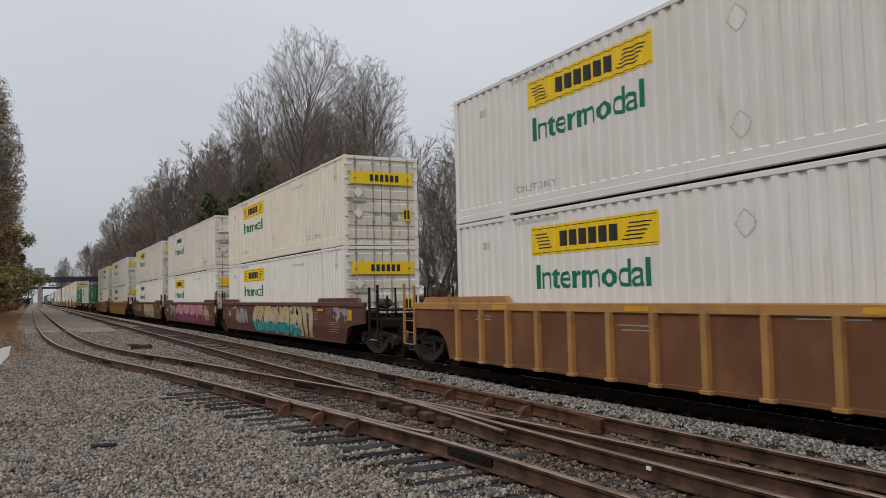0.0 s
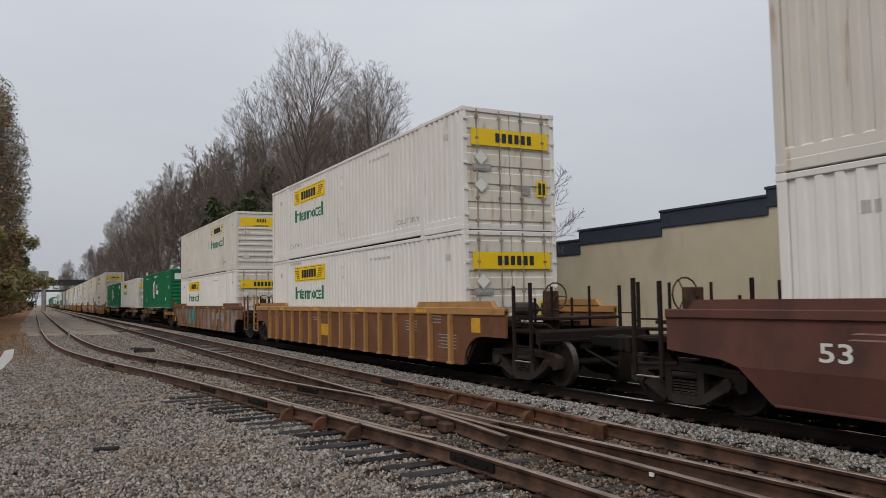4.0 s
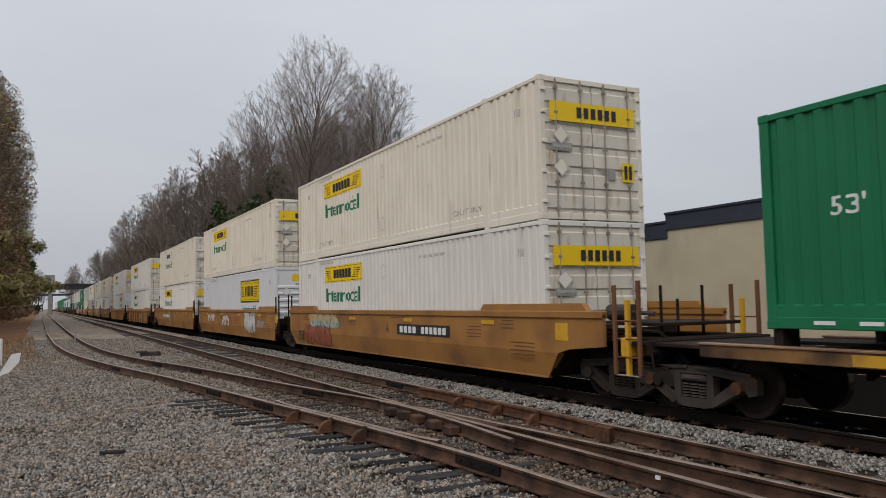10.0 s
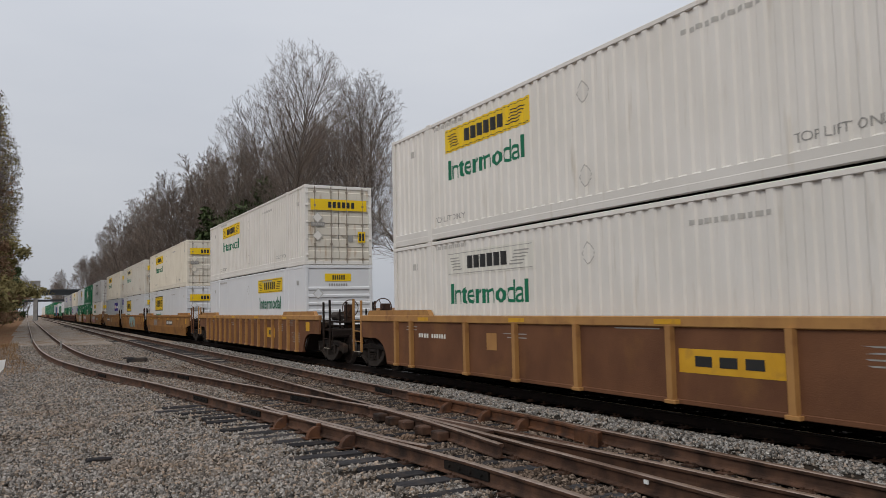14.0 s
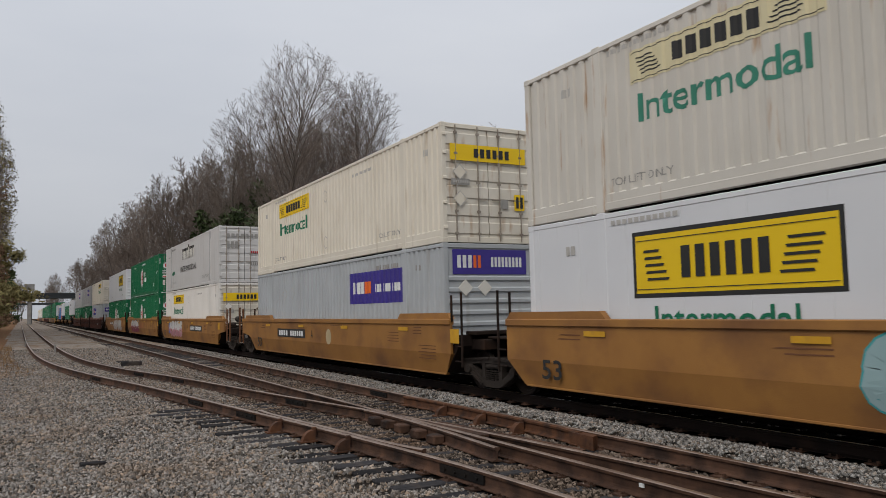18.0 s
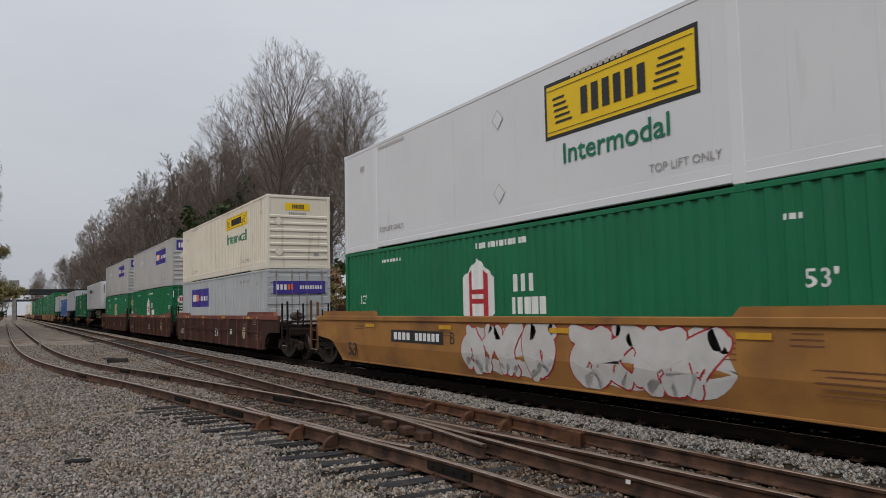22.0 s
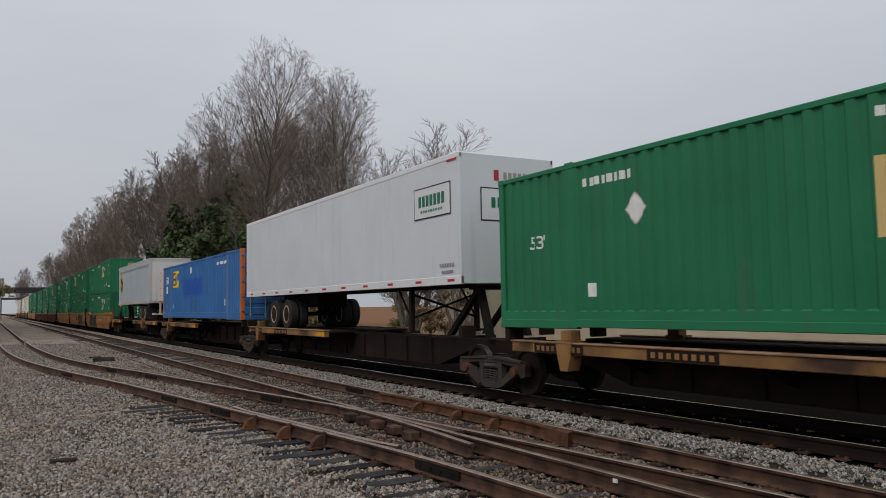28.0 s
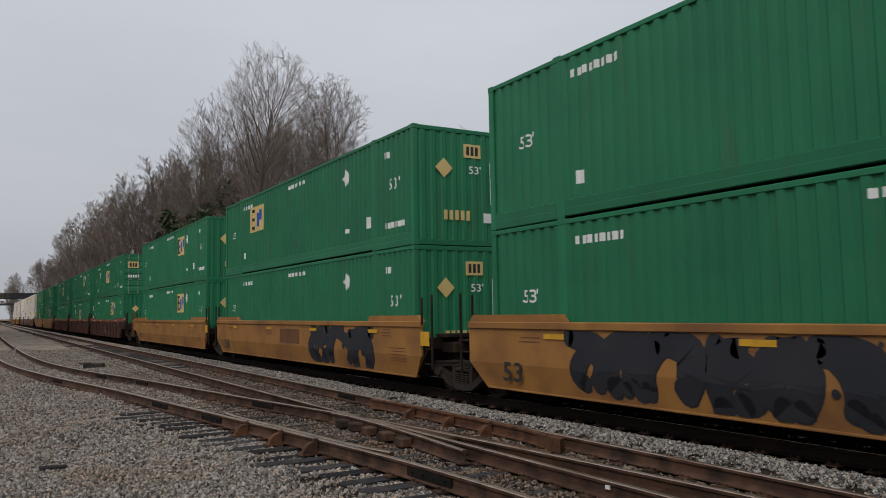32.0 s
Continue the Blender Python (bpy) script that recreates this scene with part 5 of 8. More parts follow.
def yellow_sign(parent, y0, y1, z0, z1, style, pressed=True):
    """The carrier's yellow panel: drawn as a plain panel with bars and slanting lines."""
    panel = {"new": "signyellow", "framed": "signyellow", "faded": "fadedfilm", "pale": "paleyellow"}[style]
    ink = "fadeink" if style == "faded" else "ink"
    if style == "framed":
        part("sign_border", plate(y0 - 0.07, y1 + 0.07, z0 - 0.07, z1 + 0.07, "ink", pressed, 0.003), "", parent)
    s = part("sign_panel", plate(y0, y1, z0, z1, panel, pressed, 0.006), "", parent, "yellow carrier sign panel" if style != "faded" else "bleached carrier sign panel")
    w, h = y1 - y0, z1 - z0
    x = -CW - 0.004
    part("sign_name", kept(("signbars", y0, y1, z0, z1, ink, pressed), lambda: folded(bars(y0 + 0.27 * w, y0 + 0.74 * w, z0 + 0.24 * h, z0 + 0.76 * h, 6, 0.36, x).mesh("sign_name", "ink"), pressed)), "", s)

    def lines():
        f = Form()
        for k in range(5):
            z = z0 + h * (0.24 + 0.12 * k)
            t = h * 0.022
            a, b = y0 + w * (0.05 + 0.012 * (4 - k)), y0 + w * (0.20 + 0.01 * (4 - k))
            film(f, [(a, z - t), (b, z - t), (b + 0.02, z + t), (a + 0.02, z + t)], x)
            a, b = y1 - w * (0.20 - 0.014 * k), y1 - w * (0.05 + 0.012 * (4 - k) * 0.4)
            film(f, [(a, z - t), (b, z - t), (b - 0.02, z + t), (a - 0.02, z + t)], x)
        for z in (z0 + 0.07 * h, z1 - 0.09 * h):
            film(f, [(y0 + 0.03, z - 0.006), (y1 - 0.03, z - 0.006), (y1 - 0.03, z + 0.006), (y0 + 0.03, z + 0.006)], x)
        return folded(f.mesh("sign_stripe", ink), pressed)
    part("sign_stripe", kept(("signlines", y0, y1, z0, z1, ink, pressed), lines), "", s)
    return s


def ring_diamond(put, r, mat, kept_key):
    """A thin outlined diamond: a worn outline with the wall's own paint inside."""
    def build():
        f = Form()
        q = [(-r, 0), (0, -r), (r, 0), (0, r)]
        for k in range(4):
            a, b = q[k], q[(k + 1) % 4]
            f.add([put(*a), put(*b), put(b[0] * 0.86, b[1] * 0.86), put(a[0] * 0.86, a[1] * 0.86)], [(0, 1, 2, 3)], 0)
        f.add([put(a * 0.86, c * 0.86) for a, c in q], [(0, 1, 2, 3)], 1)
        return f.mesh("placard", "faintink", mat)
    return kept(kept_key, build)


def diamond(parent, y, z, r, mat, label="", pressed=True):
    key = ("diamond", y, z, r, mat, pressed)
    me = MESHES.get(key)
    if me is None:
        me = folded(ring_diamond(lambda a, c: (-CW - 0.003, y + a, z + c), r, mat, key), pressed, 0.005)
    return part("placard", me, "", parent, label)


def frame_parts(top, body, post, lift_label=""):
    """Corner posts, lifting posts, rails, roof and floor."""
    for sx in (-1, 1):
        for y0, y1, nm in ((0.0, 0.15, "corner_post"), (CL - 0.15, CL, "corner_post"), (P0, P1, "lifting_post"), (CL - P1, CL - P0, "lifting_post")):
            a, b = sorted((sx * CW, sx * (CW - 0.13)))
            def upright():
                f = Form().box(a, b, y0, y1, 0.0, CH + (0.012 if nm == "lifting_post" else 0), 0.012)
                if nm == "corner_post":
                    # castings at head and foot stand a little proud
                    c, d = sorted((sx * (CW + 0.007), sx * (CW - 0.15)))
                    for z in (-0.006, CH - 0.112):
                        f.box(c, d, y0 - 0.006, y1 + 0.006, z, z + 0.118, 0.012)
                return f.mesh(nm, post)
            m = kept((nm, sx, y0, post), upright)
            part(nm, m, "", top, lift_label if nm == "lifting_post" else "")
        a, b = sorted((sx * (CW - 0.002), sx * (CW - 0.11)))
        part("top_rail", kept(("top", sx, body), lambda: Form().box(a, b, 0.15, CL - 0.15, 2.79, CH - 0.004, 0.012).mesh("top_rail", body)), "", top)

        def low():
            f = Form()
            f.box(a, b, 0.15, P0, 0.0, 0.16, 0.012)
            f.box(a, b, P1, CL - P1, 0.03, 0.17, 0.012)
            f.box(a, b, CL - P0, CL - 0.15, 0.0, 0.16, 0.012)
            # smooth band under the pressing
            c, d = sorted((sx * (CW - 0.010), sx * (CW - 0.09)))
            for y0, y1 in ((0.15, P0), (P1, CL - P1), (CL - P0, CL - 0.15)):
                f.slab([(c if sx < 0 else d, 0.15), (c if sx < 0 else d, 0.30), ((c if sx < 0 else d) - sx * 0.05, 0.335), (d if sx < 0 else c, 0.335), (d if sx < 0 else c, 0.15)], "y", y0, y1)
            return f.mesh("bottom_rail", body)
        part("bottom_rail", kept(("low", sx, body), low), "", top)

    def roof():
        f = Form()
        f.box(-CW + 0.1, CW - 0.1, 0.1, CL - 0.1, CH - 0.07, CH - 0.03)
        y = 0.4
        while y < CL - 0.4:
            f.box(-CW + 0.12, CW - 0.12, y, y + 0.12, CH - 0.03, CH - 0.012)
            y += 0.6
        return f.mesh("roof", body)
    part("roof", kept(("roof", body), roof), "", top)
    part("floor", kept("floor", lambda: Form().box(-CW + 0.05, CW - 0.05, 0.05, CL - 0.05, 0.05, 0.13).mesh("floor", "deck")), "", top)
    # lifting castings, dark
    for y in (P0 + 0.01, CL - P1 + 0.01):
        part("lift_casting", kept(("cast", y, body), lambda: Form().box(-CW - 0.006, -CW + 0.12, y, y + 0.20, CH - 0.10, CH + 0.018, 0.01).mesh("lift_casting", body)), "", top)


def front_end(top, kind, mat, sign=-1):
    """End wall at the front (sign -1) or the rear (sign 1): doors or a closed nose."""
    if kind == "doors":
        for k in (0, 1):
            d = part("door", door_mesh(sign, "whitedoor" if mat in ("white", "cream", "rusty") else mat, k), "", top)
            y = -0.005 if sign < 0 else CL + 0.005
            for x in ((-0.92, -0.30) if k == 0 else (0.30, 0.92)):
                def rods():
                    f = Form().rod((x, y - 0.012 * -sign, 0.05), (x, y - 0.012 * -sign, 2.84), 0.017, 6)
                    for z in (0.22, 0.75, 1.45, 2.15, 2.65):
                        f.box(x - 0.045, x + 0.045, min(y, y - 0.03 * -sign), max(y, y - 0.03 * -sign), z - 0.025, z + 0.025)
                    f.box(x - 0.02, x + 0.22 * (1 if x < 0 else -1) if x < 0 else x + 0.02, min(y, y + 0.03 * sign), max(y, y + 0.03 * sign), 1.05, 1.08) if x < 0 else f.box(x - 0.22, x + 0.02, min(y, y + 0.03 * sign), max(y, y + 0.03 * sign), 1.05, 1.08)
                    return f.mesh("lock_rod", "rod")
                part("lock_rod", kept(("lock", sign, x), rods), "", d)

            def hinges():
                f = Form()
                x0 = -1.27 if k == 0 else 1.17
                for z in (0.35, 0.95, 1.55, 2.15, 2.6):
                    f.box(x0, x0 + 0.10, min(y - 0.01, y + sign * 0.03), max(y + 0.01, y + sign * 0.03), z - 0.035, z + 0.035, 0.008)
                return f.mesh("hinge", mat)
            part("hinge", kept(("hinge", sign, k, mat), hinges), "", d)
    elif kind == "nose":
        part("end_wall", nose_mesh(sign, mat, 7), "", top)
    else:
        part("end_wall", upright_nose_mesh(sign, mat), "", top)
    y0, y1 = (0.0, 0.10) if sign < 0 else (CL - 0.10, CL)
    part("end_sill", kept(("sill", sign, mat), lambda: Form().box(-1.165, 1.165, y0, y1, 0.0, 0.14, 0.01).mesh("end_sill", mat)), "", top)
    part("end_header", kept(("header", sign, mat), lambda: Form().box(-1.165, 1.165, y0, y1, 2.77, CH - 0.003, 0.01).mesh("end_header", mat)), "", top)


def front_film(top, name, x0, x1, z0, z1, mat, label="", y=-0.034):
    f = Form().add([(x0, y, z0), (x1, y, z0), (x1, y, z1), (x0, y, z1)], [(0, 1, 2, 3)])
    return part(name, kept(("ff", x0, x1, z0, z1, mat, y), lambda: f.mesh(name, mat)), "", top, label)


def front_bars(top, x0, x1, z0, z1, n, mat, y=-0.040, gap=0.34):
    def build():
        f = Form()
        w = (x1 - x0) / n
        for i in range(n):
            a, b = x0 + i * w + gap * w / 2, x0 + (i + 1) * w - gap * w / 2
            f.add([(a, y, z0), (b, y, z0), (b, y, z1), (a, y, z1)], [(0, 1, 2, 3)])
        return f.mesh("marking", mat)
    return part("marking", kept(("fbars", x0, x1, z0, z1, n, mat, y), build), "", top)


def side_bars(top, y0, y1, z0, z1, n, mat, pressed=True):
    return part("marking", kept(("sbars", y0, y1, z0, z1, n, mat, pressed), lambda: folded(bars(y0, y1, z0, z1, n).mesh("marking", mat), pressed, 0.004)), "", top)


def yellow_white(front="doors", style="new", body="white", flat=False, word="lettergreen"):
    """White container with the yellow carrier sign; front: which end leads."""
    words = {"white": "white", "cream": "cream-white", "rusty": "rust-streaked white", "bright": "bright white flat-sided"}[body]
    sign_words = {"new": "yellow sign", "pale": "faded pale yellow sign", "faded": "bleached colourless sign", "framed": "black-framed yellow sign"}[style]
    top = tagged(new("container"), f"{words} long container with {sign_words} and green lettering", "container", group="freight containers")
    for s in (-1, 1):
        part("side_wall", side_mesh("flat" if flat else "pressed", s, body), "", top)
    frame_parts(top, body, body)
    front_end(top, front, body, -1)
    front_end(top, "nose" if front == "doors" else "doors", body, 1)
    n = 0.0 if front != "doors" else 1.0

    def y_(a):       # distance from the nose to place along the car
        return a if not n else 16.15 - a
    a, b = sorted((y_(2.83), y_(6.40)))
    hi = (2.02, 2.57)
    if style == "framed":
        hi = (1.50, 2.42)
    yellow_sign(top, a, b, *hi, style, not flat)
    c, d = sorted((y_(3.02), y_(6.15)))
    if style == "framed":
        place_letters(top, "Intermodal", c + 0.35, 0.93, 0.37, d - c - 0.55, word, pressed=not flat)
    else:
        place_letters(top, "Intermodal", c, 1.36, 0.47, d - c, word, pressed=not flat)
    for z in (2.20, 0.68):
        diamond(top, y_(8.06), z, 0.21, body, pressed=not flat)
    for yy in (12.45, 2.42):
        place_letters(top, "TOP LIFT ONLY", yy, 0.42, 0.13, 1.42, "fadeink", pressed=not flat)
    side_bars(top, 12.35, 13.9, 2.66, 2.74, 11, "faintink", not flat)
    side_bars(top, 4.2, 5.7, 2.44, 2.52, 10, "faintink", not flat)
    side_bars(top, 0.75, 1.0, 2.2, 2.36, 2, "faintink", not flat)
    side_bars(top, 14.85, 15.15, 2.24, 2.40, 2, "faintink", not flat)
    if front == "doors":
        fs = front_film(top, "sign_panel", -1.08, 1.08, 1.98, 2.38, {"faded": "fadedfilm"}.get(style, "signyellow"), y=-0.030)
        front_bars(fs, -0.45, 0.62, 2.07, 2.29, 6, "ink")
        front_film(top, "decal", -1.06, -0.55, 1.38, 1.54, "fadeink", "grey warning decal", y=-0.030)
        front_bars(top, -1.02, -0.58, 1.43, 1.49, 7, "faintink")
        front_film(top, "decal", 0.72, 1.02, 0.82, 1.22, "signyellow", "yellow notice decal", y=-0.030)
        front_bars(top, 0.75, 0.99, 0.88, 1.16, 2, "ink")
        front_film(top, "decal", 0.34, 0.54, 0.85, 1.08, "fadeink", y=-0.030)
        for z in (1.70, 1.05):
            part("placard", ring_diamond(lambda a, c: (-0.82 + a, -0.036, z + c), 0.2, body, ("fdia", z, body)), "", top)
    else:
        wide = 2.05 if body == "rusty" else 1.0
        fs = front_film(top, "sign_panel", -0.05 - wide / 2, -0.05 + wide / 2, 2.58 - 0.28 * (1.55 if wide > 1 else 1), 2.58, {"faded": "fadedfilm"}.get(style, "signyellow"), y=0.018)
        front_bars(fs, -0.28, 0.22, 2.36, 2.52, 6, "ink", y=0.012)
        front_bars(top, -0.42, 0.32, 2.12, 2.22, 8, "fadeink", y=0.018)
        front_film(top, "decal", 0.60, 0.80, 0.52, 0.72, "fadeink", y=-0.008)
        for x, z in ((-0.82, 1.86), (-0.80, 0.66)):
            part("placard", ring_diamond(lambda a, c: (x + a, -0.014, z + c), 0.2, body, ("ndia", x, z, body)), "", top)
    return top


def green_hub(front="doors"):
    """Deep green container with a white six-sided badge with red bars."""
    top = tagged(new("container"), "deep green long container with a white badge and white markings", "container", group="freight containers")
    for s in (-1, 1):
        part("side_wall", side_mesh("pressed", s, "hub"), "", top)
    frame_parts(top, "hub", "hub")
    front_end(top, front, "hub", -1)
    front_end(top, "nose" if front == "doors" else "doors", "hub", 1)
    o = 0.0
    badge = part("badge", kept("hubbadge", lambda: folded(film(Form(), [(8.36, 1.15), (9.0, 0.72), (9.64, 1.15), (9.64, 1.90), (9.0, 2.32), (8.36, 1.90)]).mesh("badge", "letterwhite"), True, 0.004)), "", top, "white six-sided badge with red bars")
    rd = Form()
    film(rd, [(8.62, 1.02), (8.78, 0.92), (8.78, 2.08), (8.62, 1.98)], -CW - 0.006)
    film(rd, [(9.22, 0.92), (9.38, 1.02), (9.38, 1.98), (9.22, 2.08)], -CW - 0.006)
    film(rd, [(8.78, 1.56), (9.22, 1.56), (9.22, 1.66), (8.78, 1.66)], -CW - 0.006)
    film(rd, [(8.78, 1.36), (9.22, 1.36), (9.22, 1.46), (8.78, 1.46)], -CW - 0.006)
    part("badge_mark", kept("hubred", lambda: folded(rd.mesh("badge_mark", "letterred"), True, 0.008)), "", badge)
    side_bars(top, 6.95, 7.75, 1.58, 1.92, 3, "letterwhite")
    side_bars(top, 6.62, 7.80, 1.14, 1.47, 5, "letterwhite")
    place_letters(top, "53'", 0.80, 1.46, 0.25, 0.46, "letterwhite")
    place_letters(top, "53'", 14.80, 1.42, 0.25, 0.50, "letterwhite")
    side_bars(top, 7.2, 9.1, 2.52, 2.64, 12, "letterwhite")
    side_bars(top, 1.22, 1.55, 2.34, 2.42, 3, "letterwhite")
    side_bars(top, 12.7, 13.8, 2.50, 2.58, 10, "letterwhite")
    side_bars(top, 2.42, 2.66, 0.62, 0.86, 2, "letterwhite")
    side_bars(top, 13.55, 13.8, 0.55, 0.80, 1, "letterwhite")

    def dashes():
        f = Form()
        y = 0.4
        while y < 15.7:
            if not (P0 - 0.3 < y < P1 or CL - P1 - 0.3 < y < CL - P0):
                film(f, [(y, 0.06), (y + 0.30, 0.06), (y + 0.30, 0.11), (y, 0.11)], -CW - 0.004)
            y += 0.62
        return f.mesh("reflector", "letterwhite")
    part("reflector", kept("hubdash", dashes), "", top)
    if front == "doors":
        b = part("badge", kept("hubdoorbadge", lambda: Form().add([(x, -0.034, z) for x, z in ((-0.98, 1.93), (-0.77, 1.80), (-0.56, 1.93), (-0.56, 2.17), (-0.77, 2.30), (-0.98, 2.17))], [(0, 1, 2, 3, 4, 5)]).mesh("badge", "letterwhite")), "", top)
        front_bars(b, -0.88, -0.66, 1.93, 2.17, 2, "letterred")
        for x0, x1, z0, z1, n_, mt in ((-0.48, -0.12, 2.06, 2.14, 4, "letterwhite"), (-0.48, -0.12, 1.93, 2.01, 5, "letterwhite"), (0.12, 0.62, 2.06, 2.20, 4, "letterwhite"), (0.12, 0.88, 1.84, 1.98, 7, "letterwhite"),
                                   (-1.05, -0.25, 1.61, 1.68, 9, "letterwhite"), (-1.05, -0.25, 1.46, 1.53, 9, "letterwhite"), (0.15, 1.0, 1.62, 1.67, 12, "letterwhite"), (0.15, 1.0, 1.53, 1.58, 12, "letterwhite"), (0.15, 1.0, 1.44, 1.48, 12, "letterwhite"),
                                   (0.60, 1.04, 0.68, 0.94, 1, "yellow"), (0.15, 0.54, 0.70, 0.92, 1, "fadedfilm"), (-1.04, -0.82, 0.62, 0.98, 1, "fadedfilm"), (-0.44, -0.20, 0.72, 0.95, 1, "letterwhite"), (-1.08, -0.58, 1.16, 1.36, 1, "fadedfilm"),
                                   (-1.04, -0.62, 1.20, 1.25, 1, "letterred"), (0.66, 0.98, 1.12, 1.28, 2, "letterwhite")):
            front_bars(top, x0, x1, z0, z1, n_, mt, gap=0.22, y=-0.034 - (0.004 if mt == "letterred" else 0))
        for x0, mt in ((-1.1, "letterwhite"), (-0.75, "redtape"), (-0.4, "letterwhite"), (0.1, "redtape"), (0.45, "letterwhite"), (0.8, "redtape")):
            front_bars(top, x0, x0 + 0.3, 0.05, 0.10, 1, mt, gap=0.0, y=-0.006)
        for x in (-1.22, -0.06, 0.06, 1.22):
            front_bars(top, x - 0.04, x + 0.04, 2.15, 2.62, 1, "letterwhite", y=-0.034)
    else:
        b = front_film(top, "badge", -1.0, -0.55, 2.15, 2.6, "letterwhite", y=0.016)
        front_bars(top, -0.45, 0.0, 2.25, 2.5, 4, "letterwhite", y=0.016)
        front_bars(top, 0.1, 0.5, 0.42, 0.72, 1, "letterwhite", y=-0.010)
    return top


def green_emp(front="doors", shade="emp", plain=False, rear_panel=False):
    """Faded green container with a tan panel that carries dark and blue blocks."""
    top = tagged(new("container"), "faded green long container with a small tan panel and white markings", "container", group="freight containers")
    for s in (-1, 1):
        part("side_wall", side_mesh("pressed", s, shade), "", top)
    frame_parts(top, shade, shade)
    front_end(top, front, shade, -1)
    front_end(top, "upright" if front == "doors" else "doors", shade, 1)
    y0, y1, z0, z1 = (7.20, 8.72, 1.13, 2.07) if front == "doors" else (4.50, 6.02, 1.48, 2.42)
    if rear_panel:
        y0, y1 = 11.4, 12.92
    if not plain:
        emp_panel(top, y0, y1, z0, z1)
    diamond(top, 12.55 if front == "doors" else 3.95, 1.92 if front == "doors" else 2.18, 0.26, "letterwhite", "white placard")
    place_letters(top, "53'", 0.75, 1.45, 0.29, 0.58, "letterwhite")
    place_letters(top, "53'", 14.85, 1.45, 0.25, 0.48, "letterwhite")
    side_bars(top, 7.2, 8.7, 2.52, 2.64, 10, "letterwhite")
    side_bars(top, 1.25, 1.6, 2.28, 2.44, 2, "letterwhite")
    side_bars(top, 2.35, 2.72, 0.62, 0.92, 1, "letterwhite")
    side_bars(top, 12.6, 13.8, 2.42, 2.56, 8, "letterwhite")
    side_bars(top, 13.5, 13.75, 0.55, 0.78, 1, "letterwhite")
    side_bars(top, 3.75, 4.05, 0.62, 0.74, 1, "letterwhite")
    side_bars(top, 0.5, 1.6, 0.50, 0.64, 6, "letterwhite")
    if front == "doors":
        p = front_film(top, "panel", -1.0, -0.25, 1.9, 2.35, "tan", y=-0.03)
        front_bars(p, -0.9, -0.35, 1.98, 2.27, 3, "ink", y=-0.036)
        for x0, x1, z in ((0.15, 0.9, 1.95), (0.15, 1.0, 1.6), (-1.0, -0.2, 1.2), (0.2, 0.9, 0.8)):
            front_bars(top, x0, x1, z, z + 0.2, 5, "letterwhite", y=-0.03)
    else:
        p = front_film(top, "panel", 0.12, 0.62, 2.18, 2.52, "tan", y=-0.006)
        front_bars(p, 0.18, 0.56, 2.24, 2.46, 3, "ink", y=-0.010)
        ob = part("lettering", kept("empfront53", lambda: lettering("53'", 0.2, 0.36, "letterwhite").copy()), "", top)
        ob.matrix_basis = Matrix.Translation((0.62, -0.012, 1.78)) @ Matrix.Rotation(radians(90), 4, "Z")
        f = Form().slab([(-0.45 - 0.24, 1.88), (-0.45, 1.88 - 0.24), (-0.45 + 0.24, 1.88), (-0.45, 1.88 + 0.24)], "y", -0.02, 0.0)
        part("placard", kept("empdia", lambda: f.mesh("placard", "tan")), "", top)
        front_bars(top, 0.86, 0.98, 1.05, 2.1, 1, "letterwhite", y=-0.008)
        front_bars(top, 0.60, 1.02, 0.58, 0.82, 1, "letterwhite", y=-0.008)
        front_bars(top, -0.5, 0.3, 0.62, 0.86, 5, "tan", y=-0.008)
    return top


def emp_panel(top, y0, y1, z0, z1, mat="tan"):
    p = part("panel", plate(y0, y1, z0, z1, mat, True, 0.006), "", top, "tan panel with dark and blue blocks")
    w, h = y1 - y0, z1 - z0
    f, g = Form(), Form()
    a, b = y1 - 0.08 * w, y1 - 0.16 * w
    x = -CW - 0.003
    film(f, [(b, z0 + 0.1 * h), (a, z0 + 0.1 * h), (a, z0 + 0.9 * h), (b, z0 + 0.9 * h)], x)
    for z in (0.1, 0.44, 0.78):
        film(f, [(y1 - 0.40 * w, z0 + z * h), (b, z0 + z * h), (b, z0 + (z + 0.12) * h), (y1 - 0.40 * w, z0 + (z + 0.12) * h)], x - 0.001)
    part("panel_block", kept(("empk", y0, z0), lambda: folded(f.mesh("panel_block", "ink"), True)), "", p)
    film(g, [(y1 - 0.66 * w, z0 + 0.18 * h), (y1 - 0.46 * w, z0 + 0.18 * h), (y1 - 0.46 * w, z0 + 0.72 * h), (y1 - 0.66 * w, z0 + 0.72 * h)], x)
    film(g, [(y1 - 0.92 * w, z0 + 0.42 * h), (y1 - 0.72 * w, z0 + 0.42 * h), (y1 - 0.72 * w, z0 + 0.82 * h), (y1 - 0.92 * w, z0 + 0.82 * h)], x)
    part("panel_block", kept(("empb", y0, z0), lambda: folded(g.mesh("panel_block", "filmblue"), True)), "", p)
    return p


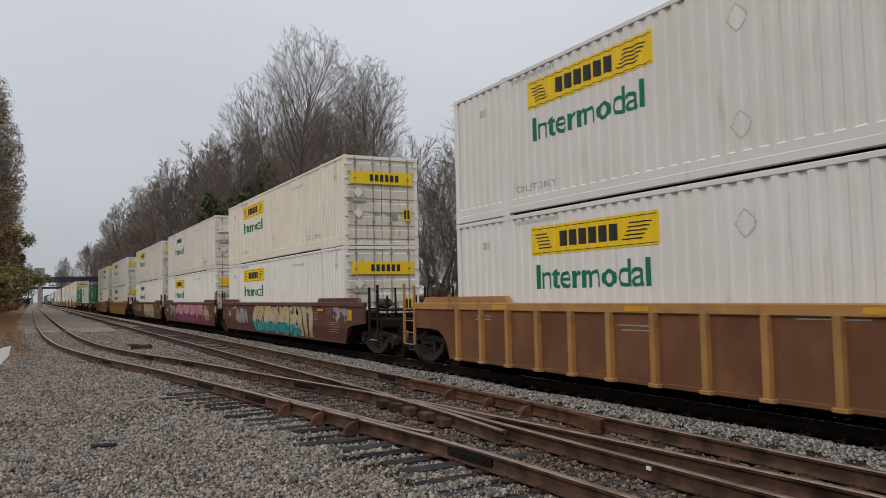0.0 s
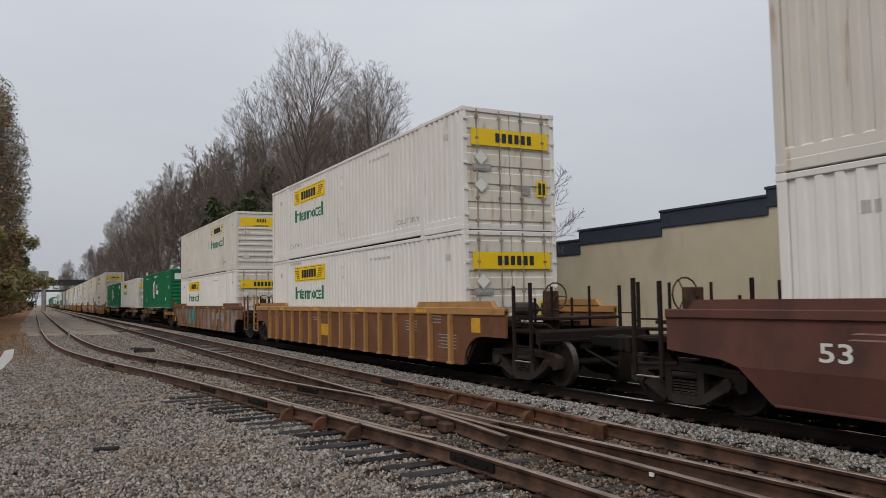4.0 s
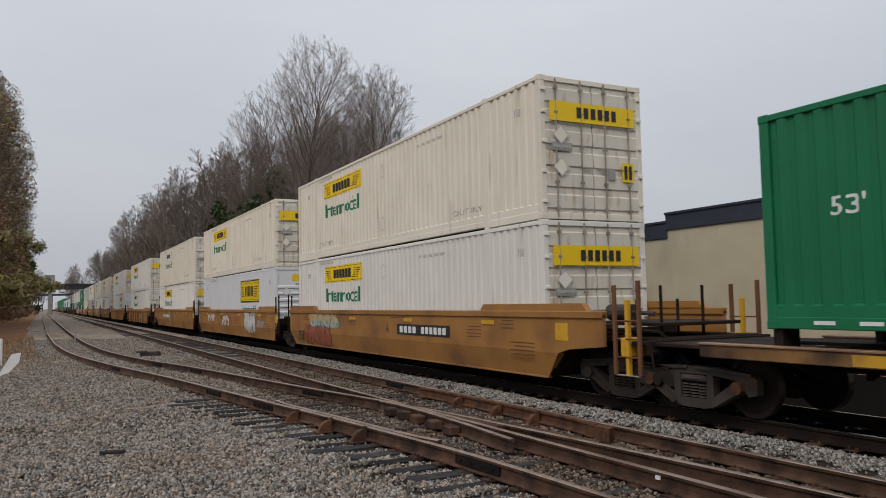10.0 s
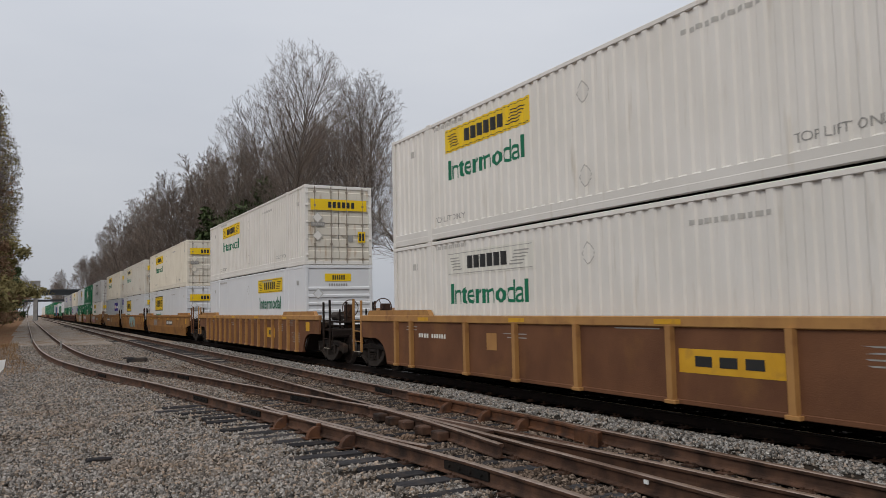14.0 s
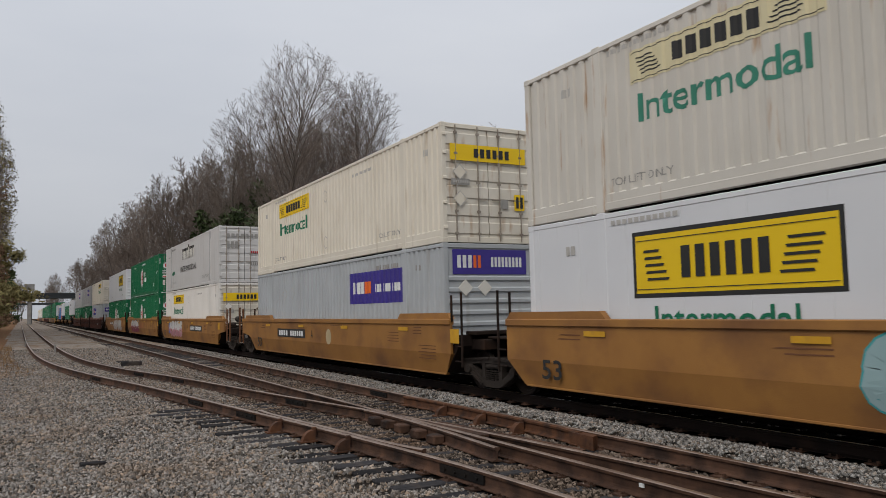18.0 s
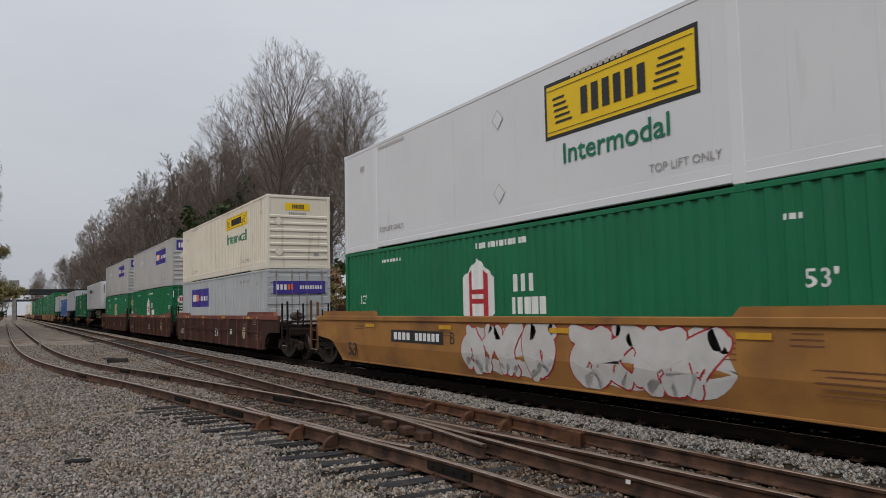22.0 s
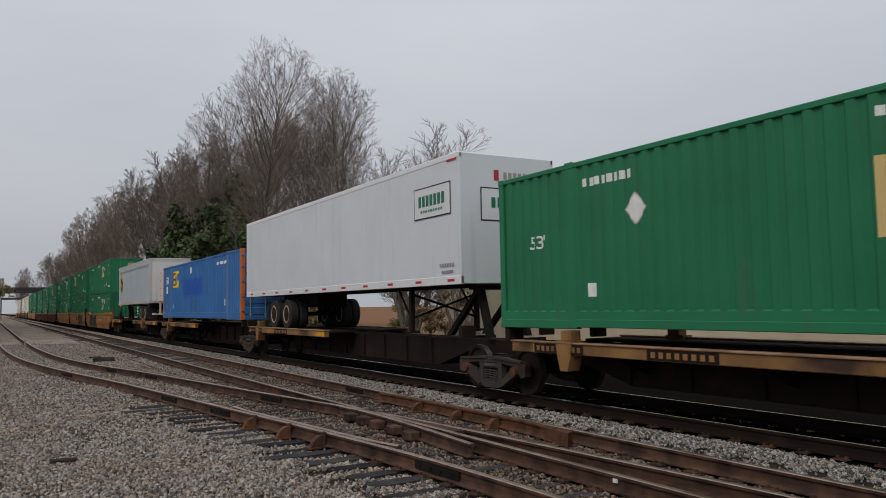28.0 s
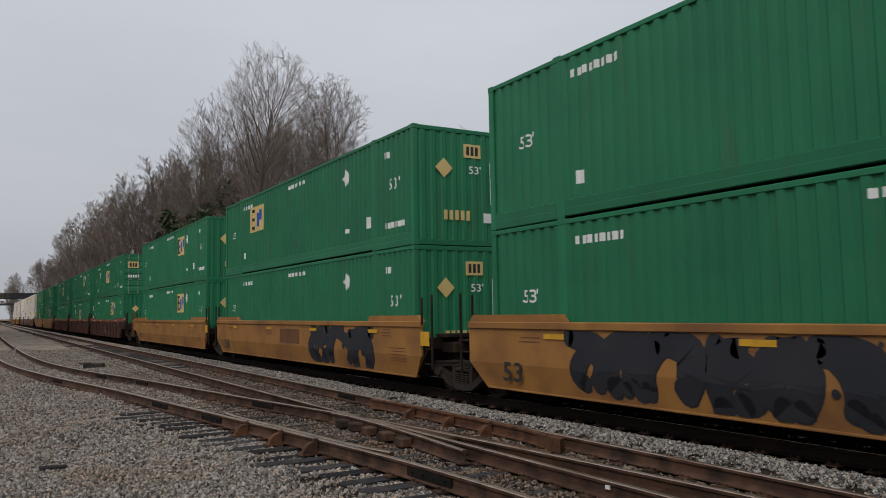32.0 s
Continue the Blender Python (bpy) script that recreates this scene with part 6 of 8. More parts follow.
def blue_box():
    top = tagged(new("container"), "blue long container with orange end posts and a yellow panel", "container", group="freight containers")
    for s in (-1, 1):
        part("side_wall", side_mesh("pressed", s, "blue"), "", top)
    frame_parts(top, "blue", "bluepost")
    front_end(top, "doors", "blue", -1)
    front_end(top, "upright", "blue", 1)
    for y0, y1 in ((-0.012, 0.17), (CL - 0.14, CL + 0.012)):
        part("end_frame", Form().box(-CW - 0.008, -CW + 0.16, y0, y1, 0.0, CH + 0.006, 0.01), "orangepost", top, "orange painted end post")
    emp_panel(top, 12.10, 13.66, 1.66, 2.55, "signyellow")
    part("patch", plate(6.9, 10.9, 1.17, 2.0, "filmblue", True, 0.006), "", top, "flat darker blue overpainted patch")
    part("patch", plate(13.66, 13.9, 1.6, 2.6, "filmblue", True, 0.006), "", top, "flat darker blue overpainted patch")
    place_letters(top, "53", 15.0, 1.90, 0.42, 0.55, "letterwhite")
    side_bars(top, 15.0, 15.5, 1.38, 1.78, 1, "letterwhite")
    side_bars(top, 9.1, 9.5, 2.28, 2.58, 1, "letterwhite")
    side_bars(top, 2.4, 4.0, 2.42, 2.55, 8, "letterwhite")
    side_bars(top, 2.45, 2.8, 0.6, 0.9, 1, "letterwhite")
    side_bars(top, 13.4, 13.7, 0.55, 0.78, 1, "letterwhite")
    side_bars(top, 15.15, 15.35, 0.55, 0.75, 1, "signyellow")
    p = front_film(top, "panel", -0.95, -0.2, 2.0, 2.5, "signyellow", y=-0.03)
    front_bars(p, -0.85, -0.3, 2.1, 2.4, 3, "ink", y=-0.036)
    front_film(top, "notice", -1.0, -0.1, 1.15, 1.45, "letterwhite", y=-0.03)
    return top


def grey_purple(front="nose", body="warmgrey"):
    """Pale grey container with a purple carrier panel."""
    words = "warm grey" if body == "warmgrey" else "cool pale grey"
    top = tagged(new("container"), f"{words} long container with a purple sign panel", "container", group="freight containers")
    for s in (-1, 1):
        part("side_wall", side_mesh("pressed", s, body), "", top)
    frame_parts(top, body, body)
    front_end(top, front, body, -1)
    front_end(top, "nose" if front == "doors" else "doors", body, 1)
    y0, y1 = (2.25, 6.02) if front == "nose" else (9.97, 13.80)
    p = part("sign_panel", plate(y0, y1, 1.53, 2.44, "purple", True, 0.006), "", top, "purple carrier sign panel")
    w = y1 - y0
    part("sign_name", folded(bars(y1 - 0.30 * w, y1 - 0.05 * w, 1.82, 2.16, 3, 0.3).mesh("sign_name", "letterwhite"), True), "", p)
    part("sign_name", folded(bars(y1 - 0.43 * w, y1 - 0.31 * w, 1.82, 2.16, 2, 0.3).mesh("sign_name", "orange"), True), "", p)
    part("sign_name", folded(bars(y0 + 0.05 * w, y1 - 0.49 * w, 1.84, 2.06, 9, 0.4).mesh("sign_name", "letterwhite"), True), "", p)
    for yy in ((12.65, 11.65) if front == "nose" else (3.1, 2.4)):
        diamond(top, yy, 2.02, 0.24, body if body == "grey" else "fadedfilm")
    side_bars(top, 2.5, 4.0, 2.45, 2.57, 8, "fadeink")
    for yy in (12.45, 2.42):
        place_letters(top, "TOP LIFT ONLY", yy, 0.42, 0.13, 1.42, "fadeink")
    side_bars(top, 1.2, 1.6, 2.3, 2.44, 2, "fadeink")
    y = -0.03 if front == "doors" else 0.012
    z0, z1 = (1.92, 2.42) if front == "doors" else (2.14, 2.74)
    p = front_film(top, "sign_panel", -1.05, 1.05, z0, z1, "purple", y=y)
    front_bars(p, -0.95, -0.5, z0 + 0.16, z1 - 0.14, 3, "letterwhite", y=y - 0.006)
    front_bars(p, -0.5, -0.25, z0 + 0.16, z1 - 0.14, 2, "orange", y=y - 0.006)
    front_bars(p, 0.0, 0.92, z0 + 0.18, z1 - 0.18, 9, "letterwhite", y=y - 0.006)
    if front == "nose":
        for x in (-0.72, -0.18):
            f = Form().slab([(x - 0.2, 1.82), (x, 1.62), (x + 0.2, 1.82), (x, 2.02)], "y", -0.016, 0.01)
            part("placard", kept(("gdia", x), lambda: f.mesh("placard", "fadedfilm")), "", top)
        front_film(top, "decal", 0.72, 0.98, 0.5, 0.82, "letterwhite", y=-0.010)
    return top


def prime_box():
    top = tagged(new("container"), "off-white flat-sided container with grey block logo and dark lettering", "container", group="freight containers")
    for s in (-1, 1):
        part("side_wall", side_mesh("flat", s, "prime"), "", top)
    frame_parts(top, "prime", "prime")
    for y in (P0 - 0.02, CL - P1 - 0.03):
        part("post_cover", Form().slab([(y - 0.05, 0.2), (y + 0.35, 0.2), (y + 0.26, 0.55), (y + 0.26, 2.3), (y + 0.35, 2.78), (y - 0.05, 2.78), (y + 0.04, 2.3), (y + 0.04, 0.55)], "x", -CW - 0.012, -CW + 0.01), "warmgrey", top)
    front_end(top, "doors", "prime", -1)
    front_end(top, "nose", "prime", 1)
    # block-letter logo as slanting plain blocks with a dark drop shadow
    f, g = Form(), Form()
    n = 8
    for i in range(n):
        a = 10.05 - i * 0.46
        h = 0.46 if i != 4 else 0.62
        film(f, [(a - 0.36, 1.86 + 0.02), (a, 1.80), (a - 0.02, 1.84 + h), (a - 0.38, 1.84 + h)], -CW - 0.005)
        film(g, [(a - 0.30, 1.90), (a + 0.08, 1.78), (a + 0.10, 2.0 + h), (a - 0.28, 2.0 + h)], -CW - 0.002)
    s = part("logo_shadow", g, "ink", top, "dark grey block shapes of the logo")
    part("logo_face", f, "fadedfilm", s)
    place_letters(top, "INTERMODAL", 5.75, 1.06, 0.34, 5.0, "ink", pressed=False)
    place_letters(top, "TOP LIFT ONLY", 12.35, 0.42, 0.13, 1.35, "fadeink", pressed=False)
    place_letters(top, "TOP LIFT ONLY", 2.35, 0.42, 0.16, 1.75, "fadeink", pressed=False)
    part("eco_mark", film(Form(), [(12.85, 1.05), (13.3, 0.98), (13.8, 1.02), (13.85, 1.15), (13.3, 1.22), (12.8, 1.25)], -CW - 0.004), "lettergreen", top)
    side_bars(top, 12.6, 13.9, 2.6, 2.7, 8, "fadeink", False)
    side_bars(top, 14.6, 15.3, 2.2, 2.28, 6, "fadeink", False)
    front_bars(top, -0.95, 0.95, 2.3, 2.5, 8, "fadeink", y=-0.03)
    front_bars(top, -0.95, -0.3, 1.75, 2.1, 3, "fadeink", y=-0.03)
    front_bars(top, 0.3, 0.9, 1.5, 1.62, 6, "letterred", y=-0.03)
    front_bars(top, 0.3, 0.9, 0.9, 1.05, 6, "fadeink", y=-0.03)
    return top


# ---------------------------------------------------------------- trailers
def road_wheel(parent, y, x, z, r=0.50):
    w = part("wheel", kept(("tyre", y, x), lambda: Form().wheel(x, [(-0.14, r * 0.6), (-0.15, r * 0.93), (-0.10, r), (0.10, r), (0.15, r * 0.93), (0.14, r * 0.6)], y, z, 26).mesh("wheel", "rubber")), "", parent)
    part("rim", kept(("rim", y, x), lambda: Form().wheel(x, [(-0.152, r * 0.62), (-0.165, r * 0.58), (-0.158, r * 0.53), (-0.143, r * 0.50)], y, z, 22, caps=False).mesh("rim", "rod")), "", w)
    part("hub", kept(("hub", y, x), lambda: Form().wheel(x, [(-0.142, r * 0.52), (-0.145, r * 0.24), (-0.17, r * 0.2), (-0.175, 0.04)], y, z, 16).mesh("hub", "deck")), "", w)
    return w


def trailer(kind):
    """Semi-trailer; origin at its front bottom centre on the rail car's deck, 1.12 m above the rails."""
    ln = {"van": 16.15, "parcel": 13.55, "reefer": 16.15}[kind]
    body = {"van": "vanwhite", "parcel": "parcelblue", "reefer": "bright"}[kind]
    label = {"van": "white dry-van semi-trailer with a framed green sign", "parcel": "pale blue-grey parcel semi-trailer with a shield badge",
             "reefer": "white refrigerated semi-trailer with a black cooling unit"}[kind]
    top = tagged(new("semi_trailer"), label, "trailer", group="semi-trailers")
    z0, z1, hw = 1.12, 4.05, 1.295
    for s in (-1, 1):
        def side():
            line, y = [(0.06, 0.0)], 1.28
            while y < ln - 0.3:
                line += [(y - 0.008, 0.0), (y - 0.005, 0.006), (y + 0.005, 0.006), (y + 0.008, 0.0)]
                y += 1.22
            line.append((ln - 0.06, 0.0))
            return Form().slab([(s * (hw - 0.010 - d), y) for y, d in line] + [(s * (hw - 0.075), ln - 0.06), (s * (hw - 0.075), 0.06)], "z", z0 + 0.1, z1 - 0.05).mesh("side_wall", body)
        part("side_wall", side(), "", top)
        part("top_rail", Form().box(*sorted((s * hw, s * (hw - 0.09))), 0.0, ln, z1 - 0.13, z1, 0.015), "bright" if kind != "parcel" else "warmgrey", top)
        part("bottom_rail", Form().box(*sorted((s * hw, s * (hw - 0.09))), 0.0, ln, z0 + 0.04, z0 + 0.23, 0.01), "bright" if kind != "parcel" else "warmgrey", top)
    part("roof", Form().box(-hw + 0.08, hw - 0.08, 0.05, ln - 0.05, z1 - 0.06, z1 - 0.015, 0.01), body, top)
    part("floor", Form().box(-hw + 0.08, hw - 0.08, 0.03, ln - 0.03, z0 + 0.05, z0 + 0.17), "deck", top)
    part("front_wall", Form().box(-hw, hw, 0.0, 0.06, z0 + 0.04, z1, 0.025), body if kind != "parcel" else "warmgrey", top)
    part("rear_wall", Form().box(-hw, hw, ln - 0.06, ln, z0 + 0.04, z1, 0.02), body if kind != "parcel" else "warmgrey", top)
    tape_r, tape_w = Form(), Form()
    y = 0.25
    while y < ln - 0.7:
        for f, a in ((tape_r, y), (tape_w, y + 0.3)):
            film(f, [(a, z0 + 0.11), (a + 0.3, z0 + 0.11), (a + 0.3, z0 + 0.165), (a, z0 + 0.165)], -hw - 0.004)
        y += 1.5 if kind == "van" else 0.75
    part("reflector_tape", tape_r, "redtape", top, "red reflector tape")
    part("reflector_tape", tape_w, "letterwhite", top, "white reflector tape")
    rear_first = kind == "parcel"
    wheels = (1.75, 3.35) if rear_first else (ln - 4.70, ln - 3.35)
    if kind == "reefer":
        wheels = (ln - 4.2, ln - 2.9)
    legs = 10.4 if rear_first else 2.9
    bogie = part("bogie", Form().box(-0.55, 0.55, wheels[0] - 1.0, wheels[1] + 1.0, 0.72, z0 + 0.05, 0.02), "dark", top)
    for y in wheels:
        for x in (-1.12, -0.80, 0.80, 1.12):
            road_wheel(bogie, y, x, 0.50)
        part("axle", Form().rod((-1.0, y, 0.5), (1.0, y, 0.5), 0.07, 8), "dark", bogie)
    for x in (-0.95, 0.95):
        part("mud_flap", Form().box(x - 0.3, x + 0.3, (wheels[0] - 0.72) if rear_first else (wheels[1] + 0.66), (wheels[0] - 0.69) if rear_first else (wheels[1] + 0.69), 0.18, 0.95), "rubber", top)
        leg = Form().box(x - 0.06, x + 0.06, legs - 0.06, legs + 0.06, 0.10, z0 + 0.1, 0.01)
        leg.box(x - 0.14, x + 0.14, legs - 0.14, legs + 0.14, 0.04, 0.10, 0.01)
        leg.rod((x, legs, 0.35), (x, legs + 0.75, z0 + 0.05), 0.03, 6)
        part("landing_leg", leg, "dark", top)
    part("leg_brace", Form().rod((-0.95, legs, 0.4), (0.95, legs, 1.0), 0.03, 6).rod((0.95, legs, 0.4), (-0.95, legs, 1.0), 0.03, 6), "dark", top)
    if kind == "van":
        d = part("sign_frame", film(Form(), [(0.36, 2.72), (2.06, 2.72), (2.06, 3.46), (0.36, 3.46)], -hw - 0.003), "ink", top)
        part("sign_panel", film(Form(), [(0.39, 2.75), (2.03, 2.75), (2.03, 3.43), (0.39, 3.43)], -hw - 0.006), "bright", d)
        part("sign_name", bars(0.6, 1.85, 3.0, 3.26, 7, 0.25, -hw - 0.010), "lettergreen", d)
        part("sign_name", bars(0.7, 1.75, 2.86, 2.92, 9, 0.3, -hw - 0.010), "fadegreen", d)
        part("marking", bars(0.25, 0.9, 1.56, 1.64, 6, 0.3, -hw - 0.006).add([(-hw - 0.006, 0.3, 1.42), (-hw - 0.006, 0.8, 1.42), (-hw - 0.006, 0.8, 1.48), (-hw - 0.006, 0.3, 1.48)], [(0, 1, 2, 3)]), "fadeink", top)
        part("front_frame", Form().add([(-0.75, -0.006, 2.55), (0.75, -0.006, 2.55), (0.75, -0.006, 3.3), (-0.75, -0.006, 3.3)], [(0, 1, 2, 3)]), "ink", top)
        part("front_panel", Form().add([(-0.72, -0.010, 2.58), (0.72, -0.010, 2.58), (0.72, -0.010, 3.27), (-0.72, -0.010, 3.27)], [(0, 1, 2, 3)]), "bright", top)
        front_bars(top, -0.5, 0.5, 2.85, 3.08, 6, "lettergreen", y=-0.016)
        front_bars(top, -0.15, 1.05, 3.5, 3.66, 9, "fadeink", y=-0.010)
        front_bars(top, -0.42, -0.22, 3.46, 3.70, 1, "letterred", y=-0.010)
        part("marker_light", Form().box(-hw - 0.01, -hw + 0.02, 0.1, 0.5, z1 - 0.16, z1 - 0.12), "redtape", top)
    elif kind == "parcel":
        sh = [(11.48, 3.22), (11.75, 3.30), (12.05, 3.33), (12.35, 3.30), (12.62, 3.22), (12.62, 2.62), (12.50, 2.36), (12.28, 2.15), (12.05, 2.02), (11.82, 2.15), (11.60, 2.36), (11.48, 2.62)]
        b = part("shield", film(Form(), sh, -hw - 0.003), "signyellow", top, "yellow and brown shield badge")
        part("shield_field", film(Form(), [(11.55, 2.92), (11.85, 3.08), (12.2, 3.16), (12.55, 3.17), (12.55, 2.64), (12.44, 2.40), (12.24, 2.21), (12.05, 2.10), (11.86, 2.21), (11.66, 2.40), (11.55, 2.64)], -hw - 0.006), "brownfilm", b)
        part("shield_mark", bars(11.68, 12.42, 2.45, 2.82, 3, 0.35, -hw - 0.009), "signyellow", b)
        part("trim_line", Form().box(-hw - 0.006, -hw + 0.01, 0.3, ln - 0.2, 3.58, 3.61), "fadeink", top)
        part("trim_line", Form().box(-hw - 0.006, -hw + 0.01, 0.3, ln - 0.2, 3.66, 3.68), "fadeink", top)
        door = part("roll_door", Form().box(-1.12, 1.12, -0.012, 0.02, z0 + 0.20, z1 - 0.22, 0.005), "prime", top, "pale roll-up rear door")
        dots = Form()
        for x in (-0.62, 0.0, 0.62):
            for k in range(4):
                dots.box(x - 0.03, x + 0.03, -0.03, -0.01, 1.6 + k * 0.48, 1.66 + k * 0.48)
        part("door_hinge", dots, "rod", door)
        bump = Form().box(-1.1, 1.1, -0.05, 0.05, 0.42, 0.54, 0.01)
        for x in (-0.62, 0.62):
            bump.box(x - 0.06, x + 0.06, -0.03, 0.05, 0.5, z0 + 0.1, 0.01)
        part("bumper", bump, "warmgrey", top)
        front_bars(top, -1.05, 1.05, 0.46, 0.51, 5, "redtape", y=-0.056, gap=0.5)
        front_bars(top, -1.1, 1.1, z0 + 0.1, z0 + 0.15, 6, "redtape", y=-0.014, gap=0.5)
    else:
        part("marking", bars(10.2, 12.6, 3.0, 3.4, 6, 0.25, -hw - 0.006), "ink", top)
        part("marking", bars(8.2, 10.0, 3.02, 3.25, 9, 0.3, -hw - 0.006), "fadeink", top)
        for y in (8.6, 11.8):
            part("mark", film(Form(), [(y - 0.2, 2.45), (y, 2.2), (y + 0.2, 2.45), (y, 2.7)], -hw - 0.006), "filmblue", top)
        unit = part("cooling_unit", Form().box(-1.0, 1.0, -0.55, -0.01, 1.75, 3.85, 0.06), "bright", top)
        part("grille", Form().box(-0.85, 0.85, -0.57, -0.5, 2.85, 3.72, 0.02), "ink", unit)
        part("grille", Form().box(-1.02, -0.98, -0.5, -0.05, 2.85, 3.72, 0.01), "ink", unit)
        part("fuel_tank", Form().rod((-0.95, 5.0, 0.75), (-0.95, 6.2, 0.75), 0.28, 14), "rod", top)
    return top


# ---------------------------------------------------------------- rail cars
def truck(parent, y, mat="truckgrey"):
    """Three-piece freight truck: two side frames, bolster, springs, four wheels on two axles."""
    t = part("truck", kept("bolster", lambda: Form().box(-0.95, 0.95, -0.22, 0.22, 0.42, 0.72, 0.03).box(-0.4, 0.4, -0.35, 0.35, 0.62, 0.80, 0.03).mesh("bolster", "dark")), "", parent)
    t.matrix_basis = Matrix.Translation((0, y, 0))
    for s in (-1, 1):
        def frame_():
            f = Form()
            a, b = sorted((s * 0.95, s * 1.09))
            f.slab([(-1.20, 0.60), (-1.04, 0.66), (-0.45, 0.72), (0.45, 0.72), (1.04, 0.66), (1.20, 0.60), (1.20, 0.38), (1.06, 0.34), (0.98, 0.44), (0.80, 0.56), (0.42, 0.60), (-0.42, 0.60), (-0.80, 0.56), (-0.98, 0.44), (-1.06, 0.34), (-1.20, 0.38)], "x", a, b)
            f.slab([(-0.42, 0.24), (0.42, 0.24), (0.36, 0.13), (0.22, 0.09), (-0.22, 0.09), (-0.36, 0.13)], "x", a, b)
            for q in (-1, 1):
                f.slab([(q * 0.36, 0.25), (q * 0.30, 0.11), (q * 0.52, 0.16), (q * 1.0, 0.42), (q * 0.84, 0.56)], "x", a, b)
                f.slab([(q * 0.27, 0.20), (q * 0.40, 0.20), (q * 0.40, 0.66), (q * 0.27, 0.66)], "x", a, b)
                # raised flanges round the windows
                c, d = sorted((s * 1.085, s * 1.125))
                f.slab([(q * 0.36, 0.16), (q * 0.40, 0.12), (q * 1.0, 0.43), (q * 0.95, 0.48)], "x", c, d)
                f.slab([(q * 0.10, 0.685), (q * 0.10, 0.73), (q * 1.12, 0.675), (q * 1.12, 0.635)], "x", c, d)
            return f.mesh("side_frame", mat)
        part("side_frame", kept(("frame", s, mat), frame_), "", t)

        def springs():
            f = Form()
            for q in (-0.17, 0.0, 0.17):
                for k in range(5):
                    f.rod((s * 1.03, q, 0.25 + k * 0.045), (s * 1.03, q, 0.272 + k * 0.045), 0.082, 8)
            f.box(*sorted((s * 0.96, s * 1.10)), -0.26, 0.26, 0.485, 0.585, 0.02)
            f.box(*sorted((s * 1.0, s * 1.115)), -0.2, 0.2, 0.515, 0.555, 0.01)
            return f.mesh("spring", mat)
        part("spring", kept(("spring", s, mat), springs), "", t)
        for q in (-0.89, 0.89):
            def wheel_():
                f = Form()
                f.wheel(s * 0.753, [(-0.075, 0.30), (-0.075, 0.42), (-0.07, 0.457), (0.06, 0.462), (0.068, 0.445), (0.06, 0.39), (0.02, 0.36), (0.02, 0.16), (0.09, 0.13), (0.09, 0.07)] if s > 0 else
                        [(-0.09, 0.07), (-0.09, 0.13), (-0.02, 0.16), (-0.02, 0.36), (-0.06, 0.39), (-0.068, 0.445), (-0.06, 0.462), (0.07, 0.457), (0.075, 0.42), (0.075, 0.30)], q, 0.459, 30)
                f.slots = [1 if k // 30 == (6 if s < 0 else 2) else 0 for k in range(len(f.f))]
                return f.mesh("wheel", "wheelrust", "tread")
            w = part("wheel", kept(("wheel", s, q), wheel_), "", t)
            part("bearing_cap", kept(("cap", s, q, mat), lambda: Form().rod((s * 1.06, q, 0.459), (s * 1.17, q, 0.459), 0.095, 12).mesh("bearing_cap", "rustorange" if mat == "truckgrey" else mat)), "", w)
    for q in (-0.89, 0.89):
        part("axle", kept(("axle", q), lambda: Form().rod((-0.95, q, 0.459), (0.95, q, 0.459), 0.075, 10).mesh("axle", "dark")), "", t)
    return t


def coupler(parent, y, sign):
    def build():
        f = Form()
        f.box(-0.10, 0.10, min(y, y + sign * 0.75), max(y, y + sign * 0.75), 0.78, 0.98, 0.02)
        f.box(-0.16, 0.18, min(y + sign * 0.62, y + sign * 0.95), max(y + sign * 0.62, y + sign * 0.95), 0.70, 1.02, 0.05)
        f.rod((-0.35, y + sign * 0.15, 0.72), (-0.2, y + sign * 0.9, 0.42), 0.03, 6)
        return f.mesh("coupler", "dark")
    return part("coupler", kept(("coupler", y, sign), build), "", parent)


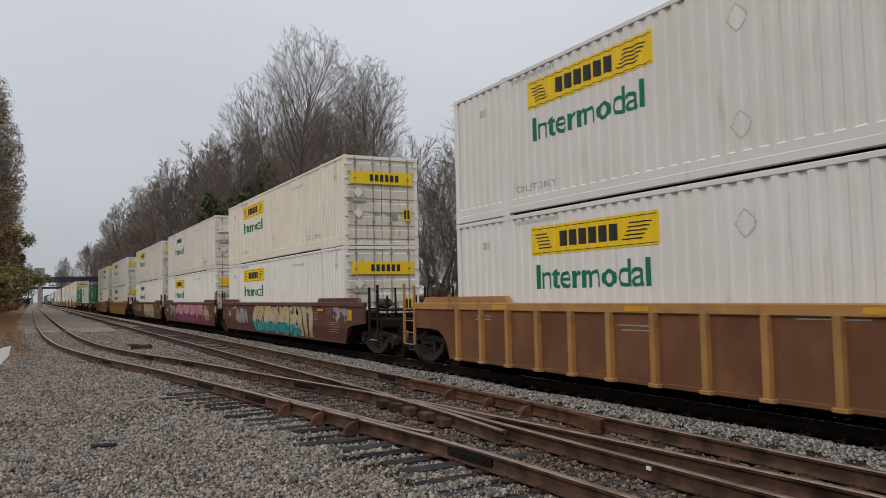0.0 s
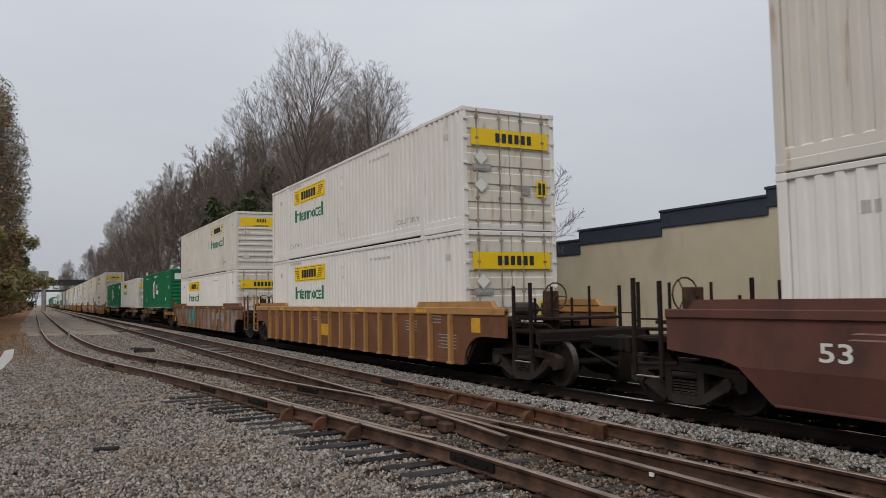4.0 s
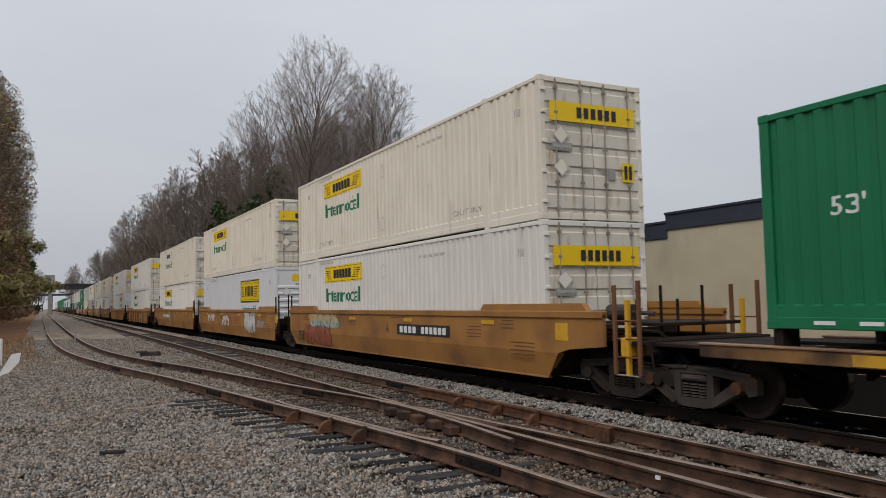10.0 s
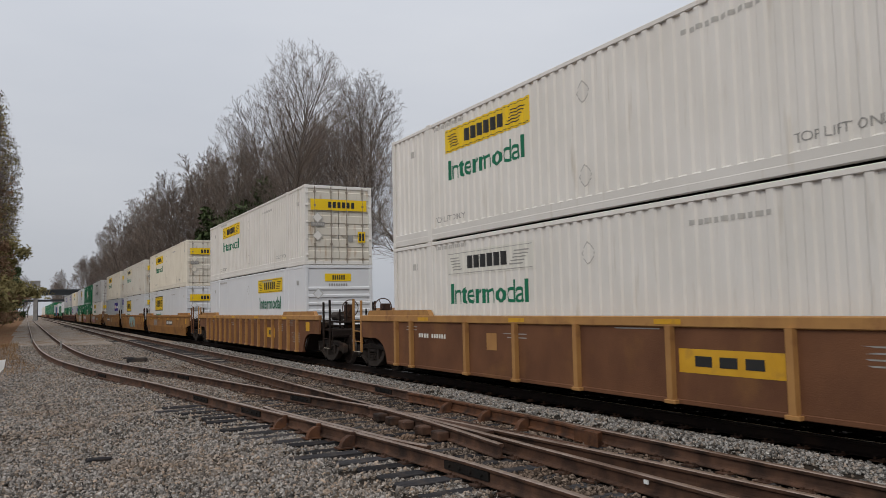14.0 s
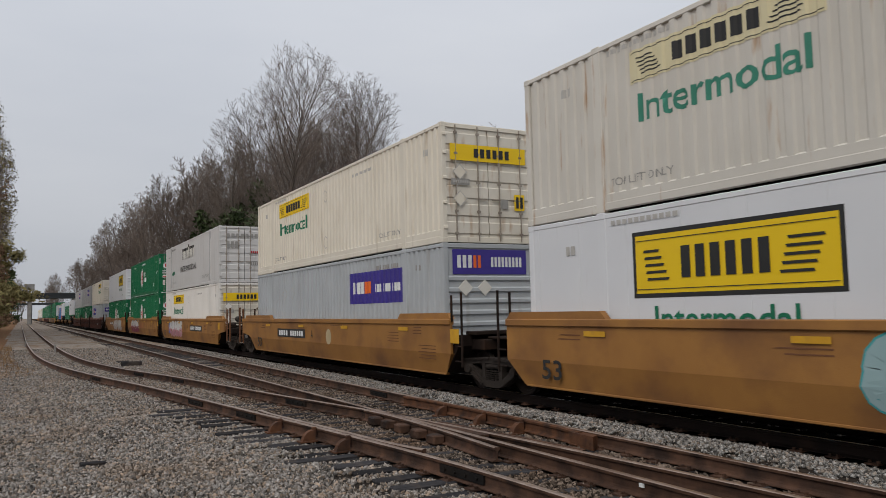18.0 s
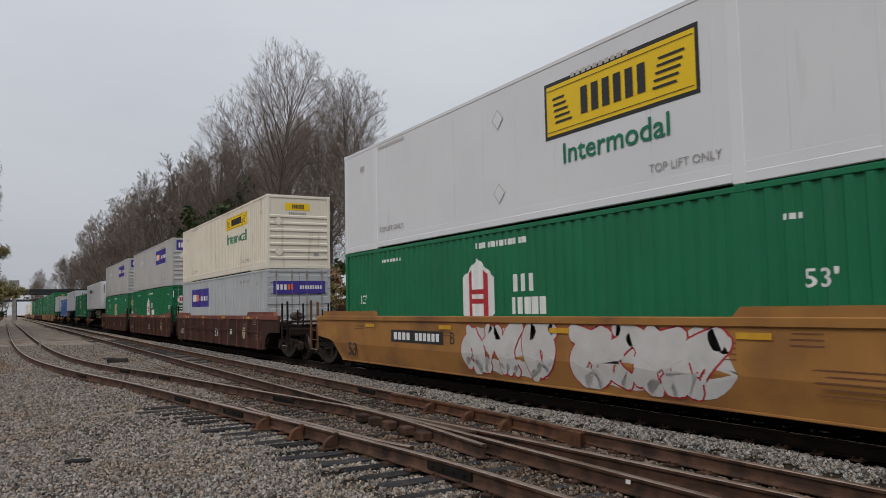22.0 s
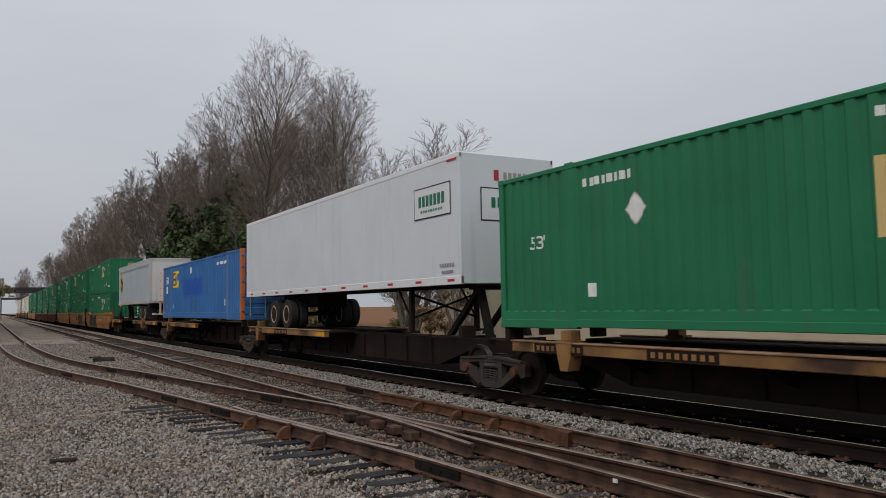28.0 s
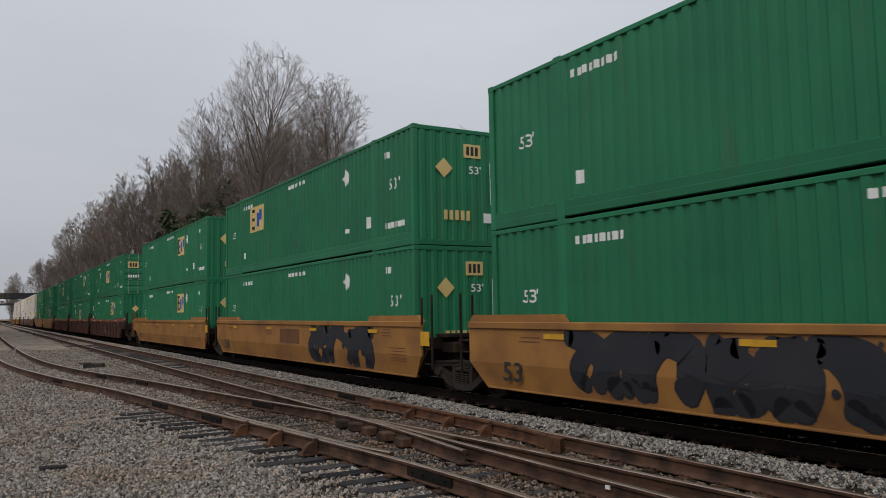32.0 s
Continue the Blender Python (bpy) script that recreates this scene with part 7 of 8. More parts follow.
def end_gear(parent, sign, mat, post_mat, wheel_too):
    """Platform, end sill, ladder rungs and grab posts at a coupler end. sign -1: the front."""
    def Y(d):       # d metres outward from the container's end
        return -d if sign < 0 else CL + d
    a, b = sorted((Y(0.55), Y(3.0)))
    part("end_platform", kept(("plat", sign), lambda: Form().box(-1.1, 1.1, a, b, 1.02, 1.12, 0.015).box(-0.35, 0.35, a, b, 0.72, 1.02, 0.02).mesh("end_platform", "deck")), "", parent)
    a, b = sorted((Y(2.9), Y(3.02)))
    part("end_sill", kept(("esill", sign), lambda: Form().box(-1.38, 1.38, a, b, 0.84, 1.10, 0.02).mesh("end_sill", "sillrust")), "", parent)
    for x in (-1.38, 1.38):
        for d, hi in ((2.76, 2.06), (2.16, 2.0)):
            part("grab_post", kept(("gp", sign, x, d, post_mat), lambda: Form().box(x - 0.03, x + 0.03, *sorted((Y(d - 0.035), Y(d + 0.035))), 0.50, hi, 0.008).mesh("grab_post", post_mat)), "", parent)
        for z in (0.50, 0.80, 1.10, 1.40):
            m = "rod" if z < 0.6 else post_mat
            part("rung", kept(("rung", sign, x, z, m), lambda: Form().rod((x, Y(2.16), z), (x, Y(2.76), z), 0.014, 6).mesh("rung", m)), "", parent)
    # brake pipe, cylinder, valve box and uncoupling lever on the platform
    part("brake_pipe", kept(("bpipe", sign), lambda: Form().rod((-1.05, Y(0.5), 1.26), (-1.05, Y(2.85), 1.22), 0.03, 6).rod((-1.05, Y(2.85), 1.22), (-0.55, Y(3.1), 0.70), 0.03, 6).mesh("brake_pipe", "sillrust")), "", parent)
    part("brake_cylinder", kept(("bcyl", sign), lambda: Form().rod((-0.62, Y(1.15), 1.52), (-0.62, Y(1.75), 1.52), 0.15, 12).rod((-0.62, Y(1.75), 1.52), (-0.62, Y(2.3), 1.50), 0.04, 6).mesh("brake_cylinder", "truckgrey")), "", parent)
    part("valve_box", kept(("vbox", sign), lambda: Form().box(-1.18, -0.82, *sorted((Y(1.2), Y(1.6))), 1.12, 1.34, 0.03).mesh("valve_box", "truckdark")), "", parent)
    part("uncoupling_lever", kept(("lever", sign), lambda: Form().rod((-1.40, Y(3.06), 0.92), (-0.2, Y(3.06), 0.92), 0.016, 6).rod((-1.40, Y(3.06), 0.92), (-1.42, Y(3.12), 0.62), 0.016, 6).mesh("uncoupling_lever", "sillrust")), "", parent)
    for x in (-0.75, 0.2):
        part("grab_post", kept(("gr", sign, x), lambda: Form().rod((x, Y(2.6), 1.1), (x, Y(2.6), 1.98), 0.03, 6).rod((x, Y(2.0), 1.1), (x, Y(2.0), 1.75), 0.03, 6).mesh("grab_post", "deck")), "", parent)
    part("walkway", kept(("walk", sign), lambda: Form().box(-0.9, 0.9, *sorted((Y(0.9), Y(2.8))), 1.30, 1.36, 0.01).mesh("walkway", "deck")), "", parent)
    if wheel_too:
        def ring():
            f = Form()
            n = 14
            c = Vector((-0.55, Y(2.45), 1.78))
            for k in range(n):
                p, q = (c + Vector((0.28 * math.cos(t), 0, 0.28 * math.sin(t))) for t in (2 * math.pi * k / n, 2 * math.pi * (k + 1) / n))
                f.rod(p, q, 0.016, 5, caps=False)
            for t in (0, 2.1, 4.2):
                f.rod(c, c + Vector((0.28 * math.cos(t), 0, 0.28 * math.sin(t))), 0.012, 5)
            f.box(c.x - 0.12, c.x + 0.12, *sorted((Y(2.15), Y(2.42))), 1.1, 1.9, 0.02)
            return f.mesh("brake_wheel", "rail")
        part("brake_wheel", kept(("brake", sign), ring), "", parent)
    coupler(parent, Y(3.0), sign)


def graffiti(parent, y0, y1, z0, z1, fill, edge, seed, n=5, second=None, folded=True):
    """Sprayed rounded figures: swelling curved bands with an outline, two-toned, and loose splashes; plain shapes of colour."""
    rng = random.Random(seed)
    out, body = Form(), Form()
    w, h = (y1 - y0) / n, z1 - z0
    split = z0 + h * rng.uniform(0.38, 0.5)

    def face(z):
        return -1.463 if not folded or z > 0.78 else -1.463 + (0.78 - z) / 0.48 * 0.10

    def put(form, pts, lift, slot=0):
        pts = [(p, min(max(q, z0), z1)) for p, q in pts]
        form.add([(face(q) - lift, p, q) for p, q in pts], [tuple(range(len(pts)))], slot)

    def blob(form, c, r, lift, slot=0):
        ring = [(c[0] + r * (1 + 0.12 * math.sin(3 * a + seed)) * math.cos(a), c[1] + r * math.sin(a)) for a in (2 * math.pi * k / 12 for k in range(12))]
        for k in range(12):
            put(form, [c, ring[k], ring[(k + 1) % 12]], lift, slot)

    def band(p0, p1, p2, t0, t1, lift):
        m = 12
        line = []
        for k in range(m + 1):
            u = k / m
            q = [(1 - u) ** 2 * p0[j] + 2 * u * (1 - u) * p1[j] + u * u * p2[j] for j in (0, 1)]
            d = Vector([2 * (1 - u) * (p1[j] - p0[j]) + 2 * u * (p2[j] - p1[j]) for j in (0, 1)])
            d = d.normalized() if d.length > 1e-6 else Vector((1, 0))
            line.append((q, d, (t0 + (t1 - t0) * u) * (0.72 + 0.5 * math.sin(math.pi * u))))
        for form, grow_, lf in ((out, 0.03, 0.002 + lift), (body, 0.0, 0.0075 + lift)):
            for (qa, da, ta), (qb, db, tb) in zip(line, line[1:]):
                ta, tb = ta + grow_, tb + grow_
                slot = 1 if form is body and second and (qa[1] + qb[1]) / 2 < split else 0
                put(form, [(qa[0] - da.y * ta, qa[1] + da.x * ta), (qb[0] - db.y * tb, qb[1] + db.x * tb), (qb[0] + db.y * tb, qb[1] - db.x * tb), (qa[0] + da.y * ta, qa[1] - da.x * ta)], lf, slot)
            blob(form, p0, line[0][2] * 1.05 + grow_, lf, 0)
            blob(form, p2, line[-1][2] * 1.05 + grow_, lf, 1 if form is body and second and p2[1] < split else 0)
    if n >= 4:
        m = int((y1 - y0) / 0.14)
        edge_hi = [z1 - h * (0.10 + 0.14 * noise.noise((k * 0.32, seed, 0)) + 0.5 * max(0.0, 1 - min(k, m - k) / 3) ** 2) for k in range(m + 1)]
        edge_lo = [z0 + h * (0.06 + 0.10 * noise.noise((k * 0.3, seed, 5)) + 0.3 * max(0.0, 1 - min(k, m - k) / 3) ** 2) for k in range(m + 1)]
        for k in range(m):
            a, b = y0 + (y1 - y0) * k / m, y0 + (y1 - y0) * (k + 1) / m
            cut = split + 0.06 * math.sin(k * 0.5)
            cut2 = split + 0.06 * math.sin((k + 1) * 0.5)
            put(body, [(a, cut), (b, cut2), (b, edge_hi[k + 1]), (a, edge_hi[k])], 0.0016, 0)
            for u0, u1 in ((0.0, 0.5), (0.5, 1.0)):
                put(body, [(a, edge_lo[k] + (cut - edge_lo[k]) * u0), (b, edge_lo[k + 1] + (cut2 - edge_lo[k + 1]) * u0), (b, edge_lo[k + 1] + (cut2 - edge_lo[k + 1]) * u1), (a, edge_lo[k] + (cut - edge_lo[k]) * u1)], 0.0016, 1 if second else 0)
    for i in range(n):
        c = y0 + (i + 0.5) * w
        t = min(0.24, h * 0.2, w * 0.25)
        for k in range(rng.choice((2, 2, 3))):
            s = rng.choice((-1, 1))
            hi, lo = z1 - t * rng.uniform(0.4, 1.2), z0 + t * rng.uniform(0.4, 1.2)
            a, b = c + s * w * rng.uniform(0.05, 0.5), c - s * w * rng.uniform(0.0, 0.45)
            mid = (c - s * w * rng.uniform(0.4, 0.95), z0 + h * rng.uniform(0.2, 0.95))
            band((a, hi), mid, (b, lo), t * rng.uniform(0.6, 1.1), t * rng.uniform(0.7, 1.25), 0.0006 * (k + 3 * (i % 2)))
        for _ in range(2):
            blob(body, (c + rng.uniform(-0.5, 0.5) * w, rng.uniform(z0 + 0.1, z1 - 0.1)), rng.uniform(0.03, 0.09), 0.0118)
    g = part("graffiti", body, (fill, second or fill), parent, "sprayed graffiti figures")
    part("graffiti_edge", out, edge, g)
    return g


def well_car(style, lead, tail, extras=()):
    """Well car unit. Origin on the rails below the container's front. lead, tail: 'coupler' or 'joint'."""
    spec = {"ttx": ("ttx", "ttx", "ochre-yellow smooth-sided well car with graffiti and stencilled marks"), "rustttx": ("rustttx", "wornyellow", "rusted brown well car with worn yellow ribs"),
            "fec": ("fec", "fec", "maroon smooth-sided well car covered in graffiti"), "maroon": ("maroon", "redchord", "red-oxide ribbed well car with a faded red top chord"),
            "greywell": ("greywell", "rustttx", "weathered grey ribbed well car with teal graffiti")}
    body, chord, label = spec[style]
    top = tagged(new("well_car"), label, "rail car", group="well cars")
    ribbed = style in ("rustttx", "maroon", "greywell")
    f0, f1 = (-1.95 if lead == "coupler" else -0.55), (CL + 1.95 if tail == "coupler" else CL + 0.62)
    for s in (-1, 1):
        def side():
            f = Form()
            a, b = sorted((s * 1.46, s * 1.40))
            zb = 0.30
            front = [(f0, 1.50), (f0, 0.94), (-0.95, 0.94), (-0.70, 0.90), (-0.46, 0.78), (-0.30, 0.62), (-0.22, 0.45), (-0.20, zb)] if lead == "coupler" else [(f0, 1.50), (f0, 0.62), (-0.28, zb)]
            back = [(CL + 0.20, zb), (CL + 0.22, 0.45), (CL + 0.30, 0.62), (CL + 0.46, 0.78), (CL + 0.70, 0.90), (CL + 0.95, 0.94), (f1, 0.94), (f1, 1.50)] if tail == "coupler" else [(CL + 0.30, zb), (f1, 0.62), (f1, 1.50)]
            line = front + back
            if ribbed:
                f.slab(line, "x", a, b)
            else:
                # upper plate upright, lower plate folded inwards
                a0, a1 = (-0.62, CL + 0.62)
                if lead != "coupler":
                    a0 = f0
                if tail != "coupler":
                    a1 = f1
                up = [(f0, 1.50)] + ([(f0, 0.95), (-0.9, 0.86)] if lead == "coupler" else []) + [(a0, 0.78), (a1, 0.78)] + ([(CL + 0.9, 0.86), (f1, 0.95)] if tail == "coupler" else []) + [(f1, 1.50)]
                f.slab(up, "x", a, b)
                x1, x2 = s * 1.46, s * 1.36
                f.add([(x1, a0, 0.78), (x1, a1, 0.78), (x2, CL + 0.15, zb), (x2, -0.15, zb), (x2 - s * 0.05, a0, 0.78), (x2 - s * 0.05, a1, 0.78), (x2 - s * 0.05, CL + 0.15, zb), (x2 - s * 0.05, -0.15, zb)],
                      [(0, 1, 2, 3), (4, 7, 6, 5), (3, 2, 6, 7), (0, 3, 7, 4), (1, 5, 6, 2)])
            return f.mesh("side_plate", body)
        part("side_plate", kept(("wside", style, s, lead, tail), side), "", top)
        a, b = sorted((s * 1.50, s * 1.36))
        part("top_chord", kept(("wchord", style, s, lead, tail), lambda: Form().box(a, b, f0, f1, 1.43 if not ribbed else 1.40, 1.565, 0.015).mesh("top_chord", chord)), "", top)
        part("bottom_chord", kept(("wlow", style, s), lambda: Form().box(*sorted((s * 1.475, s * 1.34)), -0.15, CL + 0.15, 0.27, 0.345, 0.01).mesh("bottom_chord", body) if ribbed else Form().box(*sorted((s * 1.37, s * 1.25)), -0.12, CL + 0.12, 0.275, 0.32, 0.01).mesh("bottom_chord", body)), "", top)
        for y0, y1 in ((max(f0, -1.5), 2.25), (13.92, min(f1, CL + 1.5))):
            part("guide_block", kept(("guide", style, s, y0, y1), lambda: Form().slab([(y0, 1.565), (y0 + 0.14, 1.70), (y1 - 0.14, 1.70), (y1, 1.565)], "x", *sorted((s * 1.46, s * 1.335))).mesh("guide_block", chord)), "", top)
        if ribbed:
            n = {"rustttx": 9, "maroon": 11, "greywell": 14}[style]
            if ("dense",) in extras:
                n = 16
            spots = [0.35 + (CL - 0.7) * k / (n - 1) for k in range(n)] if n != 9 else [15.75, 14.85, 12.1, 10.15, 8.2, 5.95, 3.85, 1.8, 0.4]
            for y in spots:
                def rib():
                    f = Form().slab([(-0.055, 0.29), (0.055, 0.29), (0.055, 1.42), (-0.055, 1.42)], "x", *sorted((s * 1.455, s * 1.555)))
                    f.box(*sorted((s * 1.46, s * 1.57)), -0.11, 0.11, 0.27, 0.33, 0.008)
                    return f.mesh("rib", "wornyellow" if style == "rustttx" else "maroonrib" if style == "maroon" else "lip")
                ob = part("rib", kept(("rib", style, s), rib), "", top)
                ob.location = (0, y, 0)
        if style == "maroon" and s < 0:
            for z in (0.93, 0.99):
                part("pipe", kept(("pipe", z), lambda: Form().rod((-1.585, 0.4, z), (-1.585, CL - 0.4, z), 0.012, 6).mesh("pipe", "maroon")), "", top)
    part("well_floor", kept("wfloor", lambda: Form().box(-1.34, 1.34, -0.1, 0.5, 0.30, 0.42).box(-1.34, 1.34, 1.7, 2.4, 0.30, 0.42).box(-1.34, 1.34, 7.6, 8.5, 0.30, 0.42).box(-1.34, 1.34, 13.8, 14.4, 0.30, 0.42).box(-1.34, 1.34, CL - 0.5, CL + 0.1, 0.30, 0.42).mesh("well_floor", "dark")), "", top)
    for sign, how in ((-1, lead), (1, tail)):
        def Y(d):
            return -d if sign < 0 else CL + d
        part("bulkhead", kept(("bulk", sign, body), lambda: Form().slab([(Y(0.12), 0.34), (Y(0.20), 0.34), (Y(0.75), 0.95), (Y(0.75), 1.20), (Y(0.62), 1.20)], "x", -1.36, 1.36).mesh("bulkhead", "deck")), "", top)
        if how == "coupler":
            end_gear(top, sign, body, ("rustttx" if style == "greywell" else "wornyellow" if style == "rustttx" and sign > 0 else "rustttx" if style == "ttx" else "deck"), sign > 0 or style in ("rustttx", "greywell"))
            truck(top, Y(2.0), "truckdark")
        else:
            def joint():
                f = Form().box(-1.0, 1.0, *sorted((Y(0.6), Y(1.25))), 0.86, 1.10, 0.02)
                f.box(-0.28, 0.28, *sorted((Y(1.0), Y(1.68))), 0.74, 1.06, 0.03)
                f.box(-1.1, 1.1, *sorted((Y(0.62), Y(1.1))), 1.20, 1.28, 0.01)
                return f.mesh("end_bolster", "deck")
            part("end_bolster", kept(("joint", sign), joint), "", top)
            part("grab_post", kept(("jgp", sign, style), lambda: Form().rod((-1.42, Y(1.0), 0.5), (-1.42, Y(1.0), 2.15), 0.028, 6).rod((-1.42, Y(0.55), 1.5), (-1.42, Y(0.55), 2.1), 0.028, 6).rod((-1.42, Y(1.0), 0.62), (-1.42, Y(0.7), 0.62), 0.018, 6).rod((-1.42, Y(1.0), 0.95), (-1.42, Y(0.7), 0.95), 0.018, 6).mesh("grab_post", "deck")), "", top)
            if sign < 0:
                truck(top, -1.68, "truckdark")
                part("cover_plate", kept("jcover", lambda: Form().box(-0.8, 0.8, -2.3, -1.05, 1.10, 1.16, 0.02).mesh("cover_plate", "deck")), "", top)
    # yellow reflectors along the upper plate
    xo = -1.462 if ribbed else -1.464
    for k in range(4):
        y = 1.9 + k * 4.1
        part("reflector", kept(("refl", xo, style), lambda: film(Form(), [(-0.28, 1.27), (0.28, 1.27), (0.28, 1.36), (-0.28, 1.36)], -1.503 if style in ("rustttx", "maroon", "greywell") else xo - 0.018).mesh("reflector", "yellow")) if not ribbed else
             kept(("refl", xo, style), lambda: film(Form(), [(-0.28, 1.44), (0.28, 1.44), (0.28, 1.52), (-0.28, 1.52)], -1.504).mesh("reflector", "yellow")), "", top).location = (0, y, 0)
    if style in ("ttx", "fec", "rustttx"):
        part("end_panel", kept(("endp", style), lambda: film(Form(), [(-0.95, 1.02), (-0.55, 1.02), (-0.55, 1.34), (-0.95, 1.34)], -1.466).mesh("end_panel", "yellow")), "", top)

    if style == "maroon":
        for yy in (0.6, 1.3, 1.75, 2.6, 13.6, 14.4, 14.85, 15.7):
            part("stencil", kept("tick", lambda: film(Form(), [(0, 1.43), (0.05, 1.43), (0.05, 1.54), (0, 1.54)], -1.504).mesh("stencil", "letterwhite")), "", top).location = (0, yy, 0)

    def fine_marks():
        f = Form()
        rng = random.Random(3)
        for y, z, w, rows in ((2.2, 0.98, 0.8, 4), (9.8, 1.12, 0.9, 2), (14.6, 1.20, 0.7, 2), (6.2, 1.36, 1.1, 1), (0.15, 0.62, 1.0, 5), (0.9, 1.2, 0.5, 3)):
            for k in range(rows):
                film(f, [(y, z + k * 0.075), (y + w * rng.uniform(0.7, 1), z + k * 0.075), (y + w * rng.uniform(0.7, 1), z + k * 0.075 + 0.02), (y, z + k * 0.075 + 0.02)], -1.465)
        return f.mesh("stencil", "stencilred" if style in ("fec", "maroon") else "rustttx" if style == "ttx" else "fadeink")
    part("stencil", kept(("fine", style), fine_marks), "", top)
    for kind, *arg in extras:
        if kind == "dense":
            continue
        if kind == "53":
            place_letters(top, "53", arg[0], arg[1], arg[2], arg[3], arg[4], -1.466)
        elif kind == "125T":
            place_letters(top, "125T", arg[0], 0.58, 0.26, 0.85, arg[1], -1.466)
        elif kind == "plate":
            y0, y1, z0, z1, ground_, ink = arg
            p = part("number_plate", film(Form(), [(y0, z0), (y1, z0), (y1, z1), (y0, z1)], -1.466), ground_, top)
            h = z1 - z0
            part("number_mark", bars(y0 + 0.06 * (y1 - y0), y0 + 0.52 * (y1 - y0), z0 + 0.2 * h, z1 - 0.2 * h, 6, 0.28, -1.469), ink, p)
            part("number_mark", bars(y0 + 0.60 * (y1 - y0), y1 - 0.05 * (y1 - y0), z0 + 0.2 * h, z1 - 0.2 * h, 4, 0.28, -1.469), ink, p)
        elif kind == "letter":
            place_letters(top, arg[0], arg[1], arg[2], 0.26, 0.2, "ink", -1.466)
        elif kind == "tag":
            part("decal", film(Form(), [(arg[0], arg[2]), (arg[1], arg[2]), (arg[1], arg[3]), (arg[0], arg[3])], -1.466 if not ribbed else -1.464), arg[4], top)
            if len(arg) > 5:
                part("decal_mark", bars(arg[0] + 0.25, arg[1] - 0.25, arg[2] + 0.1, arg[3] - 0.1, 3, 0.3, -1.470 if not ribbed else -1.468), arg[5], top)
        elif kind == "bars":
            part("graffiti", bars(arg[0], arg[1], arg[2], arg[3], arg[4], 0.45, -1.466), arg[5], top)
        elif kind == "disc":
            part("round_mark", film(Form(), [(arg[0] + 0.24 * math.cos(t), arg[1] + 0.24 * math.sin(t)) for t in (k * math.pi / 10 for k in range(20))], -1.464), "sand", top)
        elif kind == "spray":
            graffiti(top, *arg, folded=not ribbed)
    return top


def spine_car(length, lead, tail, flat, truck_y, beams, hitch=None):
    """Spine car unit: narrow centre sill with tan side beams on one half. Origin on the rails below the load's front; length of the load."""
    top = tagged(new("spine_car"), "grimy spine car with dark sill and worn ochre side beams", "rail car", group="spine cars")
    g0, g1 = (-2.9 if lead == "coupler" else truck_y - 0.5), (length + 2.9 if tail == "coupler" else length + 0.9)
    part("centre_sill", Form().slab([(g0, 1.0), (g0, 0.72), (1.2, 0.72), (2.6, 0.33), (length - 2.6, 0.33), (length - 1.2, 0.72), (g1, 0.72), (g1, 1.0)], "x", -0.38, 0.38), "sillrust", top)
    k = 2.9
    while k < length - 2.6:
        for x in (-0.44, 0.375):
            part("stiffener", kept(("stiff", x), lambda: Form().box(x, x + 0.065, -0.03, 0.03, 0.36, 0.98).mesh("stiffener", "sillrust")), "", top).location = (0, k, 0)
        k += 1.35
    for s in (-1, 1):
        for y0, y1 in beams:
            beam = part("edge_beam", Form().box(*sorted((s * 1.44, s * 1.30)), y0, y1, 0.90, 1.085, 0.012), "spinetan", top)
            part("flange", Form().box(*sorted((s * 1.465, s * 1.28)), y0 - 0.02, y1 + 0.02, 1.08, 1.112, 0.008), "lip", beam)
            y = y0 + 0.06
            while y < y1 - 0.8:
                part("edge_stripe", kept(("estripe", s), lambda: Form().add([(s * 1.443, 0, 0.92), (s * 1.443, 0.72, 0.92), (s * 1.443, 0.72, 1.06), (s * 1.443, 0, 1.06)], [(0, 1, 2, 3)]).mesh("edge_stripe", "yellow")), "", top).location = (0, y, 0)
                y += 3.4
            if s < 0 and y1 - y0 > 5:
                for yy, n_ in ((y0 + 3.4, 8), (y0 + 6.2, 9)):
                    pl = part("number_plate", film(Form(), [(yy, 0.91), (yy + 1.35, 0.91), (yy + 1.35, 1.07), (yy, 1.07)], -1.444), "sillrust", beam)
                    part("number_mark", bars(yy + 0.05, yy + 1.3, 0.945, 1.035, n_, 0.45, -1.447), "spinetan", beam)
            part("platform", Form().box(*sorted((s * 1.31, s * 0.36)), y0, y1, 1.02, 1.07), "deck", top)
        for y in (0.5, 2.6, 7.9, 10.5, length - 3.0, length - 0.3) if s > 0 else [v for v in (0.5, 2.6, 7.9, 10.5, length - 3.0, length - 0.3) if any(a <= v <= b for a, b in beams)]:
            part("bracket", kept(("brkt", s), lambda: Form().slab([(0.36, 0.55), (1.30, 0.90), (1.30, 1.0), (0.36, 1.0)], "y", -0.05, 0.05).mesh("bracket", "deck") if s > 0 else Form().slab([(-0.36, 0.55), (-1.30, 0.90), (-1.30, 1.0), (-0.36, 1.0)], "y", -0.05, 0.05).mesh("bracket", "deck")), "", top).location = (0, y, 0)
        for y in [v for v in (1.95, length - 2.1) if any(a <= v <= b for a, b in beams)]:
            part("pedestal", kept(("pedestal", s), lambda: Form().slab([(-0.22, 1.14), (0.22, 1.14), (0.16, 0.82), (0.10, 0.62), (-0.10, 0.62), (-0.16, 0.82)], "x", *sorted((s * 1.46, s * 1.20))).box(*sorted((s * 1.40, s * 1.18)), -0.14, 0.14, 1.14, 1.31, 0.01).mesh("pedestal", "spinetan")), "", top).location = (0, y, 0)
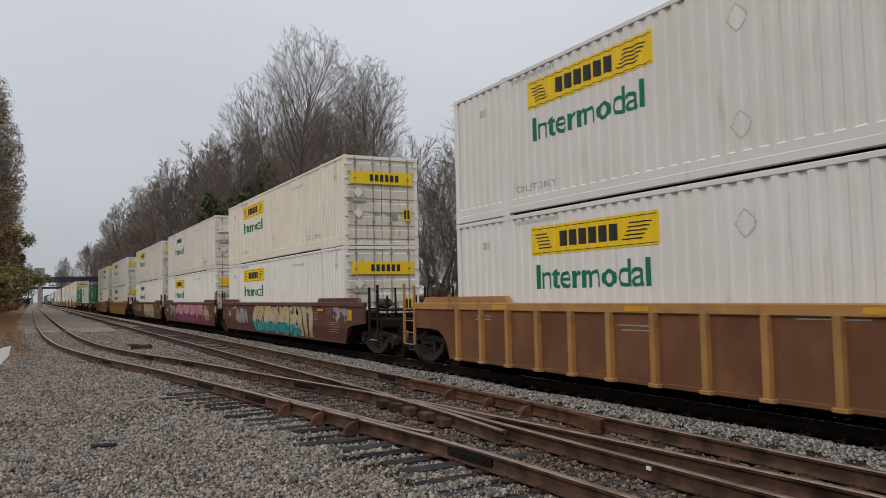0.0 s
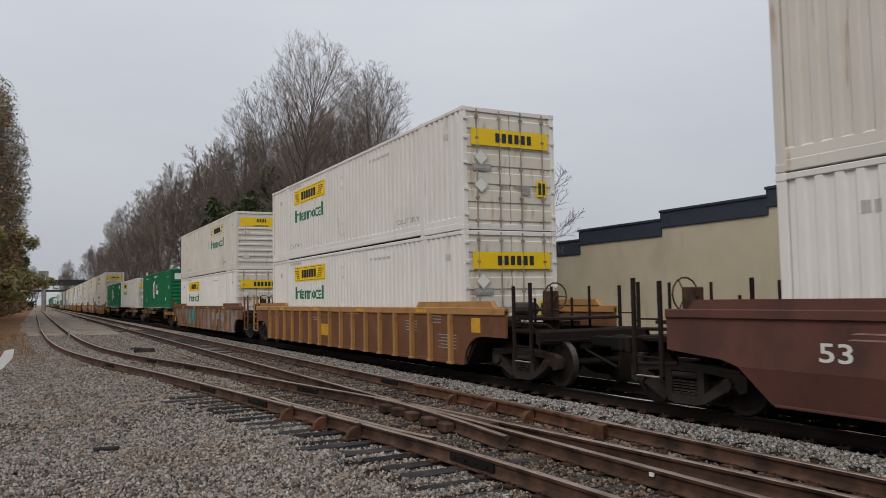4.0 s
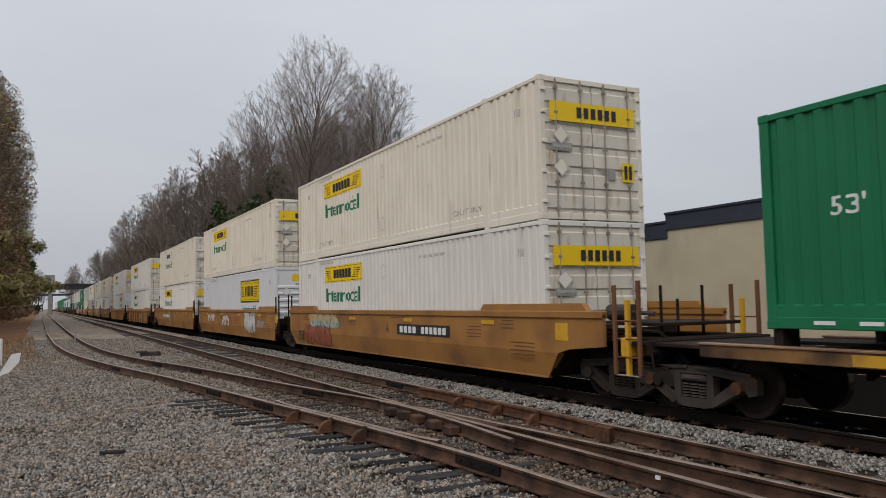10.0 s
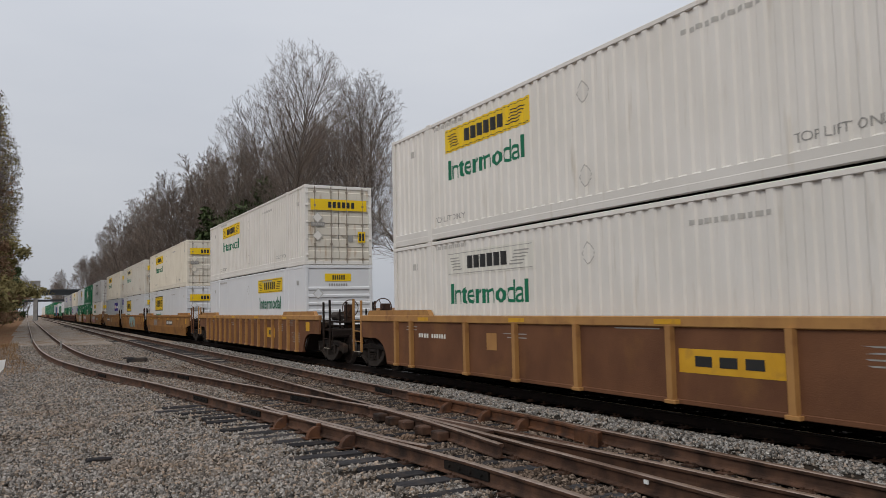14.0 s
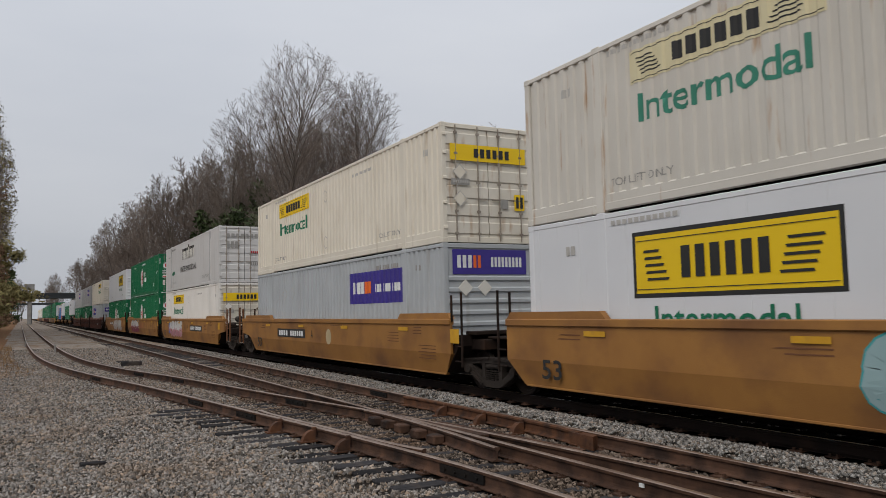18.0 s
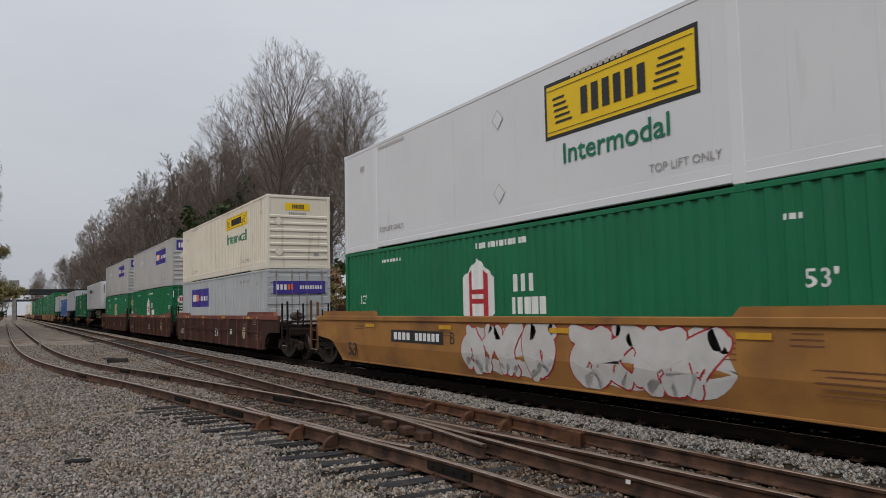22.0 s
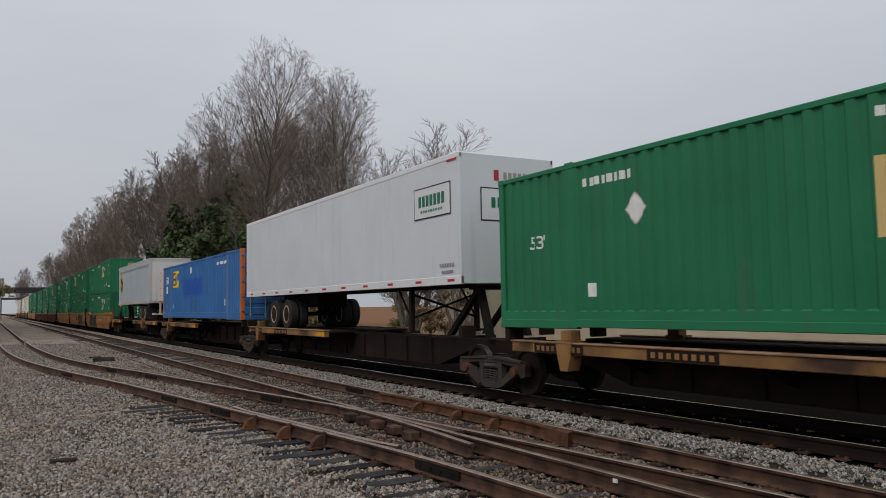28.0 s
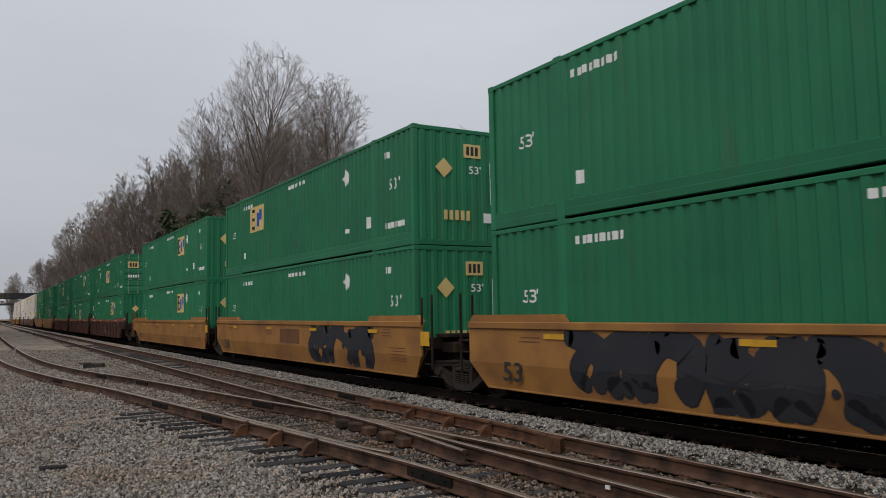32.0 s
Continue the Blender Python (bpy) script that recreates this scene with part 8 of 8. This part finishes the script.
        for y in (0.05, length - 0.2):
            part("support", kept(("support", s), lambda: Form().box(*sorted((s * 1.25, s * 0.9)), 0, 0.15, 1.07, 1.335, 0.01).mesh("support", "deck")), "", top).location = (0, y, 0)
    truck(top, truck_y)
    if hitch is not None:
        stand = Form()
        for x in (-0.5, 0.5):
            stand.slab([(hitch - 0.45, 1.07), (hitch - 0.25, 1.07), (hitch + 0.10, 2.16), (hitch - 0.08, 2.16)], "x", x - 0.06, x + 0.06)
            stand.slab([(hitch + 1.25, 1.07), (hitch + 1.45, 1.07), (hitch + 0.12, 2.16), (hitch - 0.02, 2.12)], "x", x - 0.06, x + 0.06)
        stand.box(-0.6, 0.6, hitch - 0.3, hitch + 0.35, 2.12, 2.20, 0.02)
        part("trailer_hitch", stand, "dark", top)
    for sign, how in ((-1, lead), (1, tail)):
        if how == "coupler":
            yy = -2.9 if sign < 0 else length + 2.9
            coupler(top, yy, sign)
            part("end_sill", Form().box(-1.4, 1.4, *sorted((yy, yy - sign * 0.14)), 0.80, 1.12, 0.02), "yellow", top)
            part("end_deck", Form().box(-1.3, 1.3, *sorted((yy, yy - sign * 2.2)), 1.0, 1.06, 0.01), "deck", top)
            for x in (-1.34, 1.34):
                part("grab_post", Form().box(x - 0.04, x + 0.04, *sorted((yy - sign * 0.1, yy - sign * 0.18)), 0.5, 1.75, 0.01), "yellow", top)
            if sign > 0:
                truck(top, length + 1.6)
    return top


# ---------------------------------------------------------------- the train
def way_of(t):
    """Metres that the train has come since the start."""
    if t < 22:
        return 17.8 * t + 0.0186 * t * t
    return 400.6024 + 18.62 * (t - 22) - 0.85 * (0.0 if t <= 24 else 1.0 if t >= 25 else (t - 24) ** 2)


MOVING = []           # (thing, metres along the train, height)
LOADS = {}


def load(key, build, u, z):
    """Sets a load on the train; alike loads are copies."""
    if key in LOADS:
        ob = copy_thing(LOADS[key], Matrix.Identity(4))
    else:
        ob = LOADS[key] = build()
    MOVING.append((ob, u, z))
    return ob


def yw(front="doors", style="new", body="white", word="lettergreen"):
    flat = body == "bright"
    return ("yw", front, style, body, word), lambda: yellow_white(front, style, body, flat, word)


HUB, HUBN = (("hub", "d"), lambda: green_hub("doors")), (("hub", "n"), lambda: green_hub("nose"))
EMPD, EMPN = (("emp", "d"), lambda: green_emp("doors")), (("emp", "n"), lambda: green_emp("upright"))
EMPR = (("emp", "r"), lambda: green_emp("upright", "emp", False, True))
EMPP = (("emp", "p"), lambda: green_emp("upright", "emp", True))
FEDN, FEDD, FEDG = (("fed", "n"), lambda: grey_purple("nose", "warmgrey")), (("fed", "d"), lambda: grey_purple("doors", "grey")), (("fed", "g"), lambda: grey_purple("nose", "grey"))
PRIME = (("prime",), prime_box)
Z_LOW, Z_HIGH, Z_SPINE = 0.465, 3.365, 1.335
S53 = ("53", 15.15, 0.46, 0.36, 0.60, "ink")
FEC53 = ("53", 15.2, 0.92, 0.24, 0.45, "fadedfilm")
M53 = ("53", 7.2, 0.62, 0.34, 0.55, "letterwhite")

STACKS = [
    # metres, car style, lead, tail, lower load, upper load, marks on the car
    (-0.6, "rustttx", "coupler", "coupler", yw("doors", "new"), yw("doors", "new"), [("tag", 3.2, 4.6, 0.62, 1.0, "yellow"), ("dense",)]),
    (23.0, "fec", "coupler", "joint", yw("doors", "new"), yw("doors", "new", "cream"), [FEC53, ("spray", 4.3, 10.9, 0.32, 1.5, "sand", "sprayblack", 3, 6, "teal"), ("spray", 2.9, 4.6, 0.36, 1.5, "sand", "sand", 4, 3), ("spray", 11.9, 14.0, 0.6, 1.3, "spraygrey", "fec", 5, 3), ("spray", -0.6, 0.9, 0.95, 1.42, "spraygrey", "fec", 6, 2)]),
    (42.6, "fec", "joint", "joint", yw("doors", "new"), yw("doors", "faded", "rusty"), [FEC53, ("spray", 1.3, 11.6, 0.34, 1.5, "pink", "sprayblack", 5, 8, "spraymag"), ("spray", 0.9, 1.9, 0.55, 1.15, "sand", "spraysky", 7, 2), ("spray", 12.2, 14.6, 0.6, 1.4, "spraygrey", "fec", 6, 2)]),
    (62.2, "fec", "joint", "coupler", yw("doors", "faded"), yw("doors", "new", "rusty"), [FEC53, ("spray", 3.0, 9.0, 0.36, 1.46, "sand", "sprayblack", 8, 7), ("spray", 11.4, 13.6, 0.7, 1.4, "spraygrey", "fec", 9, 2)]),
    (87.0, "rustttx", "coupler", "coupler", yw("doors", "new"), yw("doors", "new"), [("tag", 8.8, 9.9, 0.62, 1.0, "yellow"), ("dense",)]),
    (110.0, "greywell", "coupler", "coupler", yw("doors", "new"), yw("nose", "pale", "rusty"), [("spray", 9.8, 13.0, 0.42, 1.42, "teal", "sprayblack", 11, 3), ("spray", 2.0, 5.0, 0.5, 1.25, "spraygrey", "greywell", 12, 3)]),
    (192.4, "ttx", "coupler", "joint", yw("doors", "new"), yw("doors", "new", "cream"), [S53, ("plate", 3.67, 6.75, 0.92, 1.2, "ink", "letterwhite"), ("letter", "A", 7.3, 0.95), ("spray", 12.3, 15.1, 0.34, 1.05, "sprayred", "sprayblack", 13, 6), ("spray", 11.4, 14.4, 0.95, 1.45, "sand", "ttx", 17, 4, "spraysky")]),
    (212.1, "ttx", "joint", "joint", yw("nose", "framed", "bright"), yw("doors", "new", "cream"), [S53, ("spray", 2.75, 4.85, 0.5, 1.5, "spraywhite", "spraygrey", 14, 2), ("bars", 6.2, 8.1, 0.84, 1.2, 3, "sprayred"), ("spray", 8.3, 9.9, 0.72, 1.25, "spraywhite", "ttx", 15, 2), ("spray", 12.0, 14.0, 0.9, 1.3, "spraywhite", "ttx", 19, 2), ("spray", 1.1, 2.4, 0.72, 1.1, "spraygrey", "ttx", 29, 2)]),
    (231.8, "ttx", "joint", "coupler", yw("doors", "new"), yw("doors", "faded", "cream", "fadegreen"), [S53, ("spray", 9.3, 9.65, 0.36, 1.42, "spraywhite", "purple", 16, 1), ("plate", 9.75, 13.05, 0.92, 1.22, "spraygrey", "letterwhite"), ("letter", "B", 8.9, 0.92)]),
    (255.6, "rustttx", "coupler", "coupler", yw("doors", "faded"), yw("doors", "new"), [("tag", 3.98, 5.82, 0.74, 1.09, "yellow", "ink"), ("plate", 13.0, 14.6, 1.0, 1.16, "rustttx", "fadedfilm"), ("tag", 10.9, 11.3, 0.85, 1.2, "wornyellow")]),
    (279.5, "rustttx", "coupler", "coupler", yw("nose", "new", "bright"), yw("doors", "new"), [("tag", 3.3, 4.4, 0.7, 1.08, "yellow", "ink"), ("dense",)]),
    (302.95, "ttx", "coupler", "joint", yw("doors", "framed", "bright"), yw("doors", "new", "cream"), [S53, ("spray", 11.0, 12.6, 0.8, 1.3, "spraygrey", "ttx", 20, 3), ("plate", 4.2, 6.8, 0.9, 1.2, "ink", "letterwhite")]),
    (322.6, "ttx", "joint", "joint", yw("doors", "framed", "bright"), yw("doors", "pale", "rusty", "fadegreen"), [S53, ("spray", 5.4, 9.2, 0.45, 1.45, "spraysky", "teal", 21, 3)]),
    (342.4, "ttx", "joint", "coupler", FEDG, yw("doors", "new", "cream"), [S53, ("plate", 9.7, 12.95, 0.9, 1.2, "ink", "letterwhite"), ("letter", "A", 8.9, 0.92), ("disc", 7.4, 1.0)]),
    (366.1, "ttx", "coupler", "joint", yw("doors", "new"), PRIME, [S53, ("plate", 3.35, 6.7, 0.87, 1.18, "ink", "letterwhite"), ("letter", "A", 7.35, 0.96), ("spray", 9.2, 13.6, 0.42, 1.42, "spraywhite", "spraygrey", 22, 5, "pink"), ("tag", 13.6, 14.0, 0.6, 1.3, "filmblue")]),
    (385.7, "ttx", "joint", "joint", HUB, HUB, [S53, ("spray", 9.4, 14.2, 0.4, 1.46, "spraywhite", "sprayblack", 23, 5, "spraymag"), ("bars", 6.4, 8.4, 0.80, 1.22, 3, "sprayred")]),
    (405.6, "ttx", "joint", "coupler", HUB, yw("nose", "framed", "bright"), [S53, ("plate", 10.2, 12.9, 0.92, 1.22, "ink", "letterwhite"), ("letter", "B", 9.7, 0.95), ("spray", 6.2, 9.3, 0.36, 1.44, "spraywhite", "letterred", 24, 4), ("spray", 2.2, 5.6, 0.36, 1.44, "spraywhite", "letterred", 25, 4)]),
    (429.85, "maroon", "coupler", "joint", FEDD, yw("nose", "new", "cream"), [M53, ("125T", 15.05, "fadedfilm"), ("disc", 2.7, 0.85), ("tag", 4.6, 5.1, 0.75, 0.98, "fadedfilm")]),
    (449.4, "maroon", "joint", "joint", HUB, FEDN, [M53, ("125T", 15.05, "fadedfilm"), ("disc", 2.7, 0.85)]),
    (469.05, "maroon", "joint", "coupler", EMPD, FEDN, [M53, ("125T", 15.05, "fadedfilm"), ("disc", 2.7, 0.85)]),
    (582.35, "ttx", "coupler", "joint", EMPN, EMPN, [S53, ("plate", 3.9, 6.6, 0.88, 1.18, "rustttx", "sand"), ("letter", "A", 7.3, 0.95), ("spray", 11.2, 13.9, 0.34, 1.46, "sprayblack", "sprayblack", 26, 3), ("spray", 8.5, 10.9, 0.34, 1.46, "sprayblack", "sprayblack", 35, 3)]),
    (601.85, "ttx", "joint", "joint", EMPP, EMPR, [S53, ("tag", 7.2, 9.0, 0.85, 1.3, "rustttx"), ("spray", 2.0, 6.2, 0.36, 1.46, "sprayblack", "sprayblack", 27, 3)]),
    (621.35, "ttx", "joint", "coupler", EMPN, EMPN, [S53]),
    (645.15, "maroon", "coupler", "joint", EMPN, EMPD, [M53]),
    (664.65, "maroon", "joint", "joint", EMPD, EMPN, [M53]),
    (684.15, "maroon", "joint", "coupler", EMPP, EMPD, [M53]),
    (708.15, "ttx", "coupler", "joint", EMPN, EMPN, [S53]),
    (727.65, "ttx", "joint", "coupler", EMPD, EMPD, [S53]),
    (751.65, "fec", "coupler", "joint", yw("doors", "new"), yw("doors", "new"), []),
    (771.15, "fec", "joint", "joint", yw("doors", "new"), yw("nose", "new", "cream"), []),
    (790.65, "fec", "joint", "coupler", yw("doors", "faded"), yw("doors", "new"), []),
    (814.65, "rustttx", "coupler", "coupler", yw("doors", "new"), yw("doors", "new", "cream"), []),
    (838.65, "rustttx", "coupler", "coupler", yw("doors", "new"), yw("doors", "new"), []),
]
SPINES = [
    # metres, length of load, lead, tail, flat deck, truck, side beams, hitch, load, height
    (131.0, CL, "coupler", "joint", False, 0.75, [(-2.6, 2.1), (7.5, 15.9)], None, HUBN, Z_SPINE),
    (152.0, CL, "joint", "joint", False, -2.7, [(-0.75, 8.65)], None, yw("doors", "new"), Z_SPINE),
    (170.9, CL, "joint", "coupler", False, -2.7, [(-0.86, 8.8), (14.2, 17.4)], None, HUB, Z_SPINE),
    (489.9, CL, "coupler", "joint", True, -1.6, [(7.5, 15.9)], 0.45, (("reefer",), lambda: trailer("reefer")), 1.07),
    (507.85, CL, "joint", "joint", False, -0.85, [(7.5, 15.75)], None, EMPD, Z_SPINE),
    (525.65, CL, "joint", "joint", True, -0.76, [(7.5, 15.36)], 0.45, (("van",), lambda: trailer("van")), 1.07),
    (542.55, CL, "joint", "joint", False, -0.29, [(7.4, 15.95)], None, (("blue",), blue_box), Z_SPINE),
    (563.55, 13.6, "joint", "coupler", True, -4.14, [(-2.89, 5.6), (11.6, 16.2)], 12.2, (("parcel",), lambda: trailer("parcel")), 1.07),
]


def build_train():
    for u, style, lead, tail, low, high, marks in STACKS:
        MOVING.append((well_car(style, lead, tail, marks), u, 0.0))
        load(*low, u, Z_LOW)
        load(*high, u, Z_HIGH)
    for u, length, lead, tail, flat, truck_y, beams, hitch, what, z in SPINES:
        car = spine_car(length, lead, tail, flat, truck_y, beams, hitch)
        MOVING.append((car, u, 0.0))
        if u == 152.0:
            film_ = Form()
            for k in range(4):
                film_.add([(-0.446, 10.1 + k * 0.8 + a, b) for a, b in ((0, 0.4), (0.55, 0.42), (0.62, 0.95), (0.35, 0.75), (0.12, 0.97))], [(0, 1, 2, 3, 4)])
            part("graffiti", film_, "spraygrey", car, "faded sprayed graffiti figures")
        load(*what, u, z)


build_train()


def motions():
    """The train rolls past on its straight track, gaining a little speed, with one short check."""
    for thing, u, z in MOVING:
        walk(thing, [(t, pose(TRAIN_X, u - way_of(t), z)) for t in (0, 4, 8, 12, 16, 20, 22, 23, 23.5, 24, 24.5, 25, 25.5, 26, 27, 28, 30, 32)])


motions()
